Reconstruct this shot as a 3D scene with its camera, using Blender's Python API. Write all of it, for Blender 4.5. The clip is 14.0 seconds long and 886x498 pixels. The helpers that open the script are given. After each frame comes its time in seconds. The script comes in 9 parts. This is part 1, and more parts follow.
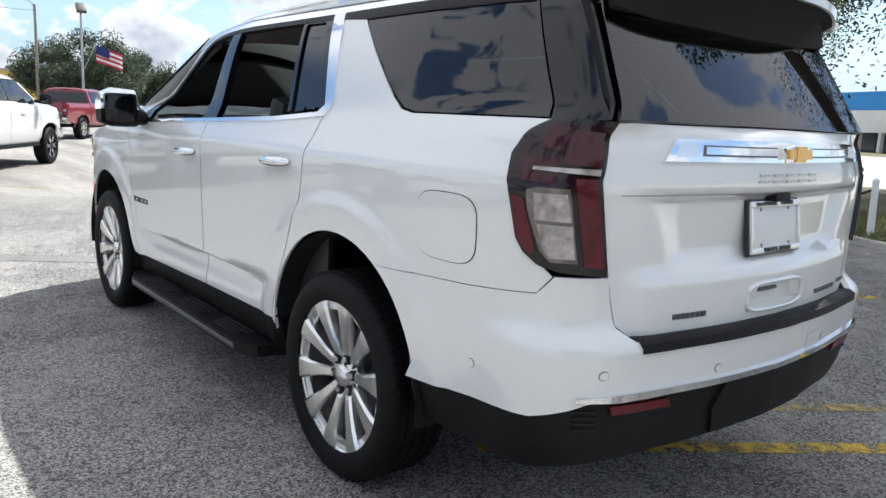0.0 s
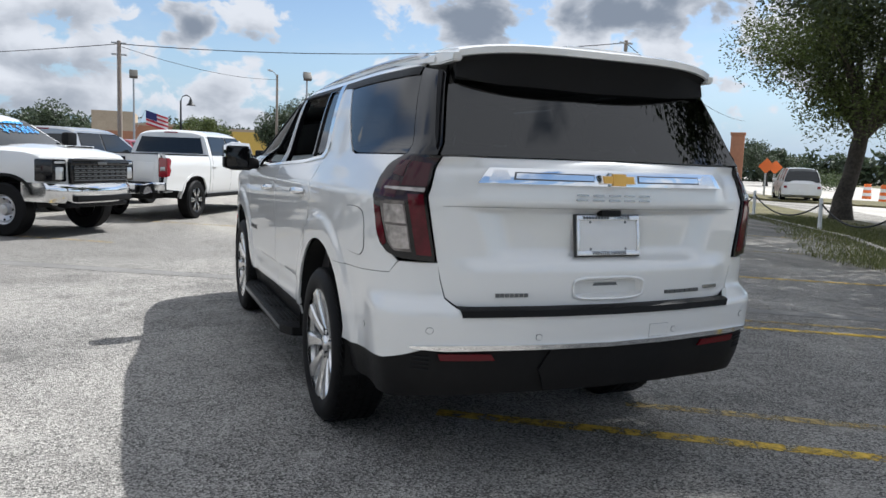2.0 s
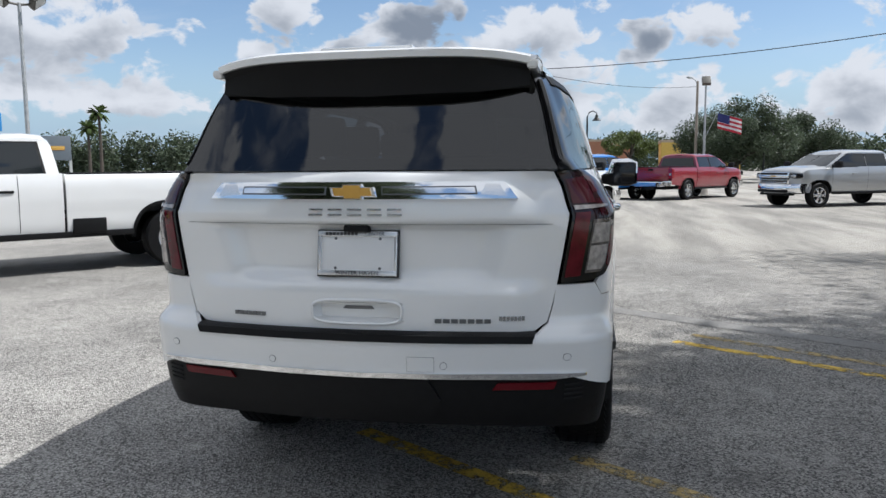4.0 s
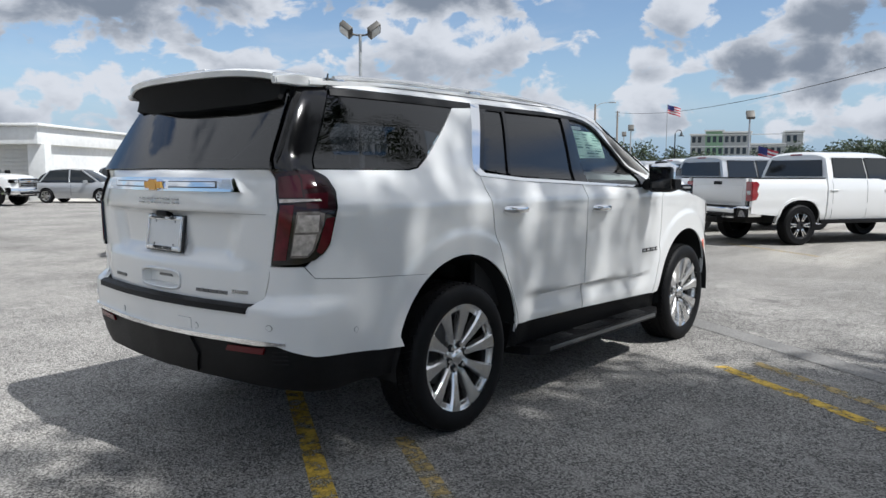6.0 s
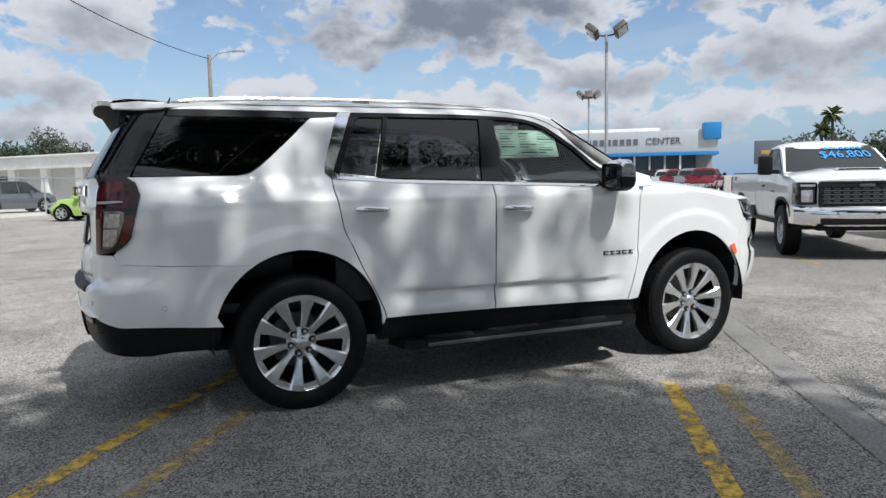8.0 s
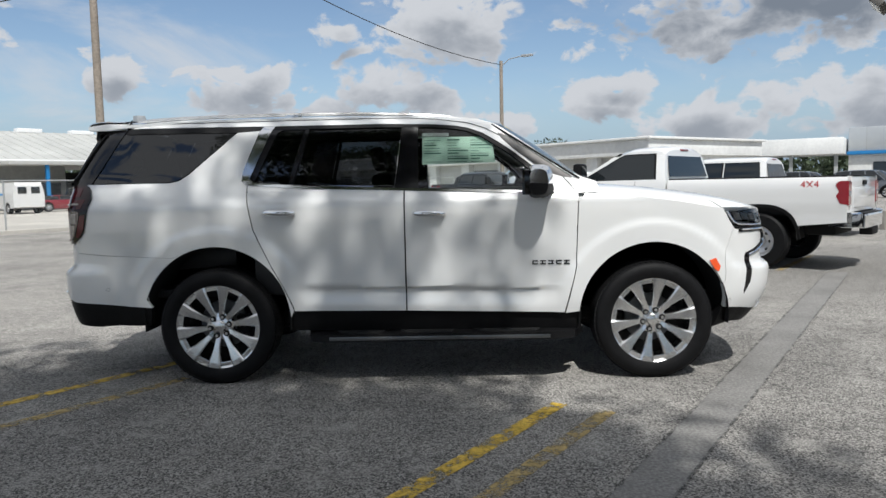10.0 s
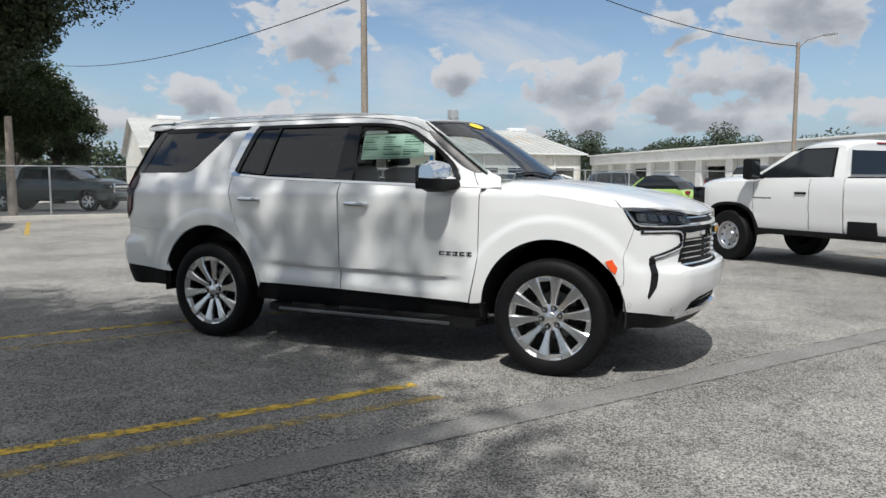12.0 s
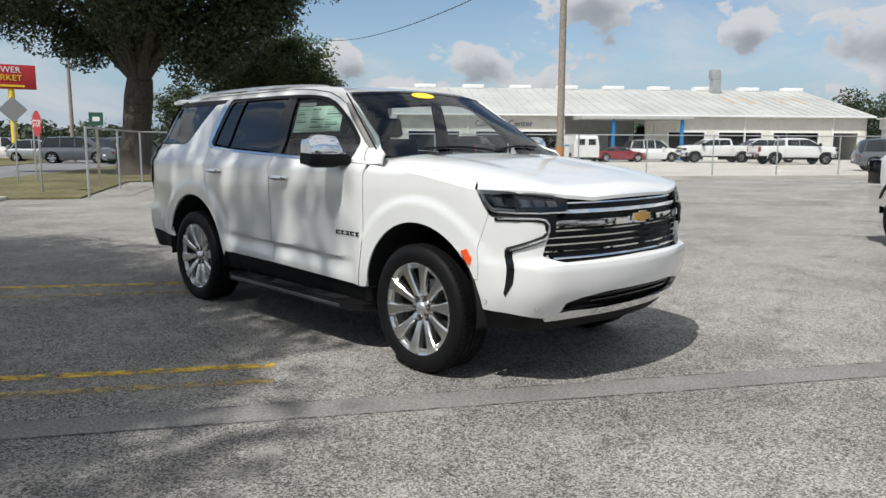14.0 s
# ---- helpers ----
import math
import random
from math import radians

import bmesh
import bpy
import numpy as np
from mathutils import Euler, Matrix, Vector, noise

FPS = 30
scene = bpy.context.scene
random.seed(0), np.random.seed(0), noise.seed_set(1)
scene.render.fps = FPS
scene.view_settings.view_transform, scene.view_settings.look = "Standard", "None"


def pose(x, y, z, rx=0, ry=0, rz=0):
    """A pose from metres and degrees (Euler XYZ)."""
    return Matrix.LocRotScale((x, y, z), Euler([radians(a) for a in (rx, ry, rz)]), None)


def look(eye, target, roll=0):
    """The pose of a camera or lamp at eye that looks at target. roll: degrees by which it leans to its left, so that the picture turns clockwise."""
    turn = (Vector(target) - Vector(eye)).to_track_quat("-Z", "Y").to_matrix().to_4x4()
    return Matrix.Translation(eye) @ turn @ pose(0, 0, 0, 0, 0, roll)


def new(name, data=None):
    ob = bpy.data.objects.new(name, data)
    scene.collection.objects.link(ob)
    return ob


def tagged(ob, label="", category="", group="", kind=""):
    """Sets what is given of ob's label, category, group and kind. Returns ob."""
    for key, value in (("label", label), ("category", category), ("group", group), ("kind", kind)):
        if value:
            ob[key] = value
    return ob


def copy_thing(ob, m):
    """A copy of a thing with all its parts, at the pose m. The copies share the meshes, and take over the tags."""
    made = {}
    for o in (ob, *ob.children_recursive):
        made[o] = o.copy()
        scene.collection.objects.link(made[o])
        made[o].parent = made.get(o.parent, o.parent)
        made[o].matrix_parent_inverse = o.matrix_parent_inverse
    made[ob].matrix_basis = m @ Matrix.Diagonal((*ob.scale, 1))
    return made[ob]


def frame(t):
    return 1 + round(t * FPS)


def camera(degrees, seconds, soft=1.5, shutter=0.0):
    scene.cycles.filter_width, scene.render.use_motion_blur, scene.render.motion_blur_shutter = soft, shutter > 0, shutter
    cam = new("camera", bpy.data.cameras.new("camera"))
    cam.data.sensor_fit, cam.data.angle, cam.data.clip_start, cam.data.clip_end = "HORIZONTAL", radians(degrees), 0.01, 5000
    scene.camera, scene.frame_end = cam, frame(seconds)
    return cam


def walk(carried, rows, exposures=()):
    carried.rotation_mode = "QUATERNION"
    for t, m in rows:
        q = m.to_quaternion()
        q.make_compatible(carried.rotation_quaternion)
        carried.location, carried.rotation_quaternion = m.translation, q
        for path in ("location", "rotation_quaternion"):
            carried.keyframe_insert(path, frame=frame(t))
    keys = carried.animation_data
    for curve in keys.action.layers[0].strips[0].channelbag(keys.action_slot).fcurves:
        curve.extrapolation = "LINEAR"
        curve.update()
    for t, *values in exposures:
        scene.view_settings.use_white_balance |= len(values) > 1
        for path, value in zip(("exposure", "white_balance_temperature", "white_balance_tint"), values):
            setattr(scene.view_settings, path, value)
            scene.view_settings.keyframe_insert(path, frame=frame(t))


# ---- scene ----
cam = camera(61.6, 14.0)
PATH = [
    (0, (-2.396, 2.424, 1.419), (-0.869, 1.179, 1.073), 2.7),
    (0.5, (-2.954, 2.653, 1.45), (-1.381, 1.444, 1.194), 3.2),
    (1, (-3.36, 2.851, 1.462), (-1.714, 1.738, 1.245), 3.8),
    (1.5, (-3.717, 2.545, 1.457), (-1.977, 1.582, 1.238), 3.3),
    (2, (-3.869, 1.901, 1.406), (-2.036, 1.134, 1.174), 2.1),
    (2.5, (-3.952, 1.233, 1.406), (-2.032, 0.724, 1.17), 0.8),
    (3, (-3.97, 0.532, 1.436), (-1.995, 0.329, 1.198), -0.1),
    (5.5, (-3.482, -2.894, 1.452), (-1.822, -1.795, 1.253), 0.4),
    (6, (-3.138, -3.483, 1.413), (-1.614, -2.203, 1.213), 0.2),
    (6.5, (-2.684, -3.998, 1.393), (-1.317, -2.55, 1.2), -0.6),
    (7, (-2.187, -4.484, 1.377), (-0.994, -2.89, 1.187), -1.1),
    (7.5, (-1.605, -4.952, 1.399), (-0.599, -3.233, 1.214), -1.2),
    (8, (-1.047, -5.407, 1.385), (-0.228, -3.592, 1.2), -1.1),
    (8.5, (-0.421, -5.778, 1.383), (0.207, -3.888, 1.192), -1.2),
    (11, (3.177, -6.179, 1.386), (2.692, -4.247, 1.216), -0.4),
    (11.5, (3.896, -6.051, 1.402), (3.214, -4.179, 1.224), 0.0),
    (12, (4.607, -5.905, 1.377), (3.748, -4.109, 1.189), 0.0),
    (12.5, (5.212, -5.555, 1.413), (4.194, -3.847, 1.195), -0.1),
    (13, (5.801, -5.151, 1.416), (4.619, -3.555, 1.174), -0.4),
    (13.5, (6.196, -4.592, 1.415), (4.874, -3.115, 1.149), -0.3),
    (14, (6.507, -4.062, 1.451), (5.079, -2.689, 1.169), 0.2),
]
EXPOSURES = [
    (0.0, 0.69, 6000, 10), (1.0, 0.42, 6000, 10), (3.0, 0.25, 5950, 10), (5.5, 0.14, 5950, 10), (8.5, 0.06, 6050, 10),
    (11.0, -0.10, 6150, 9), (12.5, -0.07, 6150, 9), (14.0, -0.06, 6200, 9),
]
walk(cam, [(t, look(eye, target, roll)) for t, eye, target, roll in PATH], EXPOSURES)

# The world: x runs forward along the parked vehicle, its rear axle at x = 0.
SUN_EL, SUN_AZ = 55.9, -77.0  # degrees; azimuth of the sun, counted from +x towards +y


# ---------------------------------------------------------------- world and sun
def make_world():
    w = bpy.data.worlds.new("sky")
    scene.world = w
    w.use_nodes = True
    nt = w.node_tree
    nt.nodes.clear()
    N, L = nt.nodes.new, nt.links.new
    out, bg = N("ShaderNodeOutputWorld"), N("ShaderNodeBackground")
    sky = N("ShaderNodeTexSky")
    sky.sky_type, sky.sun_disc = "NISHITA", False
    sky.sun_elevation, sky.sun_rotation = radians(SUN_EL), radians(90 - SUN_AZ)
    sky.air_density, sky.dust_density = 1.0, 0.6
    tc, sep = N("ShaderNodeTexCoord"), N("ShaderNodeSeparateXYZ")
    L(tc.outputs["Generated"], sep.inputs[0])

    def math_node(op, a, b=None, clamp=False):
        n = N("ShaderNodeMath")
        n.operation, n.use_clamp = op, clamp
        for i, v in enumerate((a, b)):
            if v is None:
                continue
            if isinstance(v, (int, float)):
                n.inputs[i].default_value = v
            else:
                L(v, n.inputs[i])
        return n.outputs[0]

    def ramp(v, a, b):
        n = N("ShaderNodeMapRange")
        n.interpolation_type = "SMOOTHSTEP"
        L(v, n.inputs[0])
        n.inputs[1].default_value, n.inputs[2].default_value = a, b
        return n.outputs[0]

    # cumulus: heaps of cloud at their azimuths and heights, with billowing edges; overhead, broken cloud
    az = math_node("MULTIPLY", math_node("ARCTAN2", sep.outputs[1], sep.outputs[0]), 180 / math.pi)
    el = math_node("MULTIPLY", math_node("ARCSINE", sep.outputs[2]), 180 / math.pi)
    flat = N("ShaderNodeCombineXYZ")
    L(az, flat.inputs[0]), L(el, flat.inputs[1])

    def noise_at(scale, detail, rough, warp=0.0, tall=1.0, src=None):
        mp = N("ShaderNodeMapping")
        mp.inputs["Scale"].default_value = (1, tall, 1)
        L((src or flat).outputs[0], mp.inputs[0])
        n = N("ShaderNodeTexNoise")
        n.inputs["Scale"].default_value, n.inputs["Detail"].default_value, n.inputs["Roughness"].default_value = scale, detail, rough
        n.inputs["Distortion"].default_value = warp
        L(mp.outputs[0], n.inputs[0])
        return n.outputs[0]

    billow = noise_at(0.30, 9.0, 0.56, 0.3, 1.5)
    puff = N("ShaderNodeTexVoronoi")
    puff.feature, puff.inputs["Scale"].default_value = "SMOOTH_F1", 0.85
    L(flat.outputs[0], puff.inputs[0])
    rough = math_node("ADD", math_node("MULTIPLY", math_node("SUBTRACT", billow, 0.5), 4.0), math_node("MULTIPLY", math_node("SUBTRACT", puff.outputs["Distance"], 0.45), 0.55))

    def heaps(table, rise):
        """Distance to the nearest heap in its own half sizes; rise looks that many degrees higher up."""
        best = None
        for a, e, wide, high in table:
            n, ln = N("ShaderNodeVectorMath"), N("ShaderNodeVectorMath")
            n.operation, ln.operation = "MULTIPLY_ADD", "LENGTH"
            L(flat.outputs[0], n.inputs[0])
            n.inputs[1].default_value, n.inputs[2].default_value = (1 / wide, 1 / high, 0), (-a / wide, (rise - e) / high, 0)
            L(n.outputs[0], ln.inputs[0])
            best = ln.outputs["Value"] if best is None else math_node("MINIMUM", best, ln.outputs["Value"])
        return best

    # cloud above the views, its cover raised to add fill light
    over_n = noise_at(4.2, 9.0, 0.55, 0.3, 1.0, tc)
    over = math_node("MULTIPLY", ramp(over_n, 0.385, 0.44), ramp(el, 17.0, 24.0))
    white, grey, above = heaps(WHITE_HEAPS, 0.0), heaps(GREY_HEAPS, 0.0), heaps(WHITE_HEAPS, 1.1)
    wisp = ramp(noise_at(0.05, 8.0, 0.6, 0.6, 3.0), 0.46, 0.72)
    body = math_node("ADD", math_node("MINIMUM", white, grey), rough)
    cover = math_node("MAXIMUM", math_node("MAXIMUM", ramp(body, 1.15, 0.72), over), math_node("MULTIPLY", wisp, math_node("ADD", 0.26, math_node("MULTIPLY", ramp(az, 76.0, 112.0), 0.52))))
    soft = math_node("MULTIPLY", math_node("SUBTRACT", noise_at(0.22, 4.0, 0.5, 0.2, 1.5), 0.5), 2.2)
    thick = math_node("MAXIMUM", math_node("MULTIPLY", ramp(math_node("ADD", above, math_node("ADD", soft, math_node("MULTIPLY", rough, 0.45))), 1.15, -0.25), 0.72), ramp(math_node("ADD", grey, math_node("ADD", soft, math_node("MULTIPLY", rough, 0.45))), 1.25, 0.1))
    thick = math_node("MAXIMUM", thick, math_node("MULTIPLY", ramp(over_n, 0.59, 0.72), ramp(el, 15.0, 22.0)))
    shade = N("ShaderNodeMix")
    shade.data_type = "RGBA"
    L(thick, shade.inputs[0])
    shade.inputs[6].default_value, shade.inputs[7].default_value = CLOUD_WHITE, CLOUD_GREY
    low = ramp(sep.outputs[2], -0.03, 0.15)
    haze = N("ShaderNodeMix")
    haze.data_type = "RGBA"
    L(low, haze.inputs[0])
    haze.inputs[6].default_value = HAZE
    L(sky.outputs[0], haze.inputs[7])
    mix = N("ShaderNodeMix")
    mix.data_type = "RGBA"
    L(cover, mix.inputs[0])
    L(haze.outputs[2], mix.inputs[6])
    L(shade.outputs[2], mix.inputs[7])
    L(mix.outputs[2], bg.inputs[0])
    bg.inputs[1].default_value = SKY_STRENGTH
    L(bg.outputs[0], out.inputs[0])


# heaps of cloud: azimuth, height, half width, half height, in degrees
WHITE_HEAPS = [(-6.3, 3.6, 3.4, 3.2), (-17.1, 4.3, 4.1, 2.6), (-33.0, 7.0, 9.3, 2.9), (-52.2, 9.1, 9.5, 3.9), (5.1, 6.8, 7.5, 1.7), (4.9, 9.9, 4.7, 1.7), (-7.9, 9.8, 2.3, 1.4), (6.7, 4.0, 9.6, 1.8), (-37.2, 6.4, 5.8, 2.7), (39.8, 8.8, 7.9, 3.0), (78.0, 7.1, 2.8, 1.0), (54.0, 7.7, 6.0, 1.4), (24.3, 5.3, 2.5, 2.2)]
WHITE_HEAPS += [(25.0, 8.4, 1.6, 0.8), (34.1, 4.4, 6.1, 1.1), (90.6, 11.8, 5.2, 2.8), (22.8, 11.3, 2.1, 2.1), (125.3, 10.5, 3.7, 3.6), (114.2, 8.2, 2.0, 1.5), (104.8, 7.4, 4.9, 1.9), (98.6, 11.3, 1.7, 1.3), (94.4, 7.3, 5.0, 1.9), (78.9, 6.0, 3.2, 1.3), (85.7, 4.3, 1.7, 1.0), (143.2, 6.1, 1.6, 1.3), (60.0, 5.2, 9.0, 2.2), (46.0, 4.6, 7.0, 2.0), (72.0, 4.2, 5.0, 1.5)]
# heaps outside every view, added to brighten the tailgate
WHITE_HEAPS += [(-172.0, 10.5, 8.0, 5.5), (-150.0, 9.0, 12.0, 5.0), (-125.0, 10.0, 12.0, 5.0), (-98.0, 9.0, 11.0, 4.5)]
WHITE_HEAPS += [(95.0, 4.4, 5.5, 1.5), (104.0, 4.5, 4.5, 1.4), (99.5, 5.6, 2.6, 1.2), (133.5, 6.0, 3.0, 1.4), (129.0, 4.6, 3.2, 1.2), (139.0, 4.4, 2.6, 1.1)]
GREY_HEAPS = [(-4.0, 8.6, 2.6, 1.7), (-23.9, 10.5, 5.3, 2.6), (-38.4, 12.0, 3.6, 2.2), (13.0, 10.1, 4.1, 2.1), (-36.1, 11.1, 8.7, 1.7), (65.2, 12.5, 12.4, 4.4), (40.7, 13.3, 7.8, 2.3), (14.9, 7.5, 6.5, 2.4)]
CLOUD_WHITE, CLOUD_GREY, HAZE, SKY_STRENGTH = (6.2, 6.2, 6.25, 1), (2.0, 2.25, 2.62, 1), (2.5, 3.7, 5.2, 1), 0.107
make_world()
lamp = bpy.data.lights.new("sun", "SUN")
lamp.energy, lamp.angle, lamp.color = 4.9, radians(0.6), (1.0, 0.955, 0.88)
sun = new("sun", lamp)
sun_dir = Vector((math.cos(radians(SUN_AZ)) * math.cos(radians(SUN_EL)), math.sin(radians(SUN_AZ)) * math.cos(radians(SUN_EL)), math.sin(radians(SUN_EL))))
sun.matrix_world = look(sun_dir * 50, (0, 0, 0))


# ---------------------------------------------------------------- materials
def mat(name, color, rough=0.5, metal=0.0, coat=0.0, noise_scale=0.0, vary=0.15, bump=0.0, bump_scale=0.0, spec=0.5, emit=0.0, stain=0.0, stain_scale=1.2, by_object=0.0):
    """A principled material with grain and larger stains, in object or world metres."""
    m = bpy.data.materials.new(name)
    m.use_nodes = True
    nt = m.node_tree
    p = nt.nodes["Principled BSDF"]
    c = color if len(color) == 4 else (*color, 1)
    p.inputs["Base Color"].default_value = c
    p.inputs["Roughness"].default_value, p.inputs["Metallic"].default_value = rough, metal
    p.inputs["Coat Weight"].default_value, p.inputs["Coat Roughness"].default_value = coat, 0.03
    p.inputs["Specular IOR Level"].default_value = spec
    N, L = nt.nodes.new, nt.links.new
    if emit:
        p.inputs["Emission Color"].default_value, p.inputs["Emission Strength"].default_value = c, emit
    tc = N("ShaderNodeTexCoord")
    col = None
    if noise_scale or stain or by_object:
        val = N("ShaderNodeValue")
        val.outputs[0].default_value = 1.0
        v = val.outputs[0]

        def times(v, scale, amount, detail):
            n = N("ShaderNodeTexNoise")
            n.inputs["Scale"].default_value, n.inputs["Detail"].default_value = scale, detail
            L(tc.outputs["Object"], n.inputs[0])
            r = N("ShaderNodeMapRange")
            L(n.outputs[0], r.inputs[0])
            r.inputs[1].default_value, r.inputs[2].default_value = 0.25, 0.75
            r.inputs[3].default_value, r.inputs[4].default_value = 1 - amount, 1 + amount
            k = N("ShaderNodeMath")
            k.operation = "MULTIPLY"
            L(v, k.inputs[0]), L(r.outputs[0], k.inputs[1])
            return k.outputs[0]

        if noise_scale:
            v = times(v, noise_scale, vary, 4)
        if stain:
            v = times(v, stain_scale, stain, 6)
        if by_object:
            oi = N("ShaderNodeObjectInfo")
            r = N("ShaderNodeMapRange")
            L(oi.outputs["Random"], r.inputs[0])
            r.inputs[3].default_value, r.inputs[4].default_value = 1 - by_object, 1 + by_object
            k = N("ShaderNodeMath")
            k.operation = "MULTIPLY"
            L(v, k.inputs[0]), L(r.outputs[0], k.inputs[1])
            v = k.outputs[0]
        sc = N("ShaderNodeVectorMath")
        sc.operation = "SCALE"
        sc.inputs[0].default_value = c[:3]
        L(v, sc.inputs["Scale"])
        L(sc.outputs[0], p.inputs["Base Color"])
    if bump:
        n = N("ShaderNodeTexNoise")
        n.inputs["Scale"].default_value, n.inputs["Detail"].default_value = bump_scale or 40, 5
        L(tc.outputs["Object"], n.inputs[0])
        b = N("ShaderNodeBump")
        b.inputs["Strength"].default_value, b.inputs["Distance"].default_value = bump, 0.01
        L(n.outputs[0], b.inputs["Height"])
        L(b.outputs[0], p.inputs["Normal"])
    return m


def glass_mat(name, tint, gloss_rough=0.01, ior=1.55):
    """A pane: lets light through with a tint, and mirrors by Fresnel."""
    m = bpy.data.materials.new(name)
    m.use_nodes = True
    nt = m.node_tree
    nt.nodes.clear()
    N, L = nt.nodes.new, nt.links.new
    out, tr, gl, mx, fr = N("ShaderNodeOutputMaterial"), N("ShaderNodeBsdfTransparent"), N("ShaderNodeBsdfGlossy"), N("ShaderNodeMixShader"), N("ShaderNodeFresnel")
    tr.inputs[0].default_value = (*tint, 1)
    gl.inputs["Roughness"].default_value = gloss_rough
    fr.inputs["IOR"].default_value = ior
    L(fr.outputs[0], mx.inputs[0]), L(tr.outputs[0], mx.inputs[1]), L(gl.outputs[0], mx.inputs[2]), L(mx.outputs[0], out.inputs[0])
    return m


def ground_mat():
    """Worn tarmac: pale aggregate in a dark binder, with bleached and stained patches; away from the stalls it turns into pale concrete."""
    m = bpy.data.materials.new("worn_tarmac")
    m.use_nodes = True
    nt = m.node_tree
    p = nt.nodes["Principled BSDF"]
    N, L = nt.nodes.new, nt.links.new
    tc = N("ShaderNodeTexCoord")
    o = tc.outputs["Object"]

    def tex(kind, scale, detail=4.0, rough=0.55, vec=None):
        n = N(kind)
        n.inputs["Scale"].default_value = scale
        if kind == "ShaderNodeTexNoise":
            n.inputs["Detail"].default_value, n.inputs["Roughness"].default_value = detail, rough
        L(vec or o, n.inputs[0])
        return n

    def rng(v, a, b, lo=0.0, hi=1.0, smooth=True):
        n = N("ShaderNodeMapRange")
        n.interpolation_type = "SMOOTHSTEP" if smooth else "LINEAR"
        L(v, n.inputs[0])
        for i, k in enumerate((a, b, lo, hi)):
            n.inputs[i + 1].default_value = k
        return n.outputs[0]

    def mixc(f, a, b):
        n = N("ShaderNodeMix")
        n.data_type = "RGBA"
        if isinstance(f, float):
            n.inputs[0].default_value = f
        else:
            L(f, n.inputs[0])
        for i, k in ((6, a), (7, b)):
            if isinstance(k, tuple):
                n.inputs[i].default_value = (*k, 1)
            else:
                L(k, n.inputs[i])
        return n.outputs[2]

    stone = tex("ShaderNodeTexVoronoi", 118.0)
    grit = tex("ShaderNodeTexNoise", 330.0, 3.0, 0.6)
    tone = rng(stone.outputs["Color"], 0.1, 0.95)
    speck = mixc(tone, (0.02, 0.0195, 0.019), (0.66, 0.63, 0.58))
    speck = mixc(rng(grit.outputs[0], 0.5, 0.72, 0.0, 0.45), speck, (0.07, 0.068, 0.064))
    big = tex("ShaderNodeTexNoise", 0.55, 7.0, 0.62)
    mid = tex("ShaderNodeTexNoise", 3.2, 5.0, 0.6)
    # wear noise plus painted shade: darker in the tree's shadow, paler left of it
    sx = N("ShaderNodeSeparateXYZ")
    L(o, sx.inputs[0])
    shade_bias = N("ShaderNodeMath")
    shade_bias.operation = "MULTIPLY_ADD"
    L(rng(sx.outputs[1], -0.8, 2.2), shade_bias.inputs[0])
    shade_bias.inputs[1].default_value = 0.11
    L(big.outputs[0], shade_bias.inputs[2])
    worn = rng(shade_bias.outputs[0], 0.42, 0.70)
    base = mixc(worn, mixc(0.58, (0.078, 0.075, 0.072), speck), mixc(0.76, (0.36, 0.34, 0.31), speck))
    base = mixc(rng(mid.outputs[0], 0.52, 0.72, 0.0, 0.45), base, (0.44, 0.42, 0.385))
    blot = tex("ShaderNodeTexNoise", 1.35, 8.0, 0.66)
    base = mixc(rng(blot.outputs[0], 0.44, 0.30, 0.0, 0.55), base, (0.085, 0.082, 0.078))
    # older, paler paving beyond the seam (a line along the stalls' grid)
    sep = N("ShaderNodeSeparateXYZ")
    L(o, sep.inputs[0])
    dot = N("ShaderNodeVectorMath")
    dot.operation = "DOT_PRODUCT"
    L(o, dot.inputs[0])
    dot.inputs[1].default_value = (math.cos(radians(GRID)), math.sin(radians(GRID)), 0)
    dist = N("ShaderNodeMath")
    dist.operation = "SUBTRACT"
    L(dot.outputs["Value"], dist.inputs[0])
    dist.inputs[1].default_value = SEAM
    wob = tex("ShaderNodeTexNoise", 0.25, 4.0)
    add = N("ShaderNodeMath")
    add.operation = "MULTIPLY_ADD"
    L(wob.outputs[0], add.inputs[0])
    add.inputs[1].default_value = 5.0
    L(dist.outputs[0], add.inputs[2])
    far = rng(add.outputs[0], 4.8, 8.5)
    mp = N("ShaderNodeMapping")
    mp.inputs["Rotation"].default_value = (0, 0, radians(-20))
    mp.inputs["Scale"].default_value = (0.25, 1.6, 1)
    L(o, mp.inputs[0])
    streak = tex("ShaderNodeTexNoise", 0.6, 7.0, 0.6, mp.outputs[0])
    pale = mixc(rng(streak.outputs[0], 0.35, 0.65), (0.20, 0.188, 0.168), (0.42, 0.395, 0.35))
    pale = mixc(rng(blot.outputs[0], 0.45, 0.30, 0.0, 0.4), mixc(0.28, pale, speck), (0.14, 0.132, 0.12))
    base = mixc(far, base, pale)
    # a darker patch of the ground about the trucks, with a streaky edge
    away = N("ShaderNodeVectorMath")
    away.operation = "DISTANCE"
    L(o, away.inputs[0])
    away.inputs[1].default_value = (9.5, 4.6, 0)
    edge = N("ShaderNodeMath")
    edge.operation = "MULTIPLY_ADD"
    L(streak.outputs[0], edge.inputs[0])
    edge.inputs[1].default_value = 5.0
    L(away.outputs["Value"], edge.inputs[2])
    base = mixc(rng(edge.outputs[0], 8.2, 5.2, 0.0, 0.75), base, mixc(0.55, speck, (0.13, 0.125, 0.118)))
    # hairline cracks
    warp = N("ShaderNodeVectorMath")
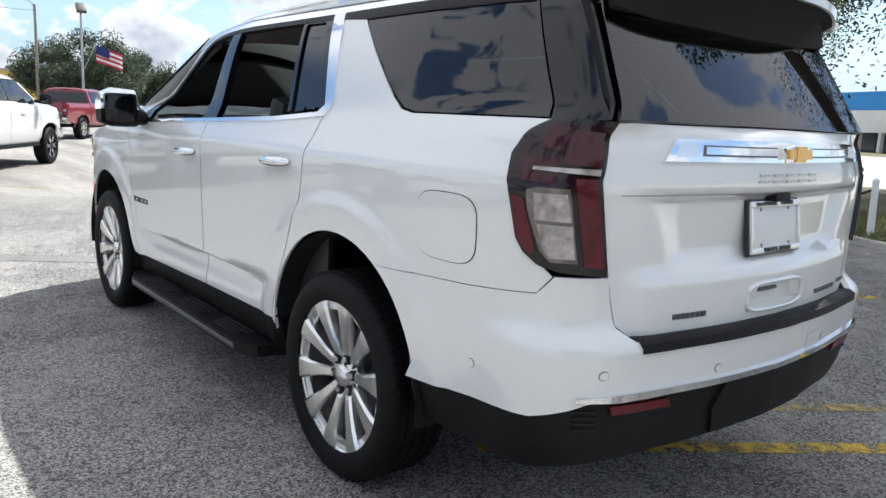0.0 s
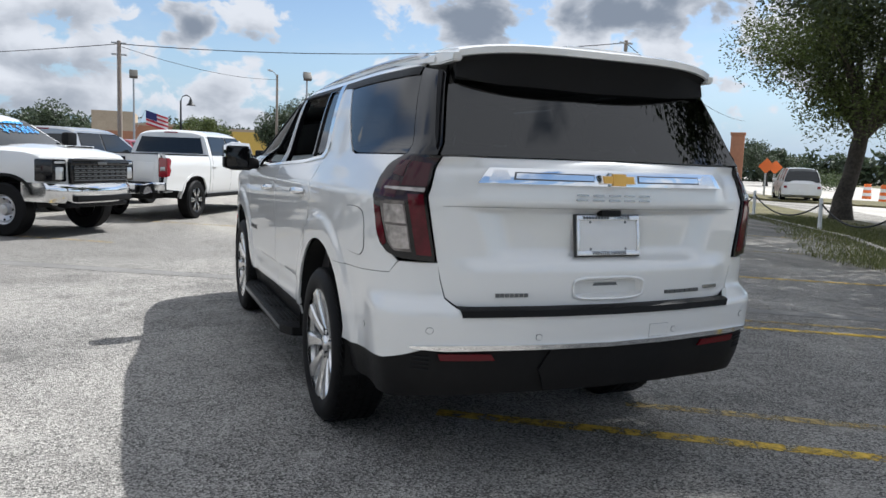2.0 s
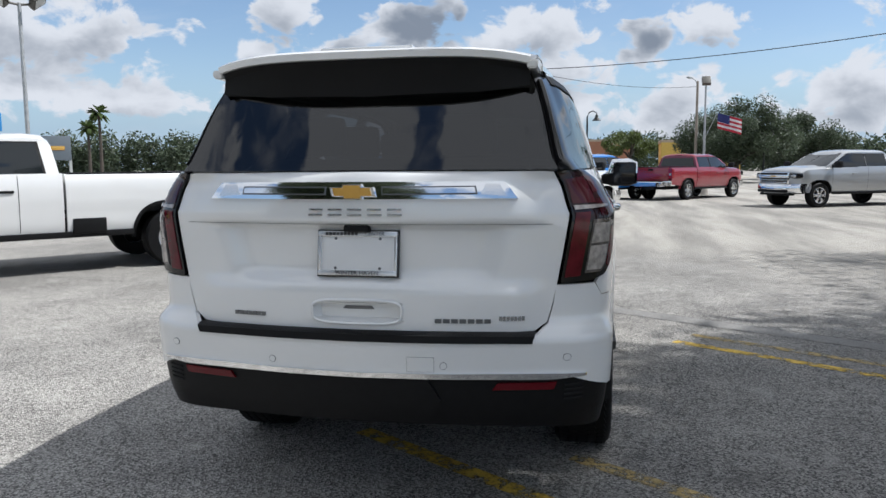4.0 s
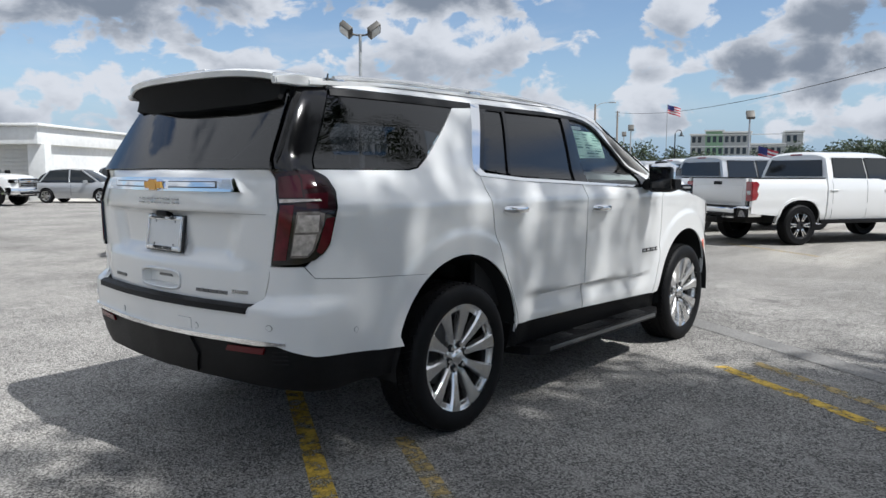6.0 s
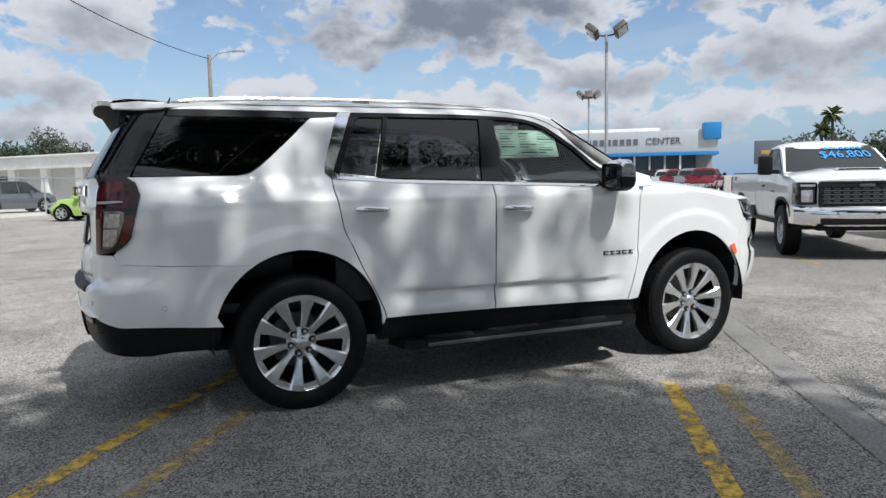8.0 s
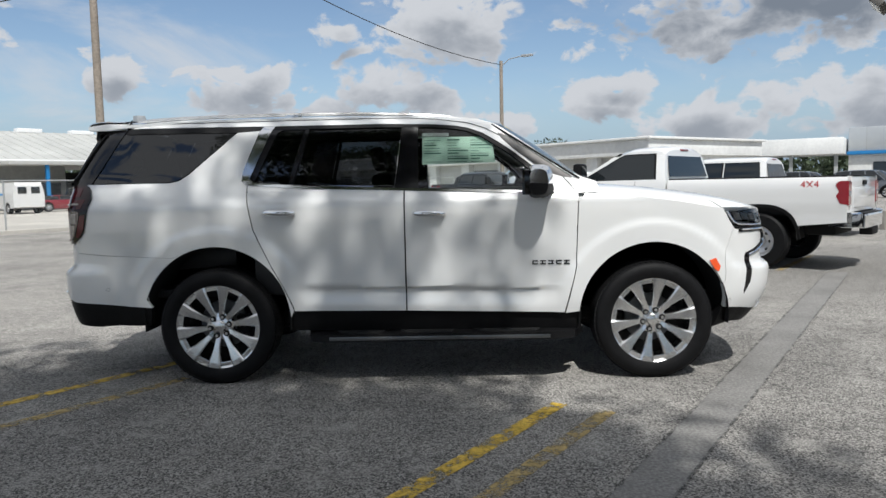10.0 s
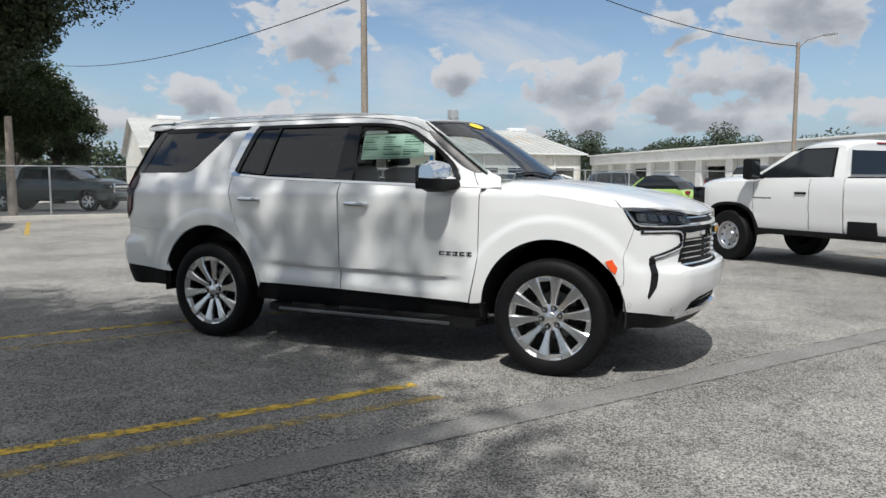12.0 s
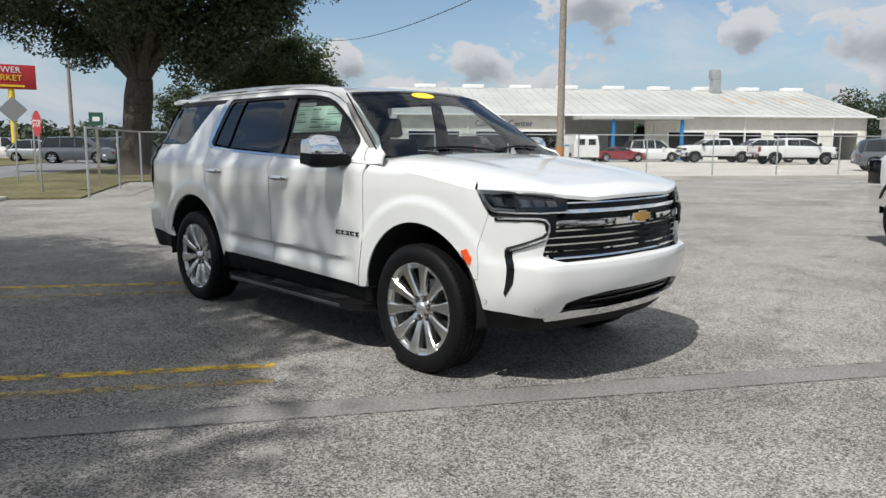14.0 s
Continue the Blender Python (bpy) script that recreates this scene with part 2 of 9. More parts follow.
    warp.operation = "MULTIPLY_ADD"
    L(tex("ShaderNodeTexNoise", 2.5, 6.0).outputs["Color"], warp.inputs[0])
    warp.inputs[1].default_value = (0.5, 0.5, 0)
    L(o, warp.inputs[2])
    cr = N("ShaderNodeTexVoronoi")
    cr.feature = "DISTANCE_TO_EDGE"
    cr.inputs["Scale"].default_value = 0.33
    L(warp.outputs[0], cr.inputs[0])
    crack = rng(cr.outputs["Distance"], 0.0008, 0.0025, 0.4, 0.0)
    base = mixc(crack, base, (0.03, 0.03, 0.03))
    L(base, p.inputs["Base Color"])
    p.inputs["Roughness"].default_value = 0.85
    p.inputs["Specular IOR Level"].default_value = 0.3
    b = N("ShaderNodeBump")
    b.inputs["Strength"].default_value, b.inputs["Distance"].default_value = 0.9, 0.009
    L(stone.outputs["Distance"], b.inputs["Height"])
    L(b.outputs[0], p.inputs["Normal"])
    return m


GRID = -35.0   # heading of the stalls' grid
SEAM = math.cos(radians(GRID)) * 4.3 + math.sin(radians(GRID)) * 0.3
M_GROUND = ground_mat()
M_WHITE = mat("white_pearl_paint", (0.76, 0.76, 0.745), 0.32, 0.0, 1.0, stain=0.015, stain_scale=3)
M_WHITE.node_tree.nodes["Principled BSDF"].inputs["Coat IOR"].default_value = 1.75
M_CHROME = mat("chrome", (0.86, 0.87, 0.88), 0.06, 1.0)
M_RIM = mat("polished_alloy", (0.80, 0.795, 0.785), 0.24, 1.0, stain=0.05, stain_scale=14)
M_BADGE = mat("satin_badge", (0.42, 0.43, 0.44), 0.25, 1.0)
M_RIMDARK = mat("grey_alloy", (0.16, 0.165, 0.17), 0.35, 0.8)
M_STEEL = mat("brushed_steel_wheel", (0.52, 0.52, 0.53), 0.3, 0.9)
M_BLACKGLOSS = mat("gloss_black_trim", (0.006, 0.006, 0.007), 0.09, 0.0, 0.0)
M_BLACK = mat("black_plastic", (0.006, 0.006, 0.0065), 0.5, spec=0.2, noise_scale=30, vary=0.2, bump=0.15, bump_scale=300)
M_CAVITY = mat("black_liner", (0.006, 0.006, 0.006), 0.9, noise_scale=8)
M_TYRE = mat("tyre_rubber", (0.006, 0.006, 0.0065), 0.6, spec=0.16, noise_scale=20, vary=0.25, bump=0.1, bump_scale=80)
M_TAILRED = mat("red_lamp_lens", (0.085, 0.005, 0.011), 0.07, spec=0.4, noise_scale=25, vary=0.35)
M_REFLECT = mat("red_reflector", (0.10, 0.003, 0.007), 0.2, spec=0.35)
M_PILLAR = mat("gloss_black_pillar", (0.005, 0.005, 0.006), 0.11, spec=0.5)
M_TAILMID = mat("deep_red_lens", (0.045, 0.006, 0.010), 0.07, spec=0.4)
M_TAILDARK = mat("smoked_red_lens", (0.020, 0.008, 0.010), 0.07, spec=0.4)
M_REFLECTOR = mat("lamp_reflector", (0.36, 0.33, 0.31), 0.22, 0.3, noise_scale=30, vary=0.55, stain=0.25, stain_scale=9, coat=0.3)
M_TAILCLEAR = mat("clear_lamp_lens", (0.15, 0.135, 0.13), 0.16, 0.5, coat=0.4, noise_scale=26, vary=0.6)
M_HEADLENS = glass_mat("headlamp_cover", (0.85, 0.87, 0.89))
M_ORANGE = mat("amber_marker", (0.85, 0.10, 0.02), 0.2, coat=1.0)
M_GOLD = mat("gold_emblem", (0.72, 0.42, 0.09), 0.25, 0.6, coat=0.6)
M_GLASSDARK = glass_mat("privacy_glass", (0.040, 0.044, 0.050), ior=1.8)
M_GLASSMID = glass_mat("tinted_glass", (0.84, 0.90, 0.88))
M_GLASSSCREEN = glass_mat("windscreen_glass", (0.56, 0.62, 0.62))
M_SEAT = mat("dark_leather", (0.018, 0.017, 0.017), 0.5, noise_scale=15)
M_HEADLINER = mat("grey_headliner", (0.22, 0.21, 0.20), 0.9, noise_scale=10)
M_PAPER = mat("pale_green_paper", (0.66, 0.82, 0.71), 0.8, noise_scale=20, vary=0.05)
M_PAPERWHITE = mat("white_paper", (0.75, 0.76, 0.74), 0.8, noise_scale=20, vary=0.05)
M_INK = mat("dark_ink", (0.13, 0.24, 0.19), 0.8)
M_PLATE = mat("white_plate", (0.74, 0.74, 0.73), 0.45, noise_scale=6, vary=0.04)
M_FRAMEBLACK = mat("black_plate_frame", (0.012, 0.012, 0.012), 0.35)
M_PLATECHROME = mat("plate_frame_chrome", (0.78, 0.78, 0.78), 0.25, 0.7)
M_LETTERBLACK = mat("dark_badge", (0.03, 0.03, 0.033), 0.3, 0.5)
M_YELLOW = mat("yellow_sticker", (0.85, 0.62, 0.05), 0.6)


# ---------------------------------------------------------------- building helpers
def part(name, bm, material, parent, label="", smooth=True):
    """Links a bmesh as one mesh object under a thing or a part."""
    bmesh.ops.remove_doubles(bm, verts=bm.verts[:], dist=0.00005)
    me = bpy.data.meshes.new(name)
    bm.to_mesh(me)
    bm.free()
    if smooth:
        me.polygons.foreach_set("use_smooth", [True] * len(me.polygons))
        me.set_sharp_from_angle(angle=radians(38))
    me.materials.append(material)
    ob = new(name, me)
    if parent is not None:
        ob.parent = parent
    if label:
        tagged(ob, label)
    return ob


def thing(name, label, category, x=0.0, y=0.0, z=0.0, turn=0.0, group="", kind=""):
    ob = new(name)
    ob.matrix_world = pose(x, y, z, 0, 0, turn)
    ob.empty_display_size = 0.2
    return tagged(ob, label, category, group, kind)


def solid(name, bm, material, label, category, x=0.0, y=0.0, z=0.0, turn=0.0, group="", kind="", smooth=True):
    ob = part(name, bm, material, None, smooth=smooth)
    ob.matrix_world = pose(x, y, z, 0, 0, turn)
    return tagged(ob, label, category, group, kind)


def box(bm, x0, x1, y0, y1, z0, z1, bevel=0.0, m=None):
    """Adds a (bevelled) box to a bmesh."""
    r = bmesh.ops.create_cube(bm, size=1.0, matrix=Matrix.Translation(((x0 + x1) / 2, (y0 + y1) / 2, (z0 + z1) / 2)) @ Matrix.Diagonal((x1 - x0, y1 - y0, z1 - z0, 1)))
    vs = r["verts"]
    if bevel:
        es = list({e for v in vs for e in v.link_edges})
        r = bmesh.ops.bevel(bm, geom=es, offset=bevel, segments=2, affect="EDGES", profile=0.6)
        vs = list({v for f in r["faces"] for v in f.verts} | {v for v in vs if v.is_valid})
    if m is not None:
        bmesh.ops.transform(bm, matrix=m, verts=vs)
    return vs


def bm_box(*a, **k):
    bm = bmesh.new()
    box(bm, *a, **k)
    return bm


def rod(bm, a, b, r0, r1=None, sides=10, caps=True):
    """Adds a tapered rod from a to b."""
    a, b = Vector(a), Vector(b)
    d = b - a
    q = d.to_track_quat("Z", "Y").to_matrix().to_4x4()
    bmesh.ops.create_cone(bm, cap_ends=caps, segments=sides, radius1=r0, radius2=r0 if r1 is None else r1, depth=d.length, matrix=Matrix.Translation((a + b) / 2) @ q)


def tube(bm, pts, radius, sides=8, closed=False):
    """Adds a round tube along points; radius may be a list."""
    pts = [Vector(p) for p in pts]
    rings = []
    n = len(pts)
    for i, p in enumerate(pts):
        d = (pts[(i + 1) % n] - pts[i - 1]) if closed else (pts[min(i + 1, n - 1)] - pts[max(i - 1, 0)])
        d.normalize()
        up = Vector((0, 0, 1)) if abs(d.z) < 0.95 else Vector((1, 0, 0))
        s = d.cross(up).normalized()
        t = s.cross(d)
        r = radius[i] if isinstance(radius, (list, tuple)) else radius
        rings.append([bm.verts.new(p + (s * math.cos(a) + t * math.sin(a)) * r) for a in (2 * math.pi * k / sides for k in range(sides))])
    for i in range(n if closed else n - 1):
        A, B = rings[i], rings[(i + 1) % n]
        for k in range(sides):
            bm.faces.new((A[k], A[(k + 1) % sides], B[(k + 1) % sides], B[k]))
    if not closed:
        bm.faces.new(rings[0][::-1]), bm.faces.new(rings[-1])


def lathe(bm, profile, sides=48, axis="y", m=None):
    """Revolves (radius, along) points round an axis through the origin."""
    rings = []
    for r, h in profile:
        ring = []
        for k in range(sides):
            a = 2 * math.pi * k / sides
            c, s = r * math.cos(a), r * math.sin(a)
            ring.append(bm.verts.new((c, h, s) if axis == "y" else (c, s, h)))
        rings.append(ring)
    for A, B in zip(rings, rings[1:]):
        for k in range(sides):
            bm.faces.new((A[k], A[(k + 1) % sides], B[(k + 1) % sides], B[k]))
    if m is not None:
        bmesh.ops.transform(bm, matrix=m, verts=[v for r in rings for v in r])


def prism(bm, outline, y0, y1, plane="xz", m=None):
    """Adds a prism over an outline in the xz plane (extruded along y), the yz plane (along x) or the xy plane (along z)."""
    def at(a, b, c):
        return {"xz": (a, c, b), "yz": (c, a, b), "xy": (a, b, c)}[plane]
    A = [bm.verts.new(at(a, b, y0)) for a, b in outline]
    B = [bm.verts.new(at(a, b, y1)) for a, b in outline]
    n = len(A)
    fs = [bm.faces.new(A), bm.faces.new(B[::-1])]
    for i in range(n):
        fs.append(bm.faces.new((A[i], B[i], B[(i + 1) % n], A[(i + 1) % n])))
    bmesh.ops.recalc_face_normals(bm, faces=fs)
    if m is not None:
        bmesh.ops.transform(bm, matrix=m, verts=A + B)
    return A + B


def clip(poly, i, v, keep_low):
    """Clips a polygon against the line coordinate i = v."""
    out = []
    for a, b in zip(poly, poly[1:] + poly[:1]):
        ina, inb = ((a[i] <= v) == keep_low or a[i] == v), ((b[i] <= v) == keep_low or b[i] == v)
        if ina:
            out.append(a)
        if ina != inb:
            t = (v - a[i]) / (b[i] - a[i])
            q = [a[0] + t * (b[0] - a[0]), a[1] + t * (b[1] - a[1])]
            q[i] = v
            out.append(tuple(q))
    return out


def cells(outline, du, dv):
    """Cuts an outline into grid cells du by dv."""
    us, vs = [p[0] for p in outline], [p[1] for p in outline]
    out = []
    u = math.floor(min(us) / du) * du
    while u < max(us):
        col = clip(clip(outline, 0, u, False), 0, u + du, True)
        if len(col) > 2:
            v = math.floor(min(vs) / dv) * dv
            while v < max(vs):
                c = clip(clip(col, 1, v, False), 1, v + dv, True)
                if len(c) > 2:
                    out.append(c)
                v += dv
        u += du
    return out


def skin(outline, f, du=0.05, dv=0.04, depth=0.012, lift=0.0, mirror=False, bm=None):
    """A curved panel: the outline in (u, v) is laid on the surface f(u, v, inwards), with its edge turned in by depth."""
    out = bm if bm is not None else bmesh.new()
    bm = bmesh.new()
    table = {}

    def vert(p):
        k = (round(p[0], 4), round(p[1], 4))
        if k not in table:
            table[k] = bm.verts.new(f(k[0], k[1], -lift))
        return table[k]

    for c in cells([tuple(p) for p in outline], du, dv):
        vs = []
        for p in c:
            w = vert(p)
            if w not in vs:
                vs.append(w)
        if len(vs) > 2:
            try:
                bm.faces.new(vs)
            except ValueError:
                pass
    if depth:
        back = {v: k for k, v in table.items()}
        rim = [e for e in bm.edges if len(e.link_faces) == 1 and not (abs(e.verts[0].co.y) < 1e-4 and abs(e.verts[1].co.y) < 1e-4)]
        low = {}
        for e in rim:
            for v in e.verts:
                if v not in low:
                    low[v] = bm.verts.new(f(*back[v], depth - lift))
        for e in rim:
            a, b = e.verts
            try:
                bm.faces.new((b, a, low[a], low[b]))
            except ValueError:
                pass
    bmesh.ops.recalc_face_normals(bm, faces=bm.faces[:])
    if mirror:
        bmesh.ops.transform(bm, matrix=Matrix.Diagonal((1, -1, 1, 1)), verts=bm.verts[:])
        bmesh.ops.reverse_faces(bm, faces=bm.faces[:])
    me = bpy.data.meshes.new("tmp")
    bm.to_mesh(me)
    bm.free()
    out.from_mesh(me)
    bpy.data.meshes.remove(me)
    return out


def joined(outline, f, **k):
    """A panel that runs across the middle plane: one half and its mirror image, welded."""
    bm = bmesh.new()
    skin(outline, f, bm=bm, **k)
    skin(outline, f, bm=bm, mirror=True, **k)
    bmesh.ops.remove_doubles(bm, verts=[v for v in bm.verts if abs(v.co.y) < 1e-3], dist=5e-4)
    return bm


def interp(v, table):
    """Smooth interpolation in a table of (key, value)."""
    if v <= table[0][0]:
        return table[0][1]
    for (a, x), (b, y) in zip(table, table[1:]):
        if v <= b:
            t = (v - a) / (b - a)
            return x + (y - x) * t
    return table[-1][1]


def smooth_table(points, n=12):
    """A denser, rounded copy of a table (Catmull-Rom)."""
    out = []
    P = [points[0]] + list(points) + [points[-1]]
    for i in range(1, len(P) - 2):
        p0, p1, p2, p3 = P[i - 1], P[i], P[i + 1], P[i + 2]
        for k in range(n):
            t = k / n
            out.append(tuple(0.5 * (2 * b + (c - a) * t + (2 * a - 5 * b + 4 * c - d) * t * t + (3 * b - a - 3 * c + d) * t ** 3) for a, b, c, d in zip(p0, p1, p2, p3)))
    out.append(tuple(points[-1]))
    return out


def smoothstep(a, b, v):
    t = min(1.0, max(0.0, (v - a) / (b - a)))
    return t * t * (3 - 2 * t)


def text_mesh(words, size, depth=0.004):
    """Lettering in the built-in font as a mesh: it reads along x, stands along y, and is proud along z; centred."""
    cu = bpy.data.curves.new("text", "FONT")
    cu.body, cu.size, cu.extrude, cu.align_x, cu.align_y = words, size, depth / 2, "CENTER", "CENTER"
    cu.resolution_u = 2
    ob = bpy.data.objects.new("text", cu)
    me = bpy.data.meshes.new_from_object(ob)
    bpy.data.objects.remove(ob)
    bpy.data.curves.remove(cu)
    bm = bmesh.new()
    bm.from_mesh(me)
    bpy.data.meshes.remove(me)
    return bm


# ---------------------------------------------------------------- the sport utility vehicle
# Plan loop of the body at its widest, from the rear middle round the right-hand half to the front middle, as (x, half width)
LOOP = smooth_table([(-1.19, 0.0), (-1.175, 0.3), (-1.142, 0.55), (-1.117, 0.71), (-1.082, 0.835), (-1.010, 0.928), (-0.90, 0.968), (-0.75, 0.986), (-0.5, 0.995), (0.0, 1.0), (1.0, 1.0), (2.0, 1.0), (2.8, 1.0), (3.2, 0.995), (3.45, 0.98), (3.65, 0.94), (3.80, 0.865), (3.90, 0.75), (3.955, 0.60), (4.01, 0.40), (4.04, 0.2), (4.05, 0.0)], 10)
LOOP_TOP = smooth_table([(-1.19, 0.0), (-1.18, 0.3), (-1.165, 0.56), (-1.152, 0.73), (-1.13, 0.85), (-1.07, 0.925), (-0.95, 0.955), (-0.75, 0.975), (-0.5, 0.99)] + [(0.0, 1.0), (1.0, 1.0), (2.0, 1.0), (2.8, 1.0), (3.2, 0.995), (3.45, 0.98), (3.65, 0.94), (3.80, 0.865), (3.90, 0.75), (3.955, 0.60), (4.01, 0.40), (4.04, 0.2), (4.05, 0.0)], 10)
ARC = [0.0]
for _p, _q in zip(LOOP, LOOP[1:]):
    ARC.append(ARC[-1] + math.dist(_p, _q))
_zero = next(a + (0 - p[0]) for a, p, q in zip(ARC, LOOP, LOOP[1:]) if p[0] <= 0 < q[0])
ARC = [a - _zero for a in ARC]
U_REAR, U_FRONT = ARC[0], ARC[-1]
_TX, _TY = [(a, p[0]) for a, p in zip(ARC, LOOP_TOP)], [(a, p[1]) for a, p in zip(ARC, LOOP_TOP)]
_LX, _LY = [(a, p[0]) for a, p in zip(ARC, LOOP)], [(a, p[1]) for a, p in zip(ARC, LOOP)]


def ux(x):
    """Place along the loop of a point of the flank."""
    return interp(x, [(p[0], a) for a, p in zip(ARC, LOOP)])


def ury(y):
    """Place along the loop of a point of the tail at that distance from the middle."""
    return interp(y, [(p[1], a) for a, p in zip(ARC, LOOP) if p[0] < -0.5])


def ufy(y):
    """The same for the nose."""
    t = [(p[1], a) for a, p in zip(ARC, LOOP) if p[0] > 3.3]
    return interp(y, t[::-1])


WIDTH = smooth_table([(0.25, 0.90), (0.40, 0.945), (0.55, 0.976), (0.70, 0.986), (0.85, 0.990), (1.05, 0.997), (1.20, 1.0), (1.268, 0.999), (1.282, 0.990), (1.32, 0.968), (1.38, 0.937), (1.44, 0.908), (1.57, 0.868), (1.70, 0.825), (1.80, 0.782), (1.85, 0.735), (1.90, 0.66)], 6)
TAIL = smooth_table([(0.30, 0.10), (0.45, 0.05), (0.55, 0.02), (0.80, 0.0), (1.05, 0.0), (1.30, 0.0), (1.42, 0.025), (1.55, 0.09), (1.70, 0.17), (1.80, 0.235), (1.90, 0.31)], 6)
NOSE = smooth_table([(0.30, -0.22), (0.40, -0.10), (0.50, -0.03), (0.62, 0.02), (0.75, 0.03), (0.82, 0.0), (1.0, 0.0), (1.12, -0.02), (1.20, -0.07), (1.30, -0.2)], 6)


def flare(x, z):
    """Proud lips round the wheel arches."""
    k = 0.0
    for hub in (0.0, 3.071):
        r = math.hypot(x - hub, z - 0.45)
        k = max(k, smoothstep(0.676, 0.640, r) * smoothstep(0.18, 0.40, z))
    return 0.013 * k


def crease(x, z):
    """The undercut line along the lower doors."""
    d = 0.705 - 0.02 * x - z
    if not 0 < d < 0.16 or not 0.5 < x < 2.5:
        return 0.0
    return 0.026 * smoothstep(0.0, 0.02, d) * smoothstep(0.16, 0.04, d) * smoothstep(0.5, 0.8, x) * smoothstep(2.5, 2.1, x)


def raw(u, z):
    if u < U_REAR or u > U_FRONT:  # past the middle plane: the other half
        p = raw(2 * (U_REAR if u < U_REAR else U_FRONT) - u, z)
        return Vector((p.x, -p.y, p.z))
    x0, y0 = interp(u, _LX), interp(u, _LY)
    if z > 1.38 and x0 < -0.3:
        k = smoothstep(1.38, 1.46, z)
        x0, y0 = x0 + (interp(u, _TX) - x0) * k, y0 + (interp(u, _TY) - y0) * k
    w = interp(z, WIDTH) - 0.05 * smoothstep(0.0, -1.0, x0) * smoothstep(1.36, 1.50, z) - 0.09 * smoothstep(1.25, 2.2, x0) * smoothstep(1.36, 1.50, z)
    y = y0 * w + flare(x0, z) * smoothstep(0.8, 0.97, y0) - crease(x0, z)
    x = x0 + interp(z, TAIL) * smoothstep(-0.55, -1.05, x0) + interp(z, NOSE) * smoothstep(3.3, 3.95, x0)
    return Vector((x, -y, z))


def hull(u, z, inward=0.0, extra=0.0):
    """The right-hand body surface at (place along the loop, height), moved in by inward metres."""
    p = raw(u, z)
    if inward or extra:
        n = (raw(u + 0.01, z) - raw(u - 0.01, z)).cross(raw(u, z + 0.01) - raw(u, z - 0.01)).normalized()
        p -= n * inward
    return p


def arc_points(cx, cz, r, a0, a1, n=22):
    return [(cx + r * math.cos(radians(a0 + (a1 - a0) * i / n)), cz + r * math.sin(radians(a0 + (a1 - a0) * i / n))) for i in range(n + 1)]


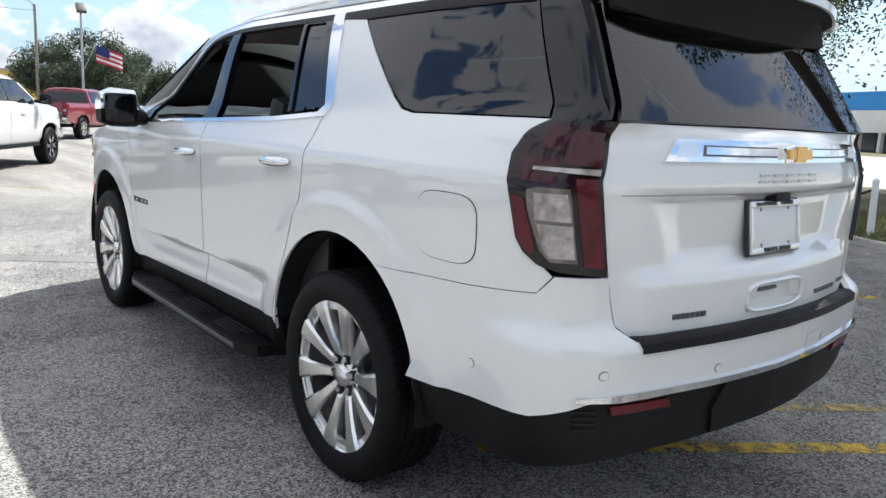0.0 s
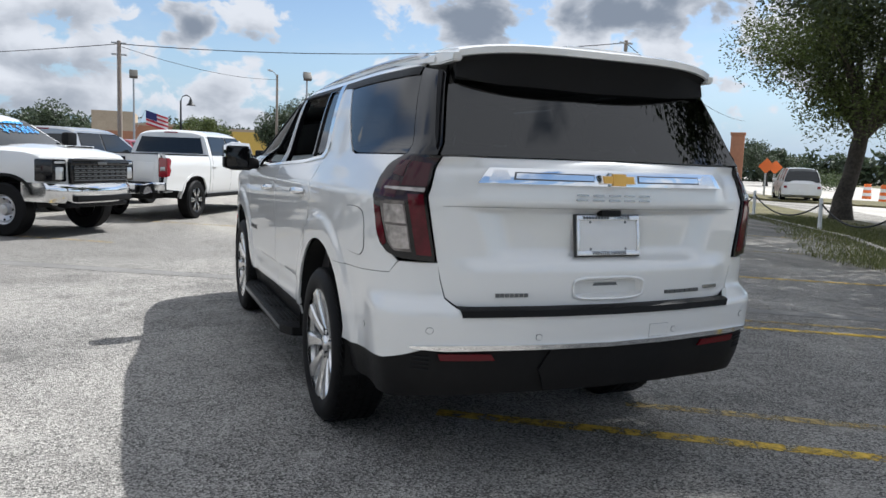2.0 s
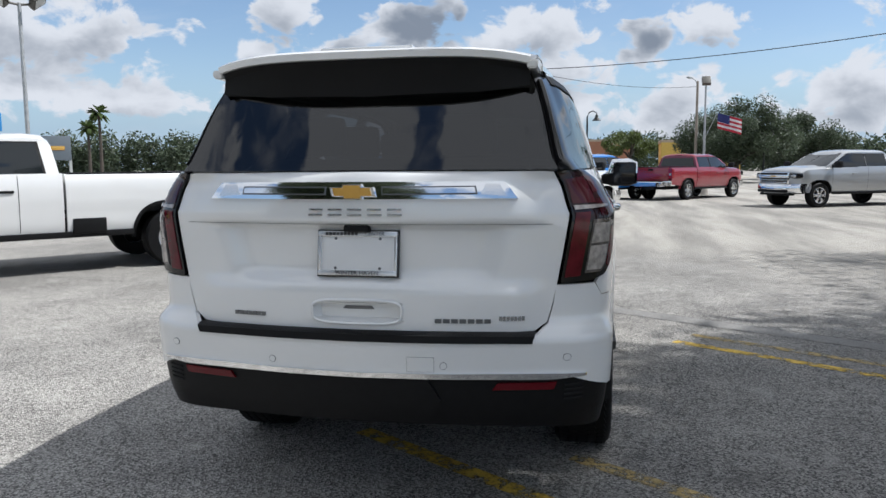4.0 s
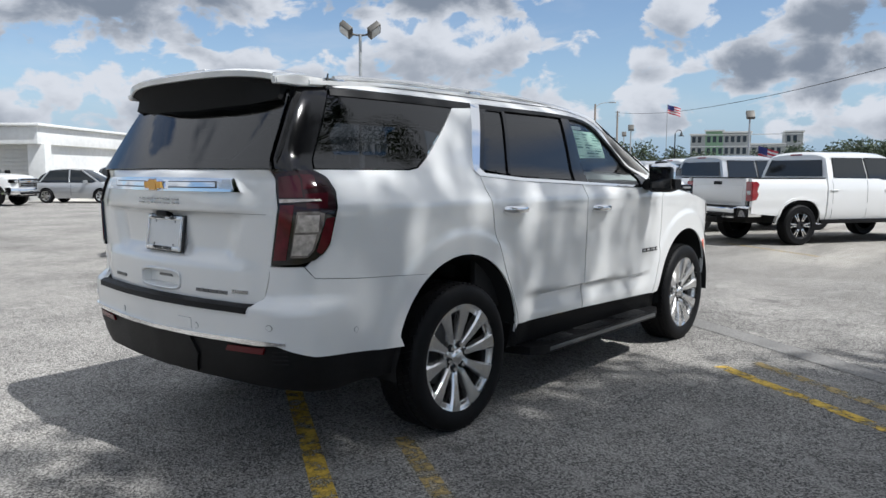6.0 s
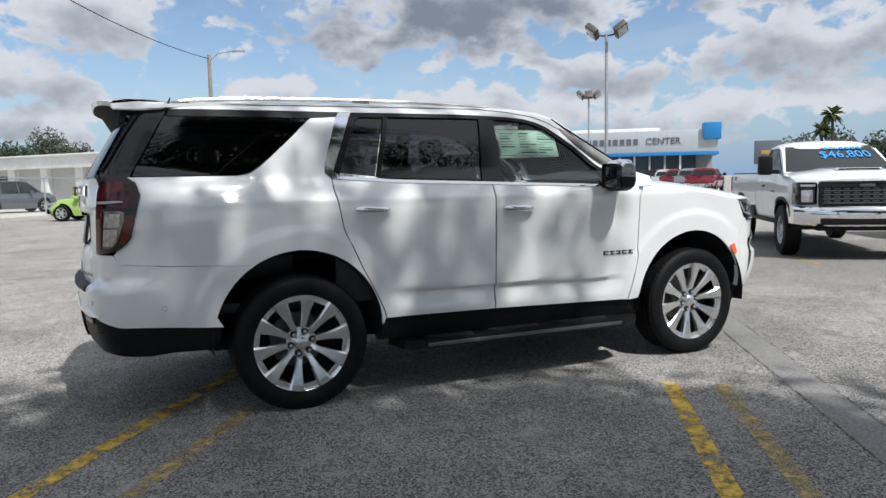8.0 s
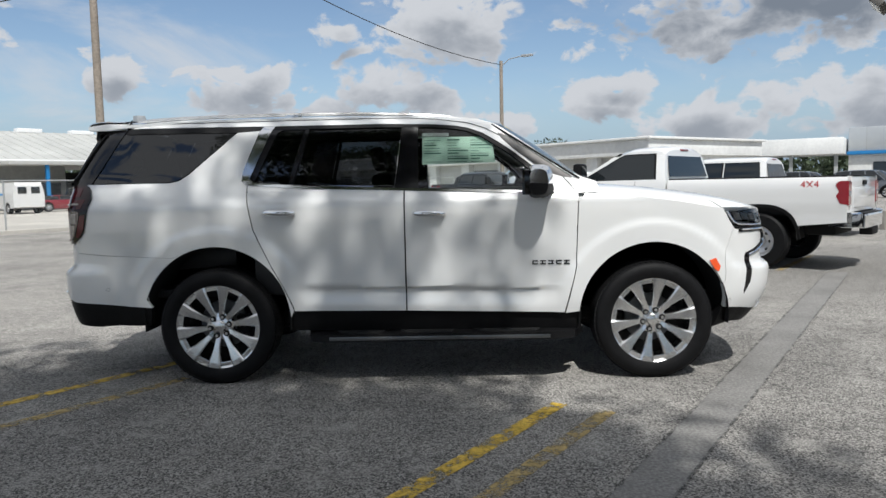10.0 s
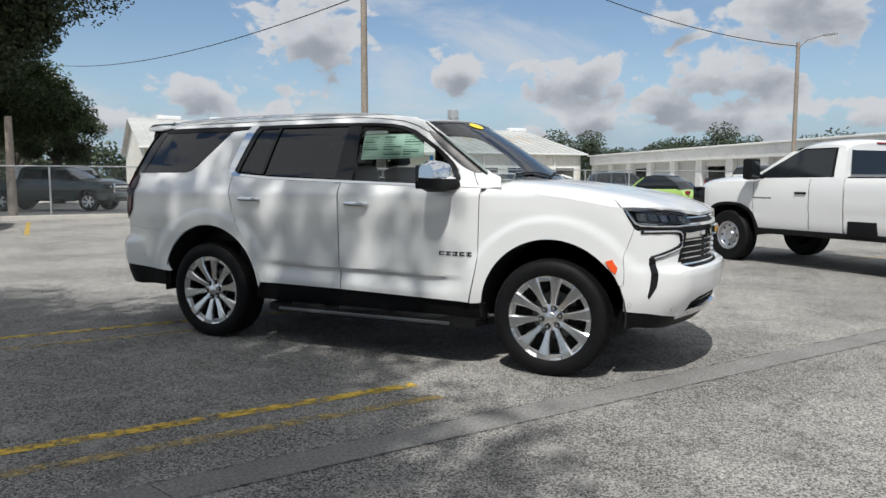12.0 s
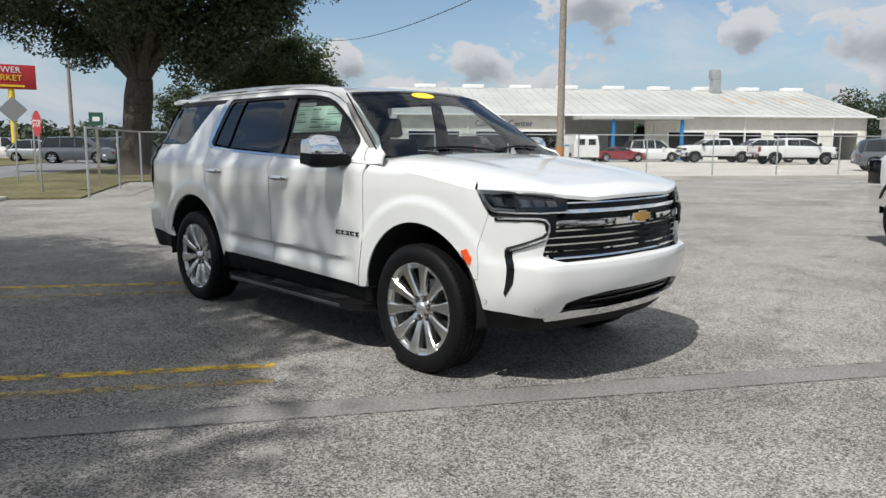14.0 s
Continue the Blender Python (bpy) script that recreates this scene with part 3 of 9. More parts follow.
def make_wheel(parent, x, y, side, spokes=10, r=0.412, rim=0.302, width=0.275, style="split"):
    """A wheel with tread blocks, rim, spokes, cap and nuts; side -1: its face looks to the right (-y)."""
    w = new("wheel")
    w.parent = parent
    w.matrix_basis = pose(x, y, r - 0.002, 0, 0, 0 if side < 0 else 180)
    h = width / 2
    bm = bmesh.new()
    lathe(bm, [(rim - 0.005, -h + 0.012), (rim + 0.012, -h + 0.003), (rim + 0.03, -h), (r - 0.06, -h - 0.004), (r - 0.022, -h + 0.006), (r - 0.007, -h + 0.022), (r - 0.004, -h + 0.05), (r - 0.004, h - 0.05), (r - 0.007, h - 0.022), (r - 0.03, h), (rim, h - 0.01)], 56)
    part("tyre", bm, M_TYRE, w)
    bm = bmesh.new()
    for k in range(64):  # tread blocks in five ribs
        a = 2 * math.pi * k / 64
        for j, yy in enumerate((-0.09, -0.045, 0.0, 0.045, 0.09)):
            ang = a + (0.04 if j % 2 else 0.0)
            m = Matrix.Rotation(-ang, 4, "Y") @ Matrix.Translation((r - 0.004, yy * width / 0.275, 0)) @ Matrix.Rotation(0.35 if j < 2 else -0.35 if j > 2 else 0, 4, "X")
            box(bm, -0.006, 0.005, -0.0185, 0.0185, -0.0185, 0.0185, m=m)
    tagged(part("tread", bm, M_TYRE, w), kind="stuff")
    bm = bmesh.new()
    f = -h + 0.008
    lathe(bm, [(rim + 0.004, f), (rim + 0.006, f + 0.008), (rim - 0.004, f + 0.016), (rim - 0.014, f + 0.02), (rim - 0.022, f + 0.06), (rim - 0.03, h - 0.03), (rim - 0.012, h - 0.01)], 56)
    part("rim", bm, M_RIM if style == "split" else M_STEEL, w)
    bm = bmesh.new()
    for k in range(spokes):
        a = 2 * math.pi * (k + 0.25) / spokes
        R = Matrix.Rotation(-a, 4, "Y")
        # a spoke: wide at the rim, dished towards the hub, with a raised flat face
        rows = [(0.058, 0.020, f + 0.052), (0.10, 0.0195, f + 0.036), (0.16, 0.024, f + 0.024), (0.22, 0.033, f + 0.014), (0.262, 0.043, f + 0.008), (rim - 0.004, 0.050, f + 0.006)]
        rings = []
        for rr, hw, yy in rows:
            b = 0.010
            ring = [(-hw - 0.004, yy + 0.042), (-hw, yy + b), (-hw * 0.72, yy), (hw * 0.72, yy), (hw, yy + b), (hw + 0.004, yy + 0.042)]
            rings.append([bm.verts.new(R @ Vector((rr, c[1], c[0]))) for c in ring])
        for A, B in zip(rings, rings[1:]):
            for i in range(6):
                bm.faces.new((A[i], A[(i + 1) % 6], B[(i + 1) % 6], B[i]))
        # recessed pocket step between spokes at the rim
        m = Matrix.Rotation(-(a + math.pi / spokes), 4, "Y")
        box(bm, rim - 0.045, rim - 0.012, f + 0.03, f + 0.05, -0.04, 0.04, 0.004, m)
    bmesh.ops.recalc_face_normals(bm, faces=bm.faces[:])
    part("spokes", bm, M_RIM if style == "split" else M_STEEL, w, smooth=False)
    bm = bmesh.new()
    lathe(bm, [(0.001, f + 0.024), (0.034, f + 0.025), (0.042, f + 0.031), (0.046, f + 0.045), (0.075, f + 0.052), (0.094, f + 0.056), (0.098, f + 0.085)], 32)
    part("hub", bm, M_RIM if style == "split" else M_STEEL, w)
    bm = bmesh.new()
    for sx, sz, e in ((0.042, 0.010, 0.0), (0.018, 0.022, 0.001)):
        box(bm, -sx / 2, sx / 2, f + 0.020 - e, f + 0.026, -sz / 2, sz / 2, 0.002)
    part("cap_emblem", bm, M_RIM if style == "split" else M_STEEL, w)
    for k in range(6 if style == "split" else 8):
        a = 2 * math.pi * (k + 0.2) / (6 if style == "split" else 8)
        bm = bmesh.new()
        rod(bm, (0.070 * math.cos(a), f + 0.06, 0.070 * math.sin(a)), (0.070 * math.cos(a), f + 0.032, 0.070 * math.sin(a)), 0.0145, 0.012, 6)
        part("wheel_nut", bm, M_RIM, w)
        bm = bmesh.new()
        rod(bm, (0.070 * math.cos(a), f + 0.06, 0.070 * math.sin(a)), (0.070 * math.cos(a), f + 0.0405, 0.070 * math.sin(a)), 0.0215, 0.0205, 12)
        part("nut_well", bm, M_CAVITY, w)
    bm = bmesh.new()
    lathe(bm, [(0.02, 0.03), (0.17, 0.03), (0.175, 0.045), (0.02, 0.05)], 40)
    part("brake_disc", bm, M_RIMDARK, w)
    bm = bmesh.new()
    lathe(bm, [(0.01, 0.065), (rim - 0.03, 0.065), (rim - 0.03, 0.08)], 32)
    box(bm, 0.10, 0.19, -0.02, 0.06, -0.07, 0.07, 0.015)
    part("caliper", bm, M_CAVITY, w)
    return w


def make_suv():
    car = thing("sport_utility_vehicle", "white full-size sport utility vehicle with chrome trim parked on worn tarmac", "car")
    sides = ((False, "right"), (True, "left"))
    AR, AF = (0.0, 0.462, 0.52), (3.071, 0.445, 0.518)
    for mir, _ in sides:
        # --- painted flank panels, as outlines in (place along the loop, height)
        fender = [(2.535, 0.80)] + [(2.55, 1.245), (2.60, 1.31)] + [(2.9, 1.285), (3.2, 1.245), (3.46, 1.20), (3.575, 1.186), (3.602, 1.115), (3.638, 1.05), (3.575, 0.88), (3.562, 0.665)] + arc_points(*AF, 25, 176) + [(2.46, 0.47), (2.515, 0.70)]
        part("front_fender", skin(fender, hull, du=0.035, dv=0.02, mirror=mir), M_WHITE, car)
        fdoor = [(1.346, 0.505), (1.346, 1.352), (1.8, 1.335), (2.2, 1.32), (2.55, 1.31), (2.543, 1.245), (2.528, 0.80), (2.508, 0.70), (2.45, 0.475)]
        d = part("front_door", skin(fdoor, hull, du=0.035, dv=0.02, mirror=mir), M_WHITE, car)
        rdoor = [(1.336, 0.505), (1.336, 1.352), (0.64, 1.378), (0.34, 1.40), (0.235, 1.415), (0.24, 1.33), (0.285, 1.09), (0.40, 0.84), (0.475, 0.70), (0.53, 0.58), (0.552, 0.515)]
        part("rear_door", skin(rdoor, hull, du=0.035, dv=0.02, mirror=mir), M_WHITE, car)
        quarter = [(ux(-0.93), 1.432), (-0.33, 1.432), (-0.26, 1.445), (-0.19, 1.49), (0.0, 1.655), (0.175, 1.815), (0.36, 1.83), (0.33, 1.80), (0.20, 1.50), (0.195, 1.44), (0.228, 1.415), (0.232, 1.33), (0.277, 1.09), (0.392, 0.84), (0.467, 0.70), (0.522, 0.58), (0.544, 0.515), (0.522, 0.468)] + arc_points(*AR, 2, 115) + [(-0.30, 0.907), (ux(-0.75), 0.931), (ux(-0.99), 0.951), (ux(-1.025), 1.00), (-0.99, 1.045), (-0.95, 1.09), (-0.92, 1.20), (-0.89, 1.33), (-0.93, 1.41)]
        q = part("quarter_panel", skin(quarter, hull, du=0.035, dv=0.02, mirror=mir), M_WHITE, car)
        # --- sill and running board
        part("sill_trim", skin([(0.50, 0.36), (2.57, 0.34), (2.57, 0.465), (2.45, 0.473), (0.55, 0.512), (0.50, 0.512)], lambda u, z, i=0.0: hull(u, z, i + 0.02), mirror=mir, depth=0.05), M_BLACK, car, "matt black lower sill")
        s = -1 if not mir else 1
        board = new("running_board")
        board.parent = car
        bm = bmesh.new()
        prism(bm, [(0.62, -0.80), (2.60, -0.80), (2.52, -0.99), (2.36, -1.055), (0.78, -1.055), (0.66, -1.0)], 0.30, 0.352, "xy", Matrix.Diagonal((1, -s, 1, 1)) if s > 0 else None)
        bmesh.ops.recalc_face_normals(bm, faces=bm.faces[:])
        part("tread_board", bm, M_BLACK, board)
        for k in range(6):
            yy = 0.87 + k * 0.028
            for x0, x1 in ((0.80, 1.20), (1.26, 1.70), (1.76, 2.30)):
                part("grip_rib", bm_box(x0 + 0.02 * k, x1 - 0.01 * k, s * yy - 0.006, s * yy + 0.006, 0.352, 0.360, 0.002), M_CAVITY, board)
        bm = bmesh.new()
        box(bm, 0.80, 2.34, s * 1.053 - 0.006, s * 1.053 + 0.006, 0.312, 0.338, 0.004)
        part("bright_edge", bm, M_RIMDARK, board, "satin metal edge strip")
        # --- greenhouse
        front_glass = [(1.44, 1.373), (2.24, 1.342), (2.27, 1.44), (2.185, 1.525), (2.08, 1.61), (1.98, 1.675), (1.88, 1.738), (1.78, 1.775), (1.68, 1.79), (1.56, 1.80), (1.44, 1.803)]
        open_left = mir
        if not open_left:
            part("rear_door_glass", skin([(0.56, 1.415), (1.27, 1.385), (1.32, 1.795), (0.66, 1.795)], lambda u, z, i=0.0: hull(u, z, i + 0.012), depth=0.004, mirror=mir), M_GLASSDARK, car)
            part("front_door_glass", skin(front_glass, lambda u, z, i=0.0: hull(u, z, i + 0.012), depth=0.004, mirror=mir), M_GLASSMID, car)
        part("vent_glass", skin([(0.29, 1.445), (0.52, 1.42), (0.62, 1.795), (0.47, 1.795), (0.43, 1.77)], lambda u, z, i=0.0: hull(u, z, i + 0.010), depth=0.004, mirror=mir), M_GLASSDARK, car)
        part("window_divider", skin([(0.525, 1.42), (0.555, 1.418), (0.658, 1.797), (0.628, 1.797)], hull, depth=0.02, mirror=mir), M_BLACKGLOSS, car)
        part("rear_glass_edge", skin([(0.222, 1.42), (0.285, 1.412), (0.29, 1.445), (0.43, 1.775), (0.47, 1.797), (0.66, 1.797), (0.66, 1.825), (0.43, 1.825), (0.36, 1.80)], hull, depth=0.02, mirror=mir), M_BLACKGLOSS, car)
        part("door_pillar", skin([(1.272, 1.372), (1.44, 1.366), (1.44, 1.80), (1.325, 1.80)], hull, depth=0.03, mirror=mir), M_BLACKGLOSS, car)
        part("quarter_glass", skin([(-0.893, 1.44), (-0.34, 1.44), (-0.27, 1.452), (-0.20, 1.495), (-0.01, 1.655), (0.14, 1.788), (-0.80, 1.796), (-0.842, 1.794)], lambda u, z, i=0.0: hull(u, z, i + 0.003), depth=0.012, mirror=mir), M_GLASSDARK, car)
        part("rear_pillar", skin([(-1.100, 1.434), (-0.905, 1.434), (-0.90, 1.445), (-0.850, 1.815), (-0.83, 1.84), (-1.055, 1.85), (-1.068, 1.80)], hull, depth=0.03, mirror=mir), M_PILLAR, car)
        part("pillar_fin", skin([(-1.075, 1.46), (-1.055, 1.50), (-1.025, 1.79), (-1.055, 1.79)], lambda u, z, i=0.0: hull(u, z, i), lift=0.012, depth=0.012, mirror=mir), M_BLACK, car)
        part("window_top_trim", skin([(-0.82, 1.828), (0.40, 1.826), (1.2, 1.826), (1.56, 1.817), (1.70, 1.806), (1.80, 1.788), (1.90, 1.752), (2.01, 1.686), (2.11, 1.618), (2.22, 1.532), (2.31, 1.448), (2.27, 1.44), (2.185, 1.522), (2.08, 1.605), (1.98, 1.670), (1.88, 1.732), (1.78, 1.770), (1.68, 1.785), (1.56, 1.796), (1.2, 1.802), (0.40, 1.802), (0.14, 1.784), (-0.82, 1.792)], hull, depth=0.02, lift=0.002, mirror=mir), M_BLACK, car)
        belt = [(0.225, 1.405), (0.64, 1.372), (1.34, 1.347), (2.2, 1.315), (2.2, 1.333), (1.34, 1.365), (0.64, 1.392), (0.285, 1.42), (0.245, 1.45), (0.39, 1.79), (0.415, 1.822), (0.33, 1.822), (0.30, 1.78), (0.196, 1.50), (0.19, 1.44)]
        part("chrome_window_trim", skin(belt, hull, du=0.08, depth=0.01, lift=0.006, mirror=mir), M_CHROME, car, "chrome strip round the side windows")
        # black corner by the mirror
        part("mirror_sail", skin([(2.235, 1.331), (2.355, 1.324), (2.37, 1.378), (2.31, 1.448), (2.265, 1.44)], hull, depth=0.02, mirror=mir), M_BLACKGLOSS, car)
        # --- roof side rail panel above the doors
        rail_out = [(-1.05, 1.854), (-0.93, 1.846), (-0.72, 1.835), (0.40, 1.829), (1.2, 1.829), (1.56, 1.820), (1.70, 1.809), (1.80, 1.791), (1.90, 1.755), (2.01, 1.689), (2.11, 1.621), (2.22, 1.535), (2.32, 1.448), (2.375, 1.38), (2.36, 1.322), (2.56, 1.313), (2.70, 1.318), (2.68, 1.39), (2.60, 1.418), (2.53, 1.452), (2.44, 1.512), (2.31, 1.602), (2.14, 1.722), (2.0, 1.815), (1.86, 1.862), (1.65, 1.884), (0.6, 1.895), (-0.3, 1.89), (-0.93, 1.890), (-1.05, 1.893)]
        part("roof_side", skin(rail_out, hull, mirror=mir, depth=0.015), M_WHITE, car)
        bm = bmesh.new()
        pts = [(-0.62 + 2.28 * t, s * (0.655 - 0.02 * t), 1.882 + 0.036 * math.sin(math.pi * min(1, max(0, t * 1.02))) ** 0.5 - 0.02 * max(0, t - 0.7)) for t in [i / 24 for i in range(25)]]
        tube(bm, pts, 0.014, 8)
        for t in (0.04, 0.5, 0.95):
            p = pts[int(t * 24)]
            box(bm, p[0] - 0.06, p[0] + 0.06, p[1] - 0.013, p[1] + 0.013, 1.86, p[2], 0.004)
        part("roof_rail", bm, M_RIM, car, "satin silver roof rail")
        seam = [(-0.90, 1.862), (0.2, 1.868), (1.0, 1.872), (1.36, 1.872), (1.57, 1.857), (1.79, 1.828), (1.92, 1.785), (2.10, 1.691), (2.21, 1.617), (2.33, 1.515), (2.455, 1.425), (2.525, 1.330)]
        part("roof_seam", skin([(a, b - 0.0025) for a, b in seam] + [(a + 0.003, b + 0.0025) for a, b in seam[::-1]], hull, depth=0.0, lift=0.0012, mirror=mir), M_CAVITY, car)
        # --- door handles
        for hx, hz in ((0.36, 1.214), (1.406, 1.19)):
            g = new("door_handle")
            g.parent = car
            bm = bmesh.new()
            pts = [hull(hx + 0.215 * t, hz - 0.006 * t, -0.006 - 0.034 * math.sin(math.pi * t) ** 0.4 if 0 < t < 1 else -0.004) for t in [i / 10 for i in range(11)]]
            tube(bm, [(p.x, p.y * -s, p.z) for p in pts], [0.013, 0.020] + [0.0215] * 7 + [0.020, 0.013], 10)
            part("grip", bm, M_CHROME, g)
            cup = [(hx + 0.107 + 0.115 * math.cos(a), hz - 0.006 + 0.036 * math.sin(a)) for a in [2 * math.pi * i / 20 for i in range(20)]]
            part("cup", skin(cup, hull, du=0.02, dv=0.02, lift=0.002, depth=0.004, mirror=mir), M_WHITE, g)
        # --- mirrors
        g = new("wing_mirror")
        g.parent = car
        bm = bmesh.new()
        rings = []
        for t, (cx, cy, cz, hx, hz) in zip((0, 1, 2, 3, 4), ((2.30, 0.97, 1.335, 0.085, 0.035), (2.28, 1.02, 1.35, 0.09, 0.055), (2.26, 1.05, 1.39, 0.095, 0.108), (2.25, 1.18, 1.395, 0.098, 0.112), (2.24, 1.248, 1.39, 0.068, 0.085))):
            rings.append([bm.verts.new((cx + hx * (abs(math.cos(a)) ** 0.6) * (1 if math.cos(a) > 0 else -0.75), s * cy, cz + hz * (abs(math.sin(a)) ** 0.6) * (1 if math.sin(a) > 0 else -1))) for a in [2 * math.pi * (k + 0.5) / 16 for k in range(16)]])
        for A, B in zip(rings, rings[1:]):
            for k in range(16):
                bm.faces.new((A[k], A[(k + 1) % 16], B[(k + 1) % 16], B[k]))
        bm.faces.new(rings[0]), bm.faces.new(rings[-1])
        bmesh.ops.recalc_face_normals(bm, faces=bm.faces[:])
        low, up = bm.copy(), bm
        for b, keep_up in ((low, False), (up, True)):
            bmesh.ops.bisect_plane(b, geom=b.verts[:] + b.edges[:] + b.faces[:], plane_co=(2.2, 0, 1.385), plane_no=(0.05, 0, 1), clear_inner=keep_up, clear_outer=not keep_up)
        part("mirror_cap", up, M_CHROME, g, "chrome mirror cap")
        part("mirror_base", low, M_BLACK, g, "black mirror underside and arm")
        bm = bmesh.new()
        box(bm, 2.168, 2.176, min(s * 1.06, s * 1.235), max(s * 1.06, s * 1.235), 1.305, 1.475, 0.02)
        part("mirror_glass", bm, M_BLACKGLOSS, g)
        # --- amber side marker, badge bars, sensors
        part("side_marker", skin([(ux(3.455), 0.825), (ux(3.50), 0.84), (ux(3.53), 0.785), (ux(3.515), 0.745), (ux(3.49), 0.76)], hull, du=0.02, dv=0.02, lift=0.006, depth=0.01, mirror=mir), M_ORANGE, car, "amber side marker")
        badge = new("badge")
        badge.parent = car
        for k in range(5):
            x0 = 2.225 + k * 0.055
            for z0, z1 in ((0.818, 0.826), (0.839, 0.847)):
                part("badge_bar", skin([(x0, z0), (x0 + 0.040, z0), (x0 + 0.040, z1), (x0, z1)], hull, du=0.03, dv=0.03, lift=0.005, depth=0.006, mirror=mir), M_LETTERBLACK, badge)
            part("badge_bar", skin([(x0 + 0.012 * (k % 3), 0.826), (x0 + 0.012 * (k % 3) + 0.010, 0.826), (x0 + 0.012 * (k % 3) + 0.010, 0.839), (x0 + 0.012 * (k % 3), 0.839)], hull, du=0.03, dv=0.03, lift=0.005, depth=0.006, mirror=mir), M_LETTERBLACK, badge)
        if mir:  # fuel door, on the left flank only
            fo = [(-0.64 + 0.142 * (abs(math.cos(a)) ** 0.55) * (1 if math.cos(a) > 0 else -1), 1.092 + 0.108 * (abs(math.sin(a)) ** 0.55) * (1 if math.sin(a) > 0 else -1)) for a in [2 * math.pi * i / 40 for i in range(40)]]
            fi = [(-0.64 + (p[0] + 0.64) * 0.983, 1.092 + (p[1] - 1.092) * 0.978) for p in fo]
            fuel = part("fuel_door_gap", skin(fo, hull, du=0.03, dv=0.03, lift=0.0015, depth=0.003, mirror=True), M_CAVITY, car)
            part("fuel_door", skin(fi, hull, du=0.03, dv=0.03, lift=0.0035, depth=0.004, mirror=True), M_WHITE, fuel)
        # --- rear lamp
        g = new("tail_lamp")
        g.parent = car
        lamp_o = [(-1.128, 1.432), (-0.93, 1.428), (-0.90, 1.395), (-0.872, 1.33), (-0.905, 1.20), (-0.93, 1.10), (-0.955, 1.065), (-1.0, 1.032), (-1.06, 1.015), (-1.192, 1.004), (-1.194, 1.02)]
        part("lamp_housing", skin(lamp_o, hull, du=0.03, dv=0.03, lift=0.012, depth=0.05, mirror=mir), M_BLACKGLOSS, g)
        lens = lambda nm, o, m, up=0.015, lab="": part(nm, skin(o, hull, du=0.03, dv=0.03, lift=up, depth=0.004, mirror=mir), m, g, lab)
        lens("lamp_smoked", [(-1.128, 1.424), (-0.945, 1.420), (-0.905, 1.37), (-0.886, 1.33), (-0.90, 1.255), (-0.95, 1.236), (-1.148, 1.245)], M_TAILDARK, 0.0135, "smoked lens")
        lens("lamp_red_upper", [(-1.028, 1.402), (-1.120, 1.398), (-1.138, 1.304), (-1.034, 1.304)], M_TAILMID, 0.0155, "dark red lens")
        lens("lamp_red_upper", [(-0.962, 1.400), (-1.018, 1.404), (-1.026, 1.338), (-0.966, 1.346)], M_TAILMID, 0.0155, "dark red lens")
        lens("lamp_red_band", [(-0.915, 1.325), (-1.024, 1.318), (-1.03, 1.258), (-0.94, 1.262)], M_TAILMID, 0.015, "dark red lens")
        lens("lamp_bright_bar", [(-0.962, 1.284), (-1.142, 1.280), (-1.139, 1.297), (-0.962, 1.294)], M_REFLECTOR, 0.019, "silver bar across the lamp")
        lens("lamp_red_lower", [(-1.082, 1.272), (-1.143, 1.272), (-1.182, 1.028), (-1.122, 1.032)], M_TAILRED, 0.0155)
        lens("lamp_clear", [(-0.955, 1.238), (-0.985, 1.248), (-1.070, 1.246), (-1.086, 1.15), (-1.103, 1.042), (-1.03, 1.044), (-1.003, 1.075), (-0.962, 1.187)], M_TAILCLEAR, 0.0155, "clear reversing lamp lens")
        lens("lamp_reflector", [(-0.978, 1.232), (-1.064, 1.232), (-1.080, 1.156), (-0.985, 1.158)], M_REFLECTOR, 0.0172, "pale ribbed reflector")
        lens("lamp_reflector", [(-0.992, 1.148), (-1.082, 1.146), (-1.096, 1.054), (-1.030, 1.054), (-1.008, 1.085)], M_REFLECTOR, 0.0172, "pale ribbed reflector")
        lens("lamp_red_side", [(-0.908, 1.222), (-0.948, 1.216), (-0.992, 1.072), (-0.975, 1.058), (-0.952, 1.08), (-0.926, 1.12)], M_TAILRED, 0.0148)
        # --- rear bumper half
        bump_o = [(-0.46, 0.555)] + arc_points(*AR, 163, 115.3, 8) + [(-0.30, 0.905), (ux(-0.75), 0.928), (ux(-0.99), 0.948), (ux(-1.03), 1.0), (ury(0.768), 0.998), (ury(0.761), 0.93), (ury(0.742), 0.852), (ury(0.695), 0.818), (ury(0.0), 0.80), (ury(0.0), 0.655), (ury(0.5), 0.658), (ury(0.80), 0.665), (ury(0.87), 0.635), (ux(-1.0), 0.605), (ux(-0.75), 0.577)]

        def bumper(u, z, i=0.0):
            k = smoothstep(0.87, 0.80, z) * smoothstep(-0.74, -1.10, interp(u, _LX))
            return hull(u, z, i - 0.062 * k)

        if not mir:
            part("rear_bumper", joined(bump_o, bumper, du=0.035, dv=0.02, depth=0.025), M_WHITE, car)
        if not mir:
            part("lower_valance", joined([(-0.49, 0.42), (ux(-0.9), 0.42), (ury(0.85), 0.455), (ury(0.4), 0.462), (ury(0.0), 0.462), (ury(0.0), 0.652), (ury(0.5), 0.655), (ury(0.80), 0.662), (ury(0.87), 0.632), (ux(-1.0), 0.602), (ux(-0.75), 0.574), (-0.47, 0.552)], lambda u, z, i=0.0: bumper(u, z, i + 0.012), depth=0.06), M_BLACK, car, "matt black lower bumper")
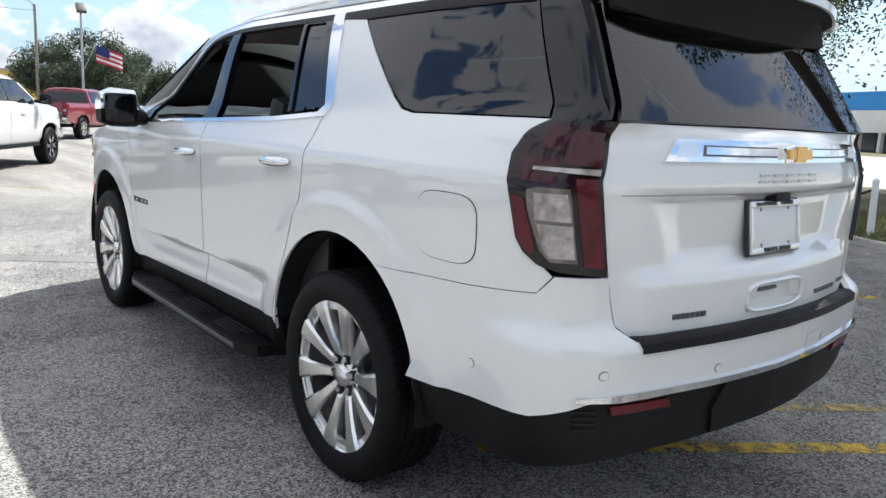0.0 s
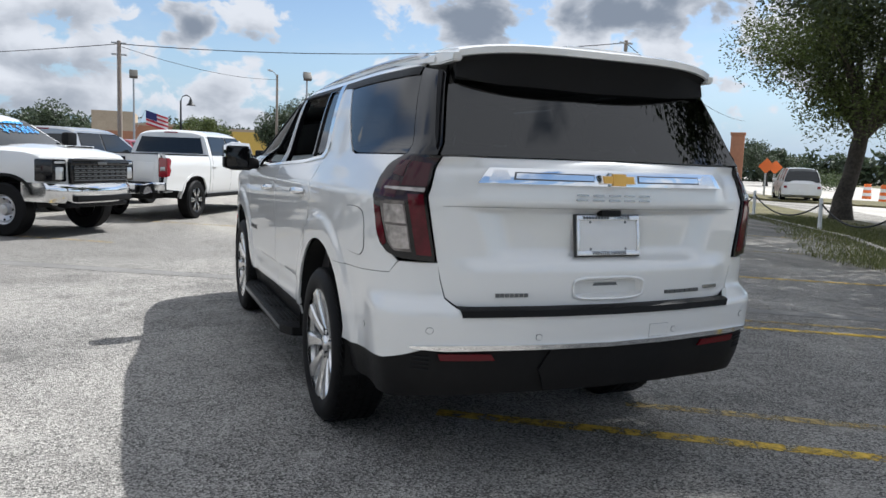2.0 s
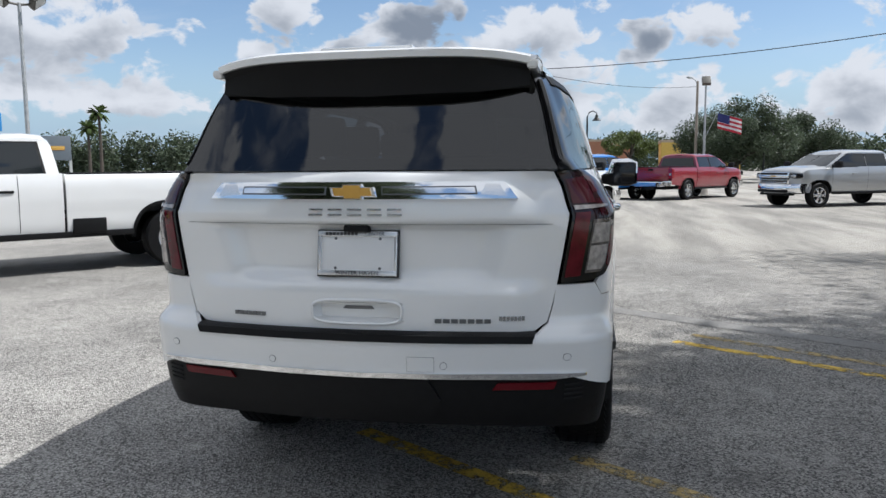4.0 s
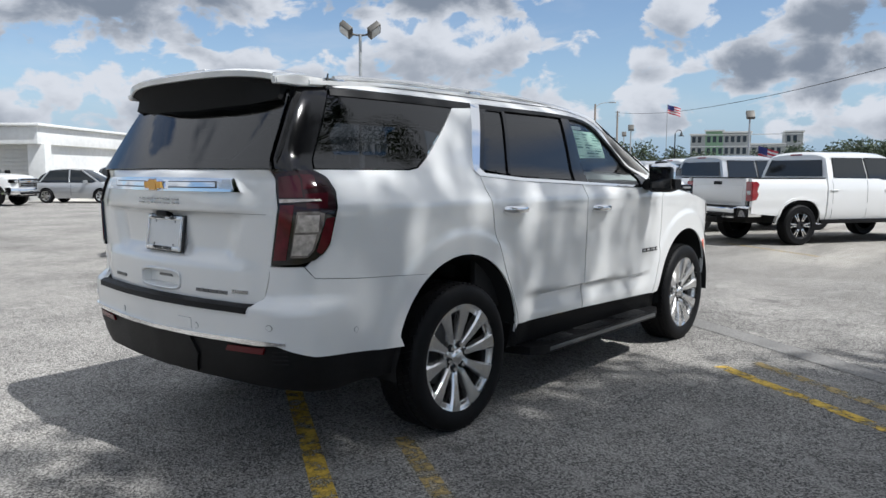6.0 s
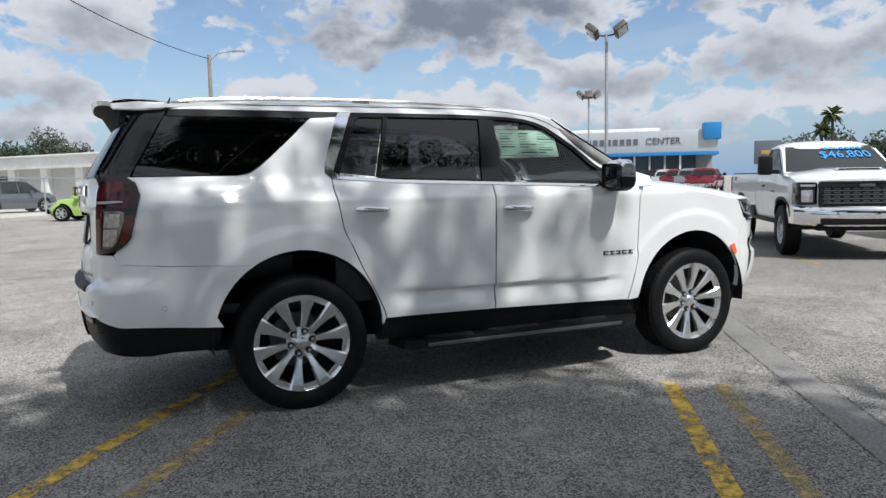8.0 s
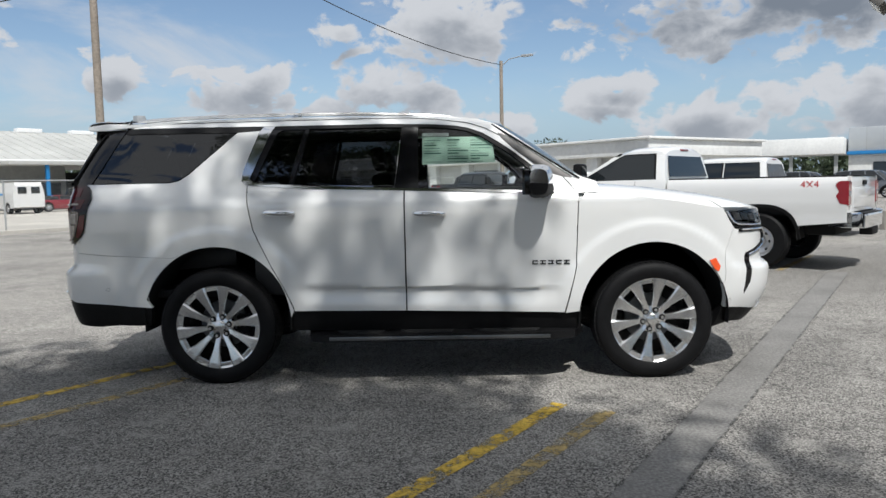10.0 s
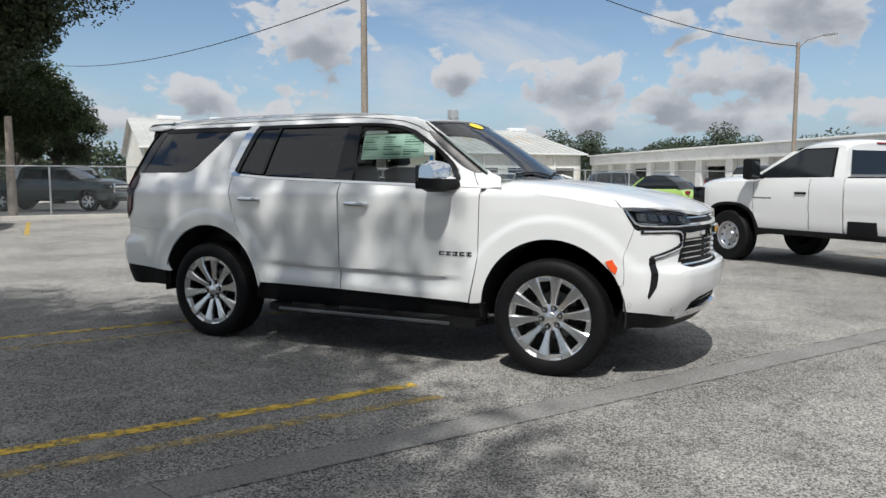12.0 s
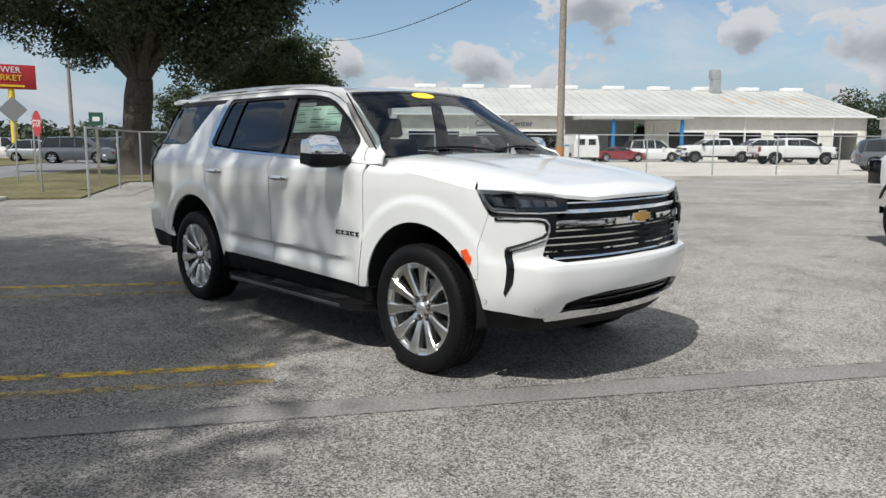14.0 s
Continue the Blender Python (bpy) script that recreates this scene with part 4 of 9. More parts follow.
        if not mir:
            part("bumper_chrome", joined([(ury(0.0), 0.648), (ury(0.4), 0.65), (ury(0.75), 0.652), (ury(0.86), 0.662), (ury(0.86), 0.672), (ury(0.75), 0.675), (ury(0.4), 0.671), (ury(0.0), 0.667)], bumper, du=0.06, dv=0.01, lift=0.010, depth=0.02), M_CHROME, car, "chrome bumper strip")
            part("hitch_cover", joined([(ury(0.0), 0.480), (ury(0.30), 0.480), (ury(0.335), 0.56), (ury(0.285), 0.640), (ury(0.25), 0.644), (ury(0.0), 0.644)], lambda u, z, i=0.0: bumper(u, z, i + 0.012), du=0.05, dv=0.03, lift=0.012, depth=0.02), M_BLACK, car, "black tow hitch cover")
            for o, m, up in (([(ury(0.205), 0.674), (ury(0.31), 0.674), (ury(0.31), 0.732), (ury(0.205), 0.732)], M_BADGE, 0.0012), ([(ury(0.2065), 0.6755), (ury(0.3085), 0.6755), (ury(0.3085), 0.7305), (ury(0.2065), 0.7305)], M_WHITE, 0.0025)):
                part("tow_eye_cap", skin(o, bumper, du=0.04, dv=0.02, lift=up, depth=0.003), m, car)
        part("reflector", skin([(ury(0.53), 0.605), (ury(0.76), 0.61), (ury(0.77), 0.638), (ury(0.55), 0.632)], bumper, du=0.05, dv=0.02, lift=0.0, depth=0.01, mirror=mir), M_REFLECT, car, "red bumper reflector")
        for k in range(4):
            z0 = 0.565 + k * 0.018
            part("vent_rib", skin([(ury(0.80), z0), (ury(0.86), z0 + 0.004), (ury(0.86), z0 + 0.010), (ury(0.80), z0 + 0.006)], bumper, du=0.04, dv=0.02, lift=-0.007, depth=0.02, mirror=mir), M_CAVITY, car)
        for uu, zz in ((ury(0.80), 0.735), (ury(0.345), 0.70), (ux(-0.78), 0.69)):
            ring = [(uu + 0.0125 * math.cos(a), zz + 0.0125 * math.sin(a)) for a in [2 * math.pi * i / 14 for i in range(14)]]
            gap = [(uu + (a - uu) * 1.16, zz + (b - zz) * 1.16) for a, b in ring]
            sensor = part("park_sensor", skin(ring, bumper, du=0.02, dv=0.02, lift=0.003, depth=0.006, mirror=mir), M_WHITE, car)
            part("sensor_gap", skin(gap, bumper, du=0.02, dv=0.02, lift=0.0015, depth=0.003, mirror=mir), M_RIMDARK, sensor)
        # --- wheel housings
        for cx in (0.0, 3.071):
            bm = bmesh.new()
            pr = arc_points(cx, 0.452, 0.523, -8, 188, 20)
            A = [bm.verts.new((x, s * 0.985, z)) for x, z in pr]
            B = [bm.verts.new((x, s * 0.55, z)) for x, z in pr]
            for i in range(len(pr) - 1):
                bm.faces.new((A[i], A[i + 1], B[i + 1], B[i]))
            bm.faces.new(B)
            part("wheel_housing", bm, M_CAVITY, car)
        # wheels
        for wx in (0.0, 3.071):
            make_wheel(car, wx, s * 0.862, s)
        # --- nose: lamp, bumper
        g = new("head_lamp")
        g.parent = car
        head_o = [(3.578, 1.19), (3.606, 1.115), (3.645, 1.056), (3.72, 1.050), (4.046, 1.055), (4.128, 1.06), (4.135, 1.158), (4.05, 1.164), (3.852, 1.178), (3.70, 1.19)]
        part("lamp_bowl", skin(head_o, lambda u, z, i=0.0: hull(u, z, i + 0.03), mirror=mir, depth=0.03), M_BLACKGLOSS, g)
        for k in range(5):
            c = 3.70 + 0.085 * k
            part("projector", skin([(c - 0.026, 1.098), (c + 0.034, 1.098), (c + 0.026, 1.148 - 0.004 * k), (c - 0.034, 1.152 - 0.004 * k)], lambda u, z, i=0.0: hull(u, z, i + 0.020), du=0.03, dv=0.03, depth=0.012, mirror=mir), M_REFLECTOR if k % 2 == 0 else M_RIMDARK, g)
        part("daylight_strip", skin([(3.592, 1.172), (3.622, 1.108), (3.652, 1.076), (3.80, 1.070), (3.80, 1.080), (3.664, 1.088), (3.640, 1.114), (3.612, 1.172)], lambda u, z, i=0.0: hull(u, z, i + 0.012), du=0.03, dv=0.02, depth=0.01, mirror=mir), M_PLATECHROME, g, "silver daylight strip")
        part("lamp_cover", skin(head_o, hull, mirror=mir, depth=0.03, lift=0.002), M_HEADLENS, g)
        bm = bmesh.new()
        tube(bm, [Vector((1, -s, 1)) * hull(u, z, -0.004) for u, z in ((3.60, 1.165), (3.618, 1.125), (3.645, 1.085), (3.68, 1.068), (3.80, 1.062), (3.95, 1.060), (4.12, 1.062))], 0.006, 8)
        part("lamp_light_bar", bm, M_CHROME, g)
        bm = bmesh.new()
        tube(bm, [Vector((1, -s, 1)) * hull(u, z, -0.009) for u, z in ((3.70, 1.030), (3.80, 1.031), (3.93, 1.030), (3.970, 1.022), (3.988, 1.0), (3.992, 0.965), (3.984, 0.935), (3.965, 0.915), (3.90, 0.893), (3.84, 0.873), (3.77, 0.852))], 0.008, 8)
        low = bmesh.new()
        tube(low, [Vector((1, -s, 1)) * hull(u, z, 0.004) for u, z in ((3.68, 1.030), (3.80, 1.029), (3.93, 1.028), (3.968, 1.020), (3.985, 1.0), (3.989, 0.965), (3.981, 0.936), (3.962, 0.917), (3.90, 0.895), (3.84, 0.875), (3.75, 0.848))], 0.019, 8)
        part("running_lamp_bezel", low, M_BLACK, car)
        part("running_lamp", bm, M_CHROME, car, "chrome bracket of the running lamp")
        part("lamp_underline", skin([(3.65, 1.052), (3.70, 1.038), (3.96, 1.040), (4.0, 1.015), (4.006, 0.965), (3.996, 0.92), (4.03, 0.92), (4.05, 1.052)], hull, du=0.03, dv=0.02, lift=0.001, depth=0.02, mirror=mir), M_BLACK, car)
        front_o = [(3.565, 0.665), (3.578, 0.88), (3.641, 1.048), (3.66, 1.034), (3.955, 1.036), (3.996, 1.012), (4.002, 0.96), (3.985, 0.91), (3.955, 0.815), (4.085, 0.772), (U_FRONT, 0.785), (U_FRONT, 0.598), (4.40, 0.596), (4.21, 0.575), (4.10, 0.548), (4.088, 0.503), (4.04, 0.455), (3.80, 0.472), (3.586, 0.49)] + arc_points(*AF, 7, 24, 5)

        def nose(u, z, i=0.0):
            k = smoothstep(0.79, 0.75, z) * smoothstep(3.72, 3.95, interp(u, _LX))
            return hull(u, z, i - 0.03 * k)

        part("corner_vent", skin([(3.738, 0.852), (3.796, 0.872), (3.784, 0.845), (3.776, 0.74), (3.770, 0.66), (3.735, 0.575), (3.722, 0.60), (3.730, 0.72)], nose, du=0.03, dv=0.03, lift=0.003, depth=0.012, mirror=mir), M_BLACKGLOSS, car, "black corner vent")
        if not mir:
            part("front_bumper", joined(front_o, nose, du=0.035, dv=0.02, depth=0.03), M_WHITE, car)
            part("lower_intake", joined([(U_FRONT, 0.606), (4.40, 0.602), (4.21, 0.580), (4.095, 0.552), (4.082, 0.496), (4.3, 0.49), (U_FRONT, 0.493)], lambda u, z, i=0.0: nose(u, z, i + 0.04)), M_BLACK, car, "black lower intake")
            for z0 in (0.53, 0.563):
                part("intake_bar", joined([(U_FRONT, z0), (4.30, z0 - 0.004), (4.30, z0 + 0.004), (U_FRONT, z0 + 0.010)], lambda u, z, i=0.0: nose(u, z, i + 0.025), du=0.1, dv=0.02), M_BLACKGLOSS, car)
            part("skid_trim", joined([(U_FRONT, 0.455), (4.3, 0.452), (4.0, 0.442), (3.985, 0.462), (4.03, 0.492), (4.16, 0.500), (4.3, 0.497), (U_FRONT, 0.500)], nose, du=0.06, dv=0.03, lift=0.006, depth=0.02), M_CHROME, car, "bright chin trim")
            part("chin", joined([(3.575, 0.486), (3.80, 0.468), (4.04, 0.450), (U_FRONT, 0.450), (U_FRONT, 0.375), (4.1, 0.375), (3.75, 0.365), (3.57, 0.34)], lambda u, z, i=0.0: nose(u, z, i + 0.006), depth=0.08), M_BLACK, car, "matt black chin spoiler")
        for uu, zz in ((3.62, 0.535), (3.93, 0.515)):
            ring = [(uu + 0.0125 * math.cos(a), zz + 0.0125 * math.sin(a)) for a in [2 * math.pi * i / 14 for i in range(14)]]
            gap = [(uu + (a - uu) * 1.16, zz + (b - zz) * 1.16) for a, b in ring]
            sensor = part("park_sensor", skin(ring, nose, du=0.02, dv=0.02, lift=0.003, depth=0.006, mirror=mir), M_WHITE, car)
            part("sensor_gap", skin(gap, nose, du=0.02, dv=0.02, lift=0.0015, depth=0.003, mirror=mir), M_RIMDARK, sensor)
        # grille half backing is below; bars per side
    both = lambda u, z, i=0.0: hull(u, z, i) if u <= U_FRONT else Vector((1, -1, 1)) * hull(2 * U_FRONT - u, z, i)
    cu = U_FRONT
    w60 = cu - ufy(0.605)
    grille = new("grille")
    grille.parent = car
    part("grille_backing", skin([(cu - w60, 1.165), (cu + w60, 1.165), (cu + w60, 1.04), (cu + 0.745, 1.02), (cu + 0.76, 0.90), (cu + 0.788, 0.822), (cu + 0.66, 0.774), (cu - 0.66, 0.774), (cu - 0.788, 0.822), (cu - 0.76, 0.90), (cu - 0.745, 1.02), (cu - w60, 1.04)], lambda u, z, i=0.0: both(u, z, i + 0.045), depth=0.0), M_BLACK, grille)
    for z0, h, lift, half, m in ((1.066, 0.022, 0.012, 1.02, M_CHROME), (0.995, 0.042, 0.016, 1.20, M_CHROME), (0.955, 0.009, 0.0, 1.2, M_CHROME), (0.915, 0.009, 0.0, 1.22, M_CHROME), (0.875, 0.009, 0.0, 1.24, M_CHROME), (0.838, 0.009, 0.0, 1.26, M_CHROME), (0.803, 0.009, 0.0, 1.16, M_CHROME), (1.118, 0.009, 0.0, 0.99, M_CHROME), (1.148, 0.009, 0.0, 0.99, M_CHROME)):
        part("grille_bar", skin([(cu - w60 * half, z0 - h / 2), (cu + w60 * half, z0 - h / 2), (cu + w60 * half, z0 + h / 2), (cu - w60 * half, z0 + h / 2)], lambda u, z, i=0.0: both(u, z, i + 0.02), du=0.06, dv=0.02, lift=lift, depth=0.02), m, grille)
    emb = new("emblem")
    emb.parent = grille
    for nm, mm, o in (("emblem_rim", M_CHROME, 1.26), ("emblem_face", M_GOLD, 1.0)):
        bm = bmesh.new()
        for hw, hh, e in ((0.090, 0.018, 0.0), (0.039, 0.030, 0.002)):
            prism(bm, [(-hw * o, -hh * o), (hw * o * 0.9, -hh * o), (hw * o, hh * o), (-hw * o * 0.9, hh * o)], 4.02, (4.056 if o > 1 else 4.062) + e, "yz", pose(0, 0, 1.01))
        part(nm, bm, mm, emb)
    # --- bonnet
    def bonnet(x, y, i=0.0):
        z = interp(x, BONNET)
        e = abs(y) / 0.97
        z -= 0.055 * e ** 2.2 + 0.05 * smoothstep(0.86, 1.02, e)
        z += 0.012 * smoothstep(0.50, 0.56, abs(y)) * (1 - smoothstep(0.75, 0.9, e)) * smoothstep(4.0, 3.4, x)
        return Vector((x, y, z - i))

    edge = [(2.62, 0.80), (2.635, 0.86), (2.9, 0.875), (3.2, 0.875), (3.42, 0.868), (3.50, 0.885), (3.552, 0.948), (3.66, 0.925), (3.786, 0.846), (3.87, 0.73), (3.935, 0.60), (3.985, 0.40), (4.01, 0.2), (4.018, 0.0)]
    part("bonnet", skin(edge + [(x, -y) for x, y in edge[-2::-1]] + [(2.66, -0.6), (2.69, 0.0), (2.66, 0.6)], bonnet, du=0.06, dv=0.06, depth=0.02), M_WHITE, car)
    for s in (1, -1):
        o = [(2.48, 0.80), (2.63, 0.80), (2.65, 0.866), (2.9, 0.883), (3.2, 0.883), (3.42, 0.876), (3.492, 0.892), (3.54, 0.958), (3.40, 0.978), (3.2, 0.985), (2.9, 0.988), (2.60, 0.985), (2.48, 0.975)]
        part("fender_top", skin([(x, s * y) for x, y in o], bonnet, du=0.06, dv=0.03, depth=0.02), M_WHITE, car)
    part("cowl", skin([(2.50, -0.80), (2.64, -0.80), (2.72, -0.6), (2.76, 0), (2.72, 0.6), (2.64, 0.80), (2.50, 0.80), (2.45, 0.6), (2.45, 0), (2.45, -0.6)], lambda x, y, i=0.0: bonnet(x, y, i + 0.025), depth=0.03), M_BLACK, car)
    # --- roof and windscreen
    def roof(x, y, i=0.0):
        e = abs(y) / 0.70
        return Vector((x, y, interp(x, ROOF) - 0.05 * e ** 2.6 - i))

    part("roof_panel", skin([(-0.80, -0.69), (-0.3, -0.70), (0.6, -0.70), (1.35, -0.685), (1.75, -0.66), (1.98, -0.655), (2.05, -0.4), (2.08, 0), (2.05, 0.4), (1.98, 0.655), (1.75, 0.66), (1.35, 0.685), (0.6, 0.70), (-0.3, 0.70), (-0.80, 0.69)], roof, du=0.08, dv=0.06, depth=0.02), M_WHITE, car)

    def screen(t, y, i=0.0):
        """Windscreen: t from its foot (0) to its top (1)."""
        e = (y / 0.86) ** 2
        yy = y * (1.03 - 0.235 * t)
        foot, top = Vector((2.75 - 0.17 * e, yy, 1.375 + 0.04 * e)), Vector((2.07 - 0.09 * e, yy, 1.852 - 0.032 * e))
        p = foot.lerp(top, t) + Vector((0.012, 0, 0.016)) * math.sin(math.pi * t) * (1 - e)
        return p - Vector((0.55, 0, 0.84)) * i

    part("windscreen", skin([(-0.10, -0.86), (1.0, -0.86), (1.0, 0.86), (-0.10, 0.86)], screen, du=0.08, dv=0.08, depth=0.006), M_GLASSSCREEN, car)
    for s in (1, -1):
        bm = bmesh.new()
        tube(bm, [screen(t, s * 0.872) + Vector((-0.006, 0, -0.006)) for t in [i / 10 for i in range(11)]], 0.007, 8)
        part("screen_gasket", bm, M_BLACK, car)
        bm = bmesh.new()
        tube(bm, [screen(t, s * 0.84) + Vector((-0.05, 0, -0.035)) for t in [i / 10 for i in range(11)]], 0.036, 10)
        part("pillar_trim", bm, M_HEADLINER, car)
    part("sun_band", skin([(0.955, -0.84), (0.99, -0.84), (0.99, 0.84), (0.955, 0.84)], lambda t, y, i=0.0: screen(t, y, i - 0.003), du=0.05, dv=0.1, depth=0.002), M_BLACKGLOSS, car)
    ring = [(0.91 + 0.055 * math.cos(a), -0.10 + 0.14 * math.sin(a)) for a in [2 * math.pi * i / 20 for i in range(20)]]
    part("price_sticker", skin(ring, lambda t, y, i=0.0: screen(t, y, i - 0.006), du=0.05, dv=0.05, depth=0.002), M_YELLOW, car, "yellow oval windscreen sticker")
    for y0, ln in ((-0.55, 0.62), (0.10, 0.58)):
        bm = bmesh.new()
        tube(bm, [screen(0.02 + 0.05 * math.sin(math.pi * t), y0 + ln * t, -0.014) for t in [i / 8 for i in range(9)]], 0.009, 6)
        part("wiper", bm, M_BLACK, car)
    # --- tailgate
    both_r = lambda u, z, i=0.0: hull(u, z, i) if u >= U_REAR else Vector((1, -1, 1)) * hull(2 * U_REAR - u, z, i)
    c0 = U_REAR

    def yr(y):
        """Loop place for a signed y on the tail (left is positive)."""
        return ury(abs(y)) if y <= 0 else 2 * c0 - ury(abs(y))

    def gate_surf(u, z, i=0.0):
        y = u - c0
        rec = smoothstep(1.235, 1.21, z) * smoothstep(0.99, 1.06, z) * smoothstep(0.64, 0.50, abs(y) + 0.35 * (1.22 - z))
        lip = 0.018 * smoothstep(1.21, 1.25, z) * smoothstep(1.45, 1.40, z)
        low = 0.02 * smoothstep(1.03, 0.96, z)
        pocket = smoothstep(0.172, 0.160, abs(y)) * smoothstep(0.852, 0.862, z) * smoothstep(0.930, 0.918, z)
        return both_r(u, z, i + 0.034 * pocket + 0.035 * rec - lip * smoothstep(0.75, 0.6, abs(y)) - low * smoothstep(0.75, 0.6, abs(y)))

    gate_o = [(-1.138, 1.43), (-1.204, 1.02), (yr(-0.757), 0.93), (yr(-0.738), 0.856), (yr(-0.69), 0.822), (yr(0.69), 0.822), (yr(0.738), 0.856), (yr(0.757), 0.93), (2 * c0 + 1.204, 1.02), (2 * c0 + 1.138, 1.43)]
    gate = part("tailgate", skin(gate_o, gate_surf, du=0.02, dv=0.008, depth=0.02), M_WHITE, car)
    part("gate_seam", skin([(yr(-0.75), 1.2295), (yr(0.75), 1.2295), (yr(0.75), 1.2315), (yr(-0.75), 1.2315)], gate_surf, du=0.06, dv=0.02, lift=0.0015, depth=0.0), M_RIMDARK, gate)
    def glass_surf(u, z, i=0.0):
        """The rear window: straight up its slope, gently bowed across."""
        y = both_r(u, z).y
        return Vector((-1.163 + 0.60 * (z - 1.436) + 0.09 * y * y + 0.06 * y ** 6 + 0.86 * i, y, z - 0.51 * i))

    part("rear_glass", skin([(-1.106, 1.436), (2 * c0 + 1.106, 1.436), (2 * c0 + 1.074, 1.86), (-1.074, 1.86)], lambda u, z, i=0.0: glass_surf(u, z, i - 0.004), depth=0.02), M_GLASSDARK, gate, "dark rear window")
    part("chrome_bar", skin([(yr(-0.64), 1.325), (yr(0.64), 1.325), (yr(0.61), 1.385), (yr(-0.61), 1.385)], gate_surf, du=0.06, dv=0.02, lift=0.014, depth=0.02), M_CHROME, gate, "wide chrome bar with a slot")
    for sg in (1, -1):
        part("bar_slot", skin([(yr(sg * 0.115), 1.340), (yr(sg * 0.49), 1.340), (yr(sg * 0.49), 1.369), (yr(sg * 0.115), 1.369)], gate_surf, du=0.06, dv=0.02, lift=0.0155, depth=0.002), M_RIMDARK, gate)
        part("bar_blade", skin([(yr(sg * 0.12), 1.345), (yr(sg * 0.483), 1.345), (yr(sg * 0.483), 1.364), (yr(sg * 0.12), 1.364)], gate_surf, du=0.06, dv=0.02, lift=0.019, depth=0.003), M_CHROME, gate)
        part("bar_end", skin([(yr(sg * 0.50), 1.34), (yr(sg * 0.60), 1.335), (yr(sg * 0.585), 1.375), (yr(sg * 0.53), 1.375)], gate_surf, du=0.06, dv=0.02, lift=0.016, depth=0.004), M_RIM, gate)
    emb = new("emblem")
    emb.parent = gate
    for nm, mm, o in (("emblem_rim", M_CHROME, 1.16), ("emblem_face", M_GOLD, 1.0)):
        bm = bmesh.new()
        for hw, hh, e in ((0.078, 0.015, 0.0), (0.034, 0.025, 0.002)):
            prism(bm, [(-hw * o, -hh * o), (hw * o * 0.9, -hh * o), (hw * o, hh * o), (-hw * o * 0.9, hh * o)], -1.19, (-1.229 if o > 1 else -1.236) - e, "yz", pose(0, 0, 1.357))
        part(nm, bm, mm, emb)
    word = new("badge")
    word.parent = gate
    for k in range(5):
        y0 = 0.186 - k * 0.079
        for z0, z1 in ((1.264, 1.271), (1.284, 1.291)):
            part("badge_bar", skin([(yr(y0), z0), (yr(y0), z1), (yr(y0 - 0.056), z1), (yr(y0 - 0.056), z0)][::-1], gate_surf, du=0.03, dv=0.03, lift=0.006, depth=0.006), M_BADGE, word)
    for y0, y1, z0, m in ((0.53, 0.385, 0.868, M_RIMDARK), (-0.31, -0.53, 0.862, M_RIMDARK), (-0.555, -0.655, 0.873, M_BADGE)):
        n = 7
        for k in range(n):
            a, b = y0 + (y1 - y0) * k / n, y0 + (y1 - y0) * (k + 0.8) / n
            part("badge_bar", skin([(yr(a), z0 - 0.008), (yr(a), z0 + 0.008), (yr(b), z0 + 0.008), (yr(b), z0 - 0.008)][::-1], gate_surf, du=0.03, dv=0.03, lift=0.005, depth=0.006), m, word)
    bm = bmesh.new()
    rim = []
    for k in range(64):
        a = 2 * math.pi * (k + 0.5) / 64
        ca, sa = math.cos(a), math.sin(a)
        p = both_r(c0 + 0.180 * abs(ca) ** 0.5 * (1 if ca > 0 else -1), 0.891 + 0.046 * abs(sa) ** 0.5 * (1 if sa > 0 else -1), -0.022)
        rim.append(p)
    tube(bm, rim, 0.0075, 6, True)
    part("gate_handle_rim", bm, M_WHITE, gate)
    # grey bar painted as the shadow at the top of the handle recess
    part("gate_handle_grip", skin([(c0 - 0.065, 0.897), (c0 + 0.065, 0.897), (c0 + 0.055, 0.910), (c0 - 0.055, 0.910)], lambda u, z, i=0.0: gate_surf(u, z, i - 0.004), du=0.1, dv=0.05, depth=0.004), M_RIMDARK, gate)
    # step pad on the bumper
    bm = bmesh.new()
    ys = [-0.69 + 1.38 * i / 20 for i in range(21)]
    rows = []
    for y in ys:
        cx = interp(ury(abs(y)), _LX)
        rows.append([bm.verts.new((cx + 0.03, y, 0.818)), bm.verts.new((cx - 0.045, y, 0.822)), bm.verts.new((cx - 0.068, y, 0.812)), bm.verts.new((cx - 0.072, y * 0.985, 0.785)), bm.verts.new((cx - 0.03, y, 0.775))])
    for A, B in zip(rows, rows[1:]):
        for i in range(4):
            bm.faces.new((A[i], A[i + 1], B[i + 1], B[i]))
    bm.faces.new(rows[0]), bm.faces.new(rows[-1][::-1])
    bmesh.ops.recalc_face_normals(bm, faces=bm.faces[:])
    part("step_pad", bm, M_BLACK, car, "ribbed black bumper step pad")
    # plate
    plate = new("number_plate")
    plate.parent = gate
    plate.matrix_basis = Matrix.Translation((-1.172, 0.0, 1.115)) @ pose(0, 0, 0, 82, 0, -90)
    bm = bmesh.new()
    box(bm, -0.15, 0.15, -0.074, 0.074, -0.004, 0.0045, 0.002)
    part("plate_sheet", bm, M_PLATE, plate, "blank white plate")
    part("frame_back", bm_box(-0.166, 0.166, -0.092, 0.092, -0.012, 0.0015, 0.002), M_FRAMEBLACK, plate, "black plastic frame back")
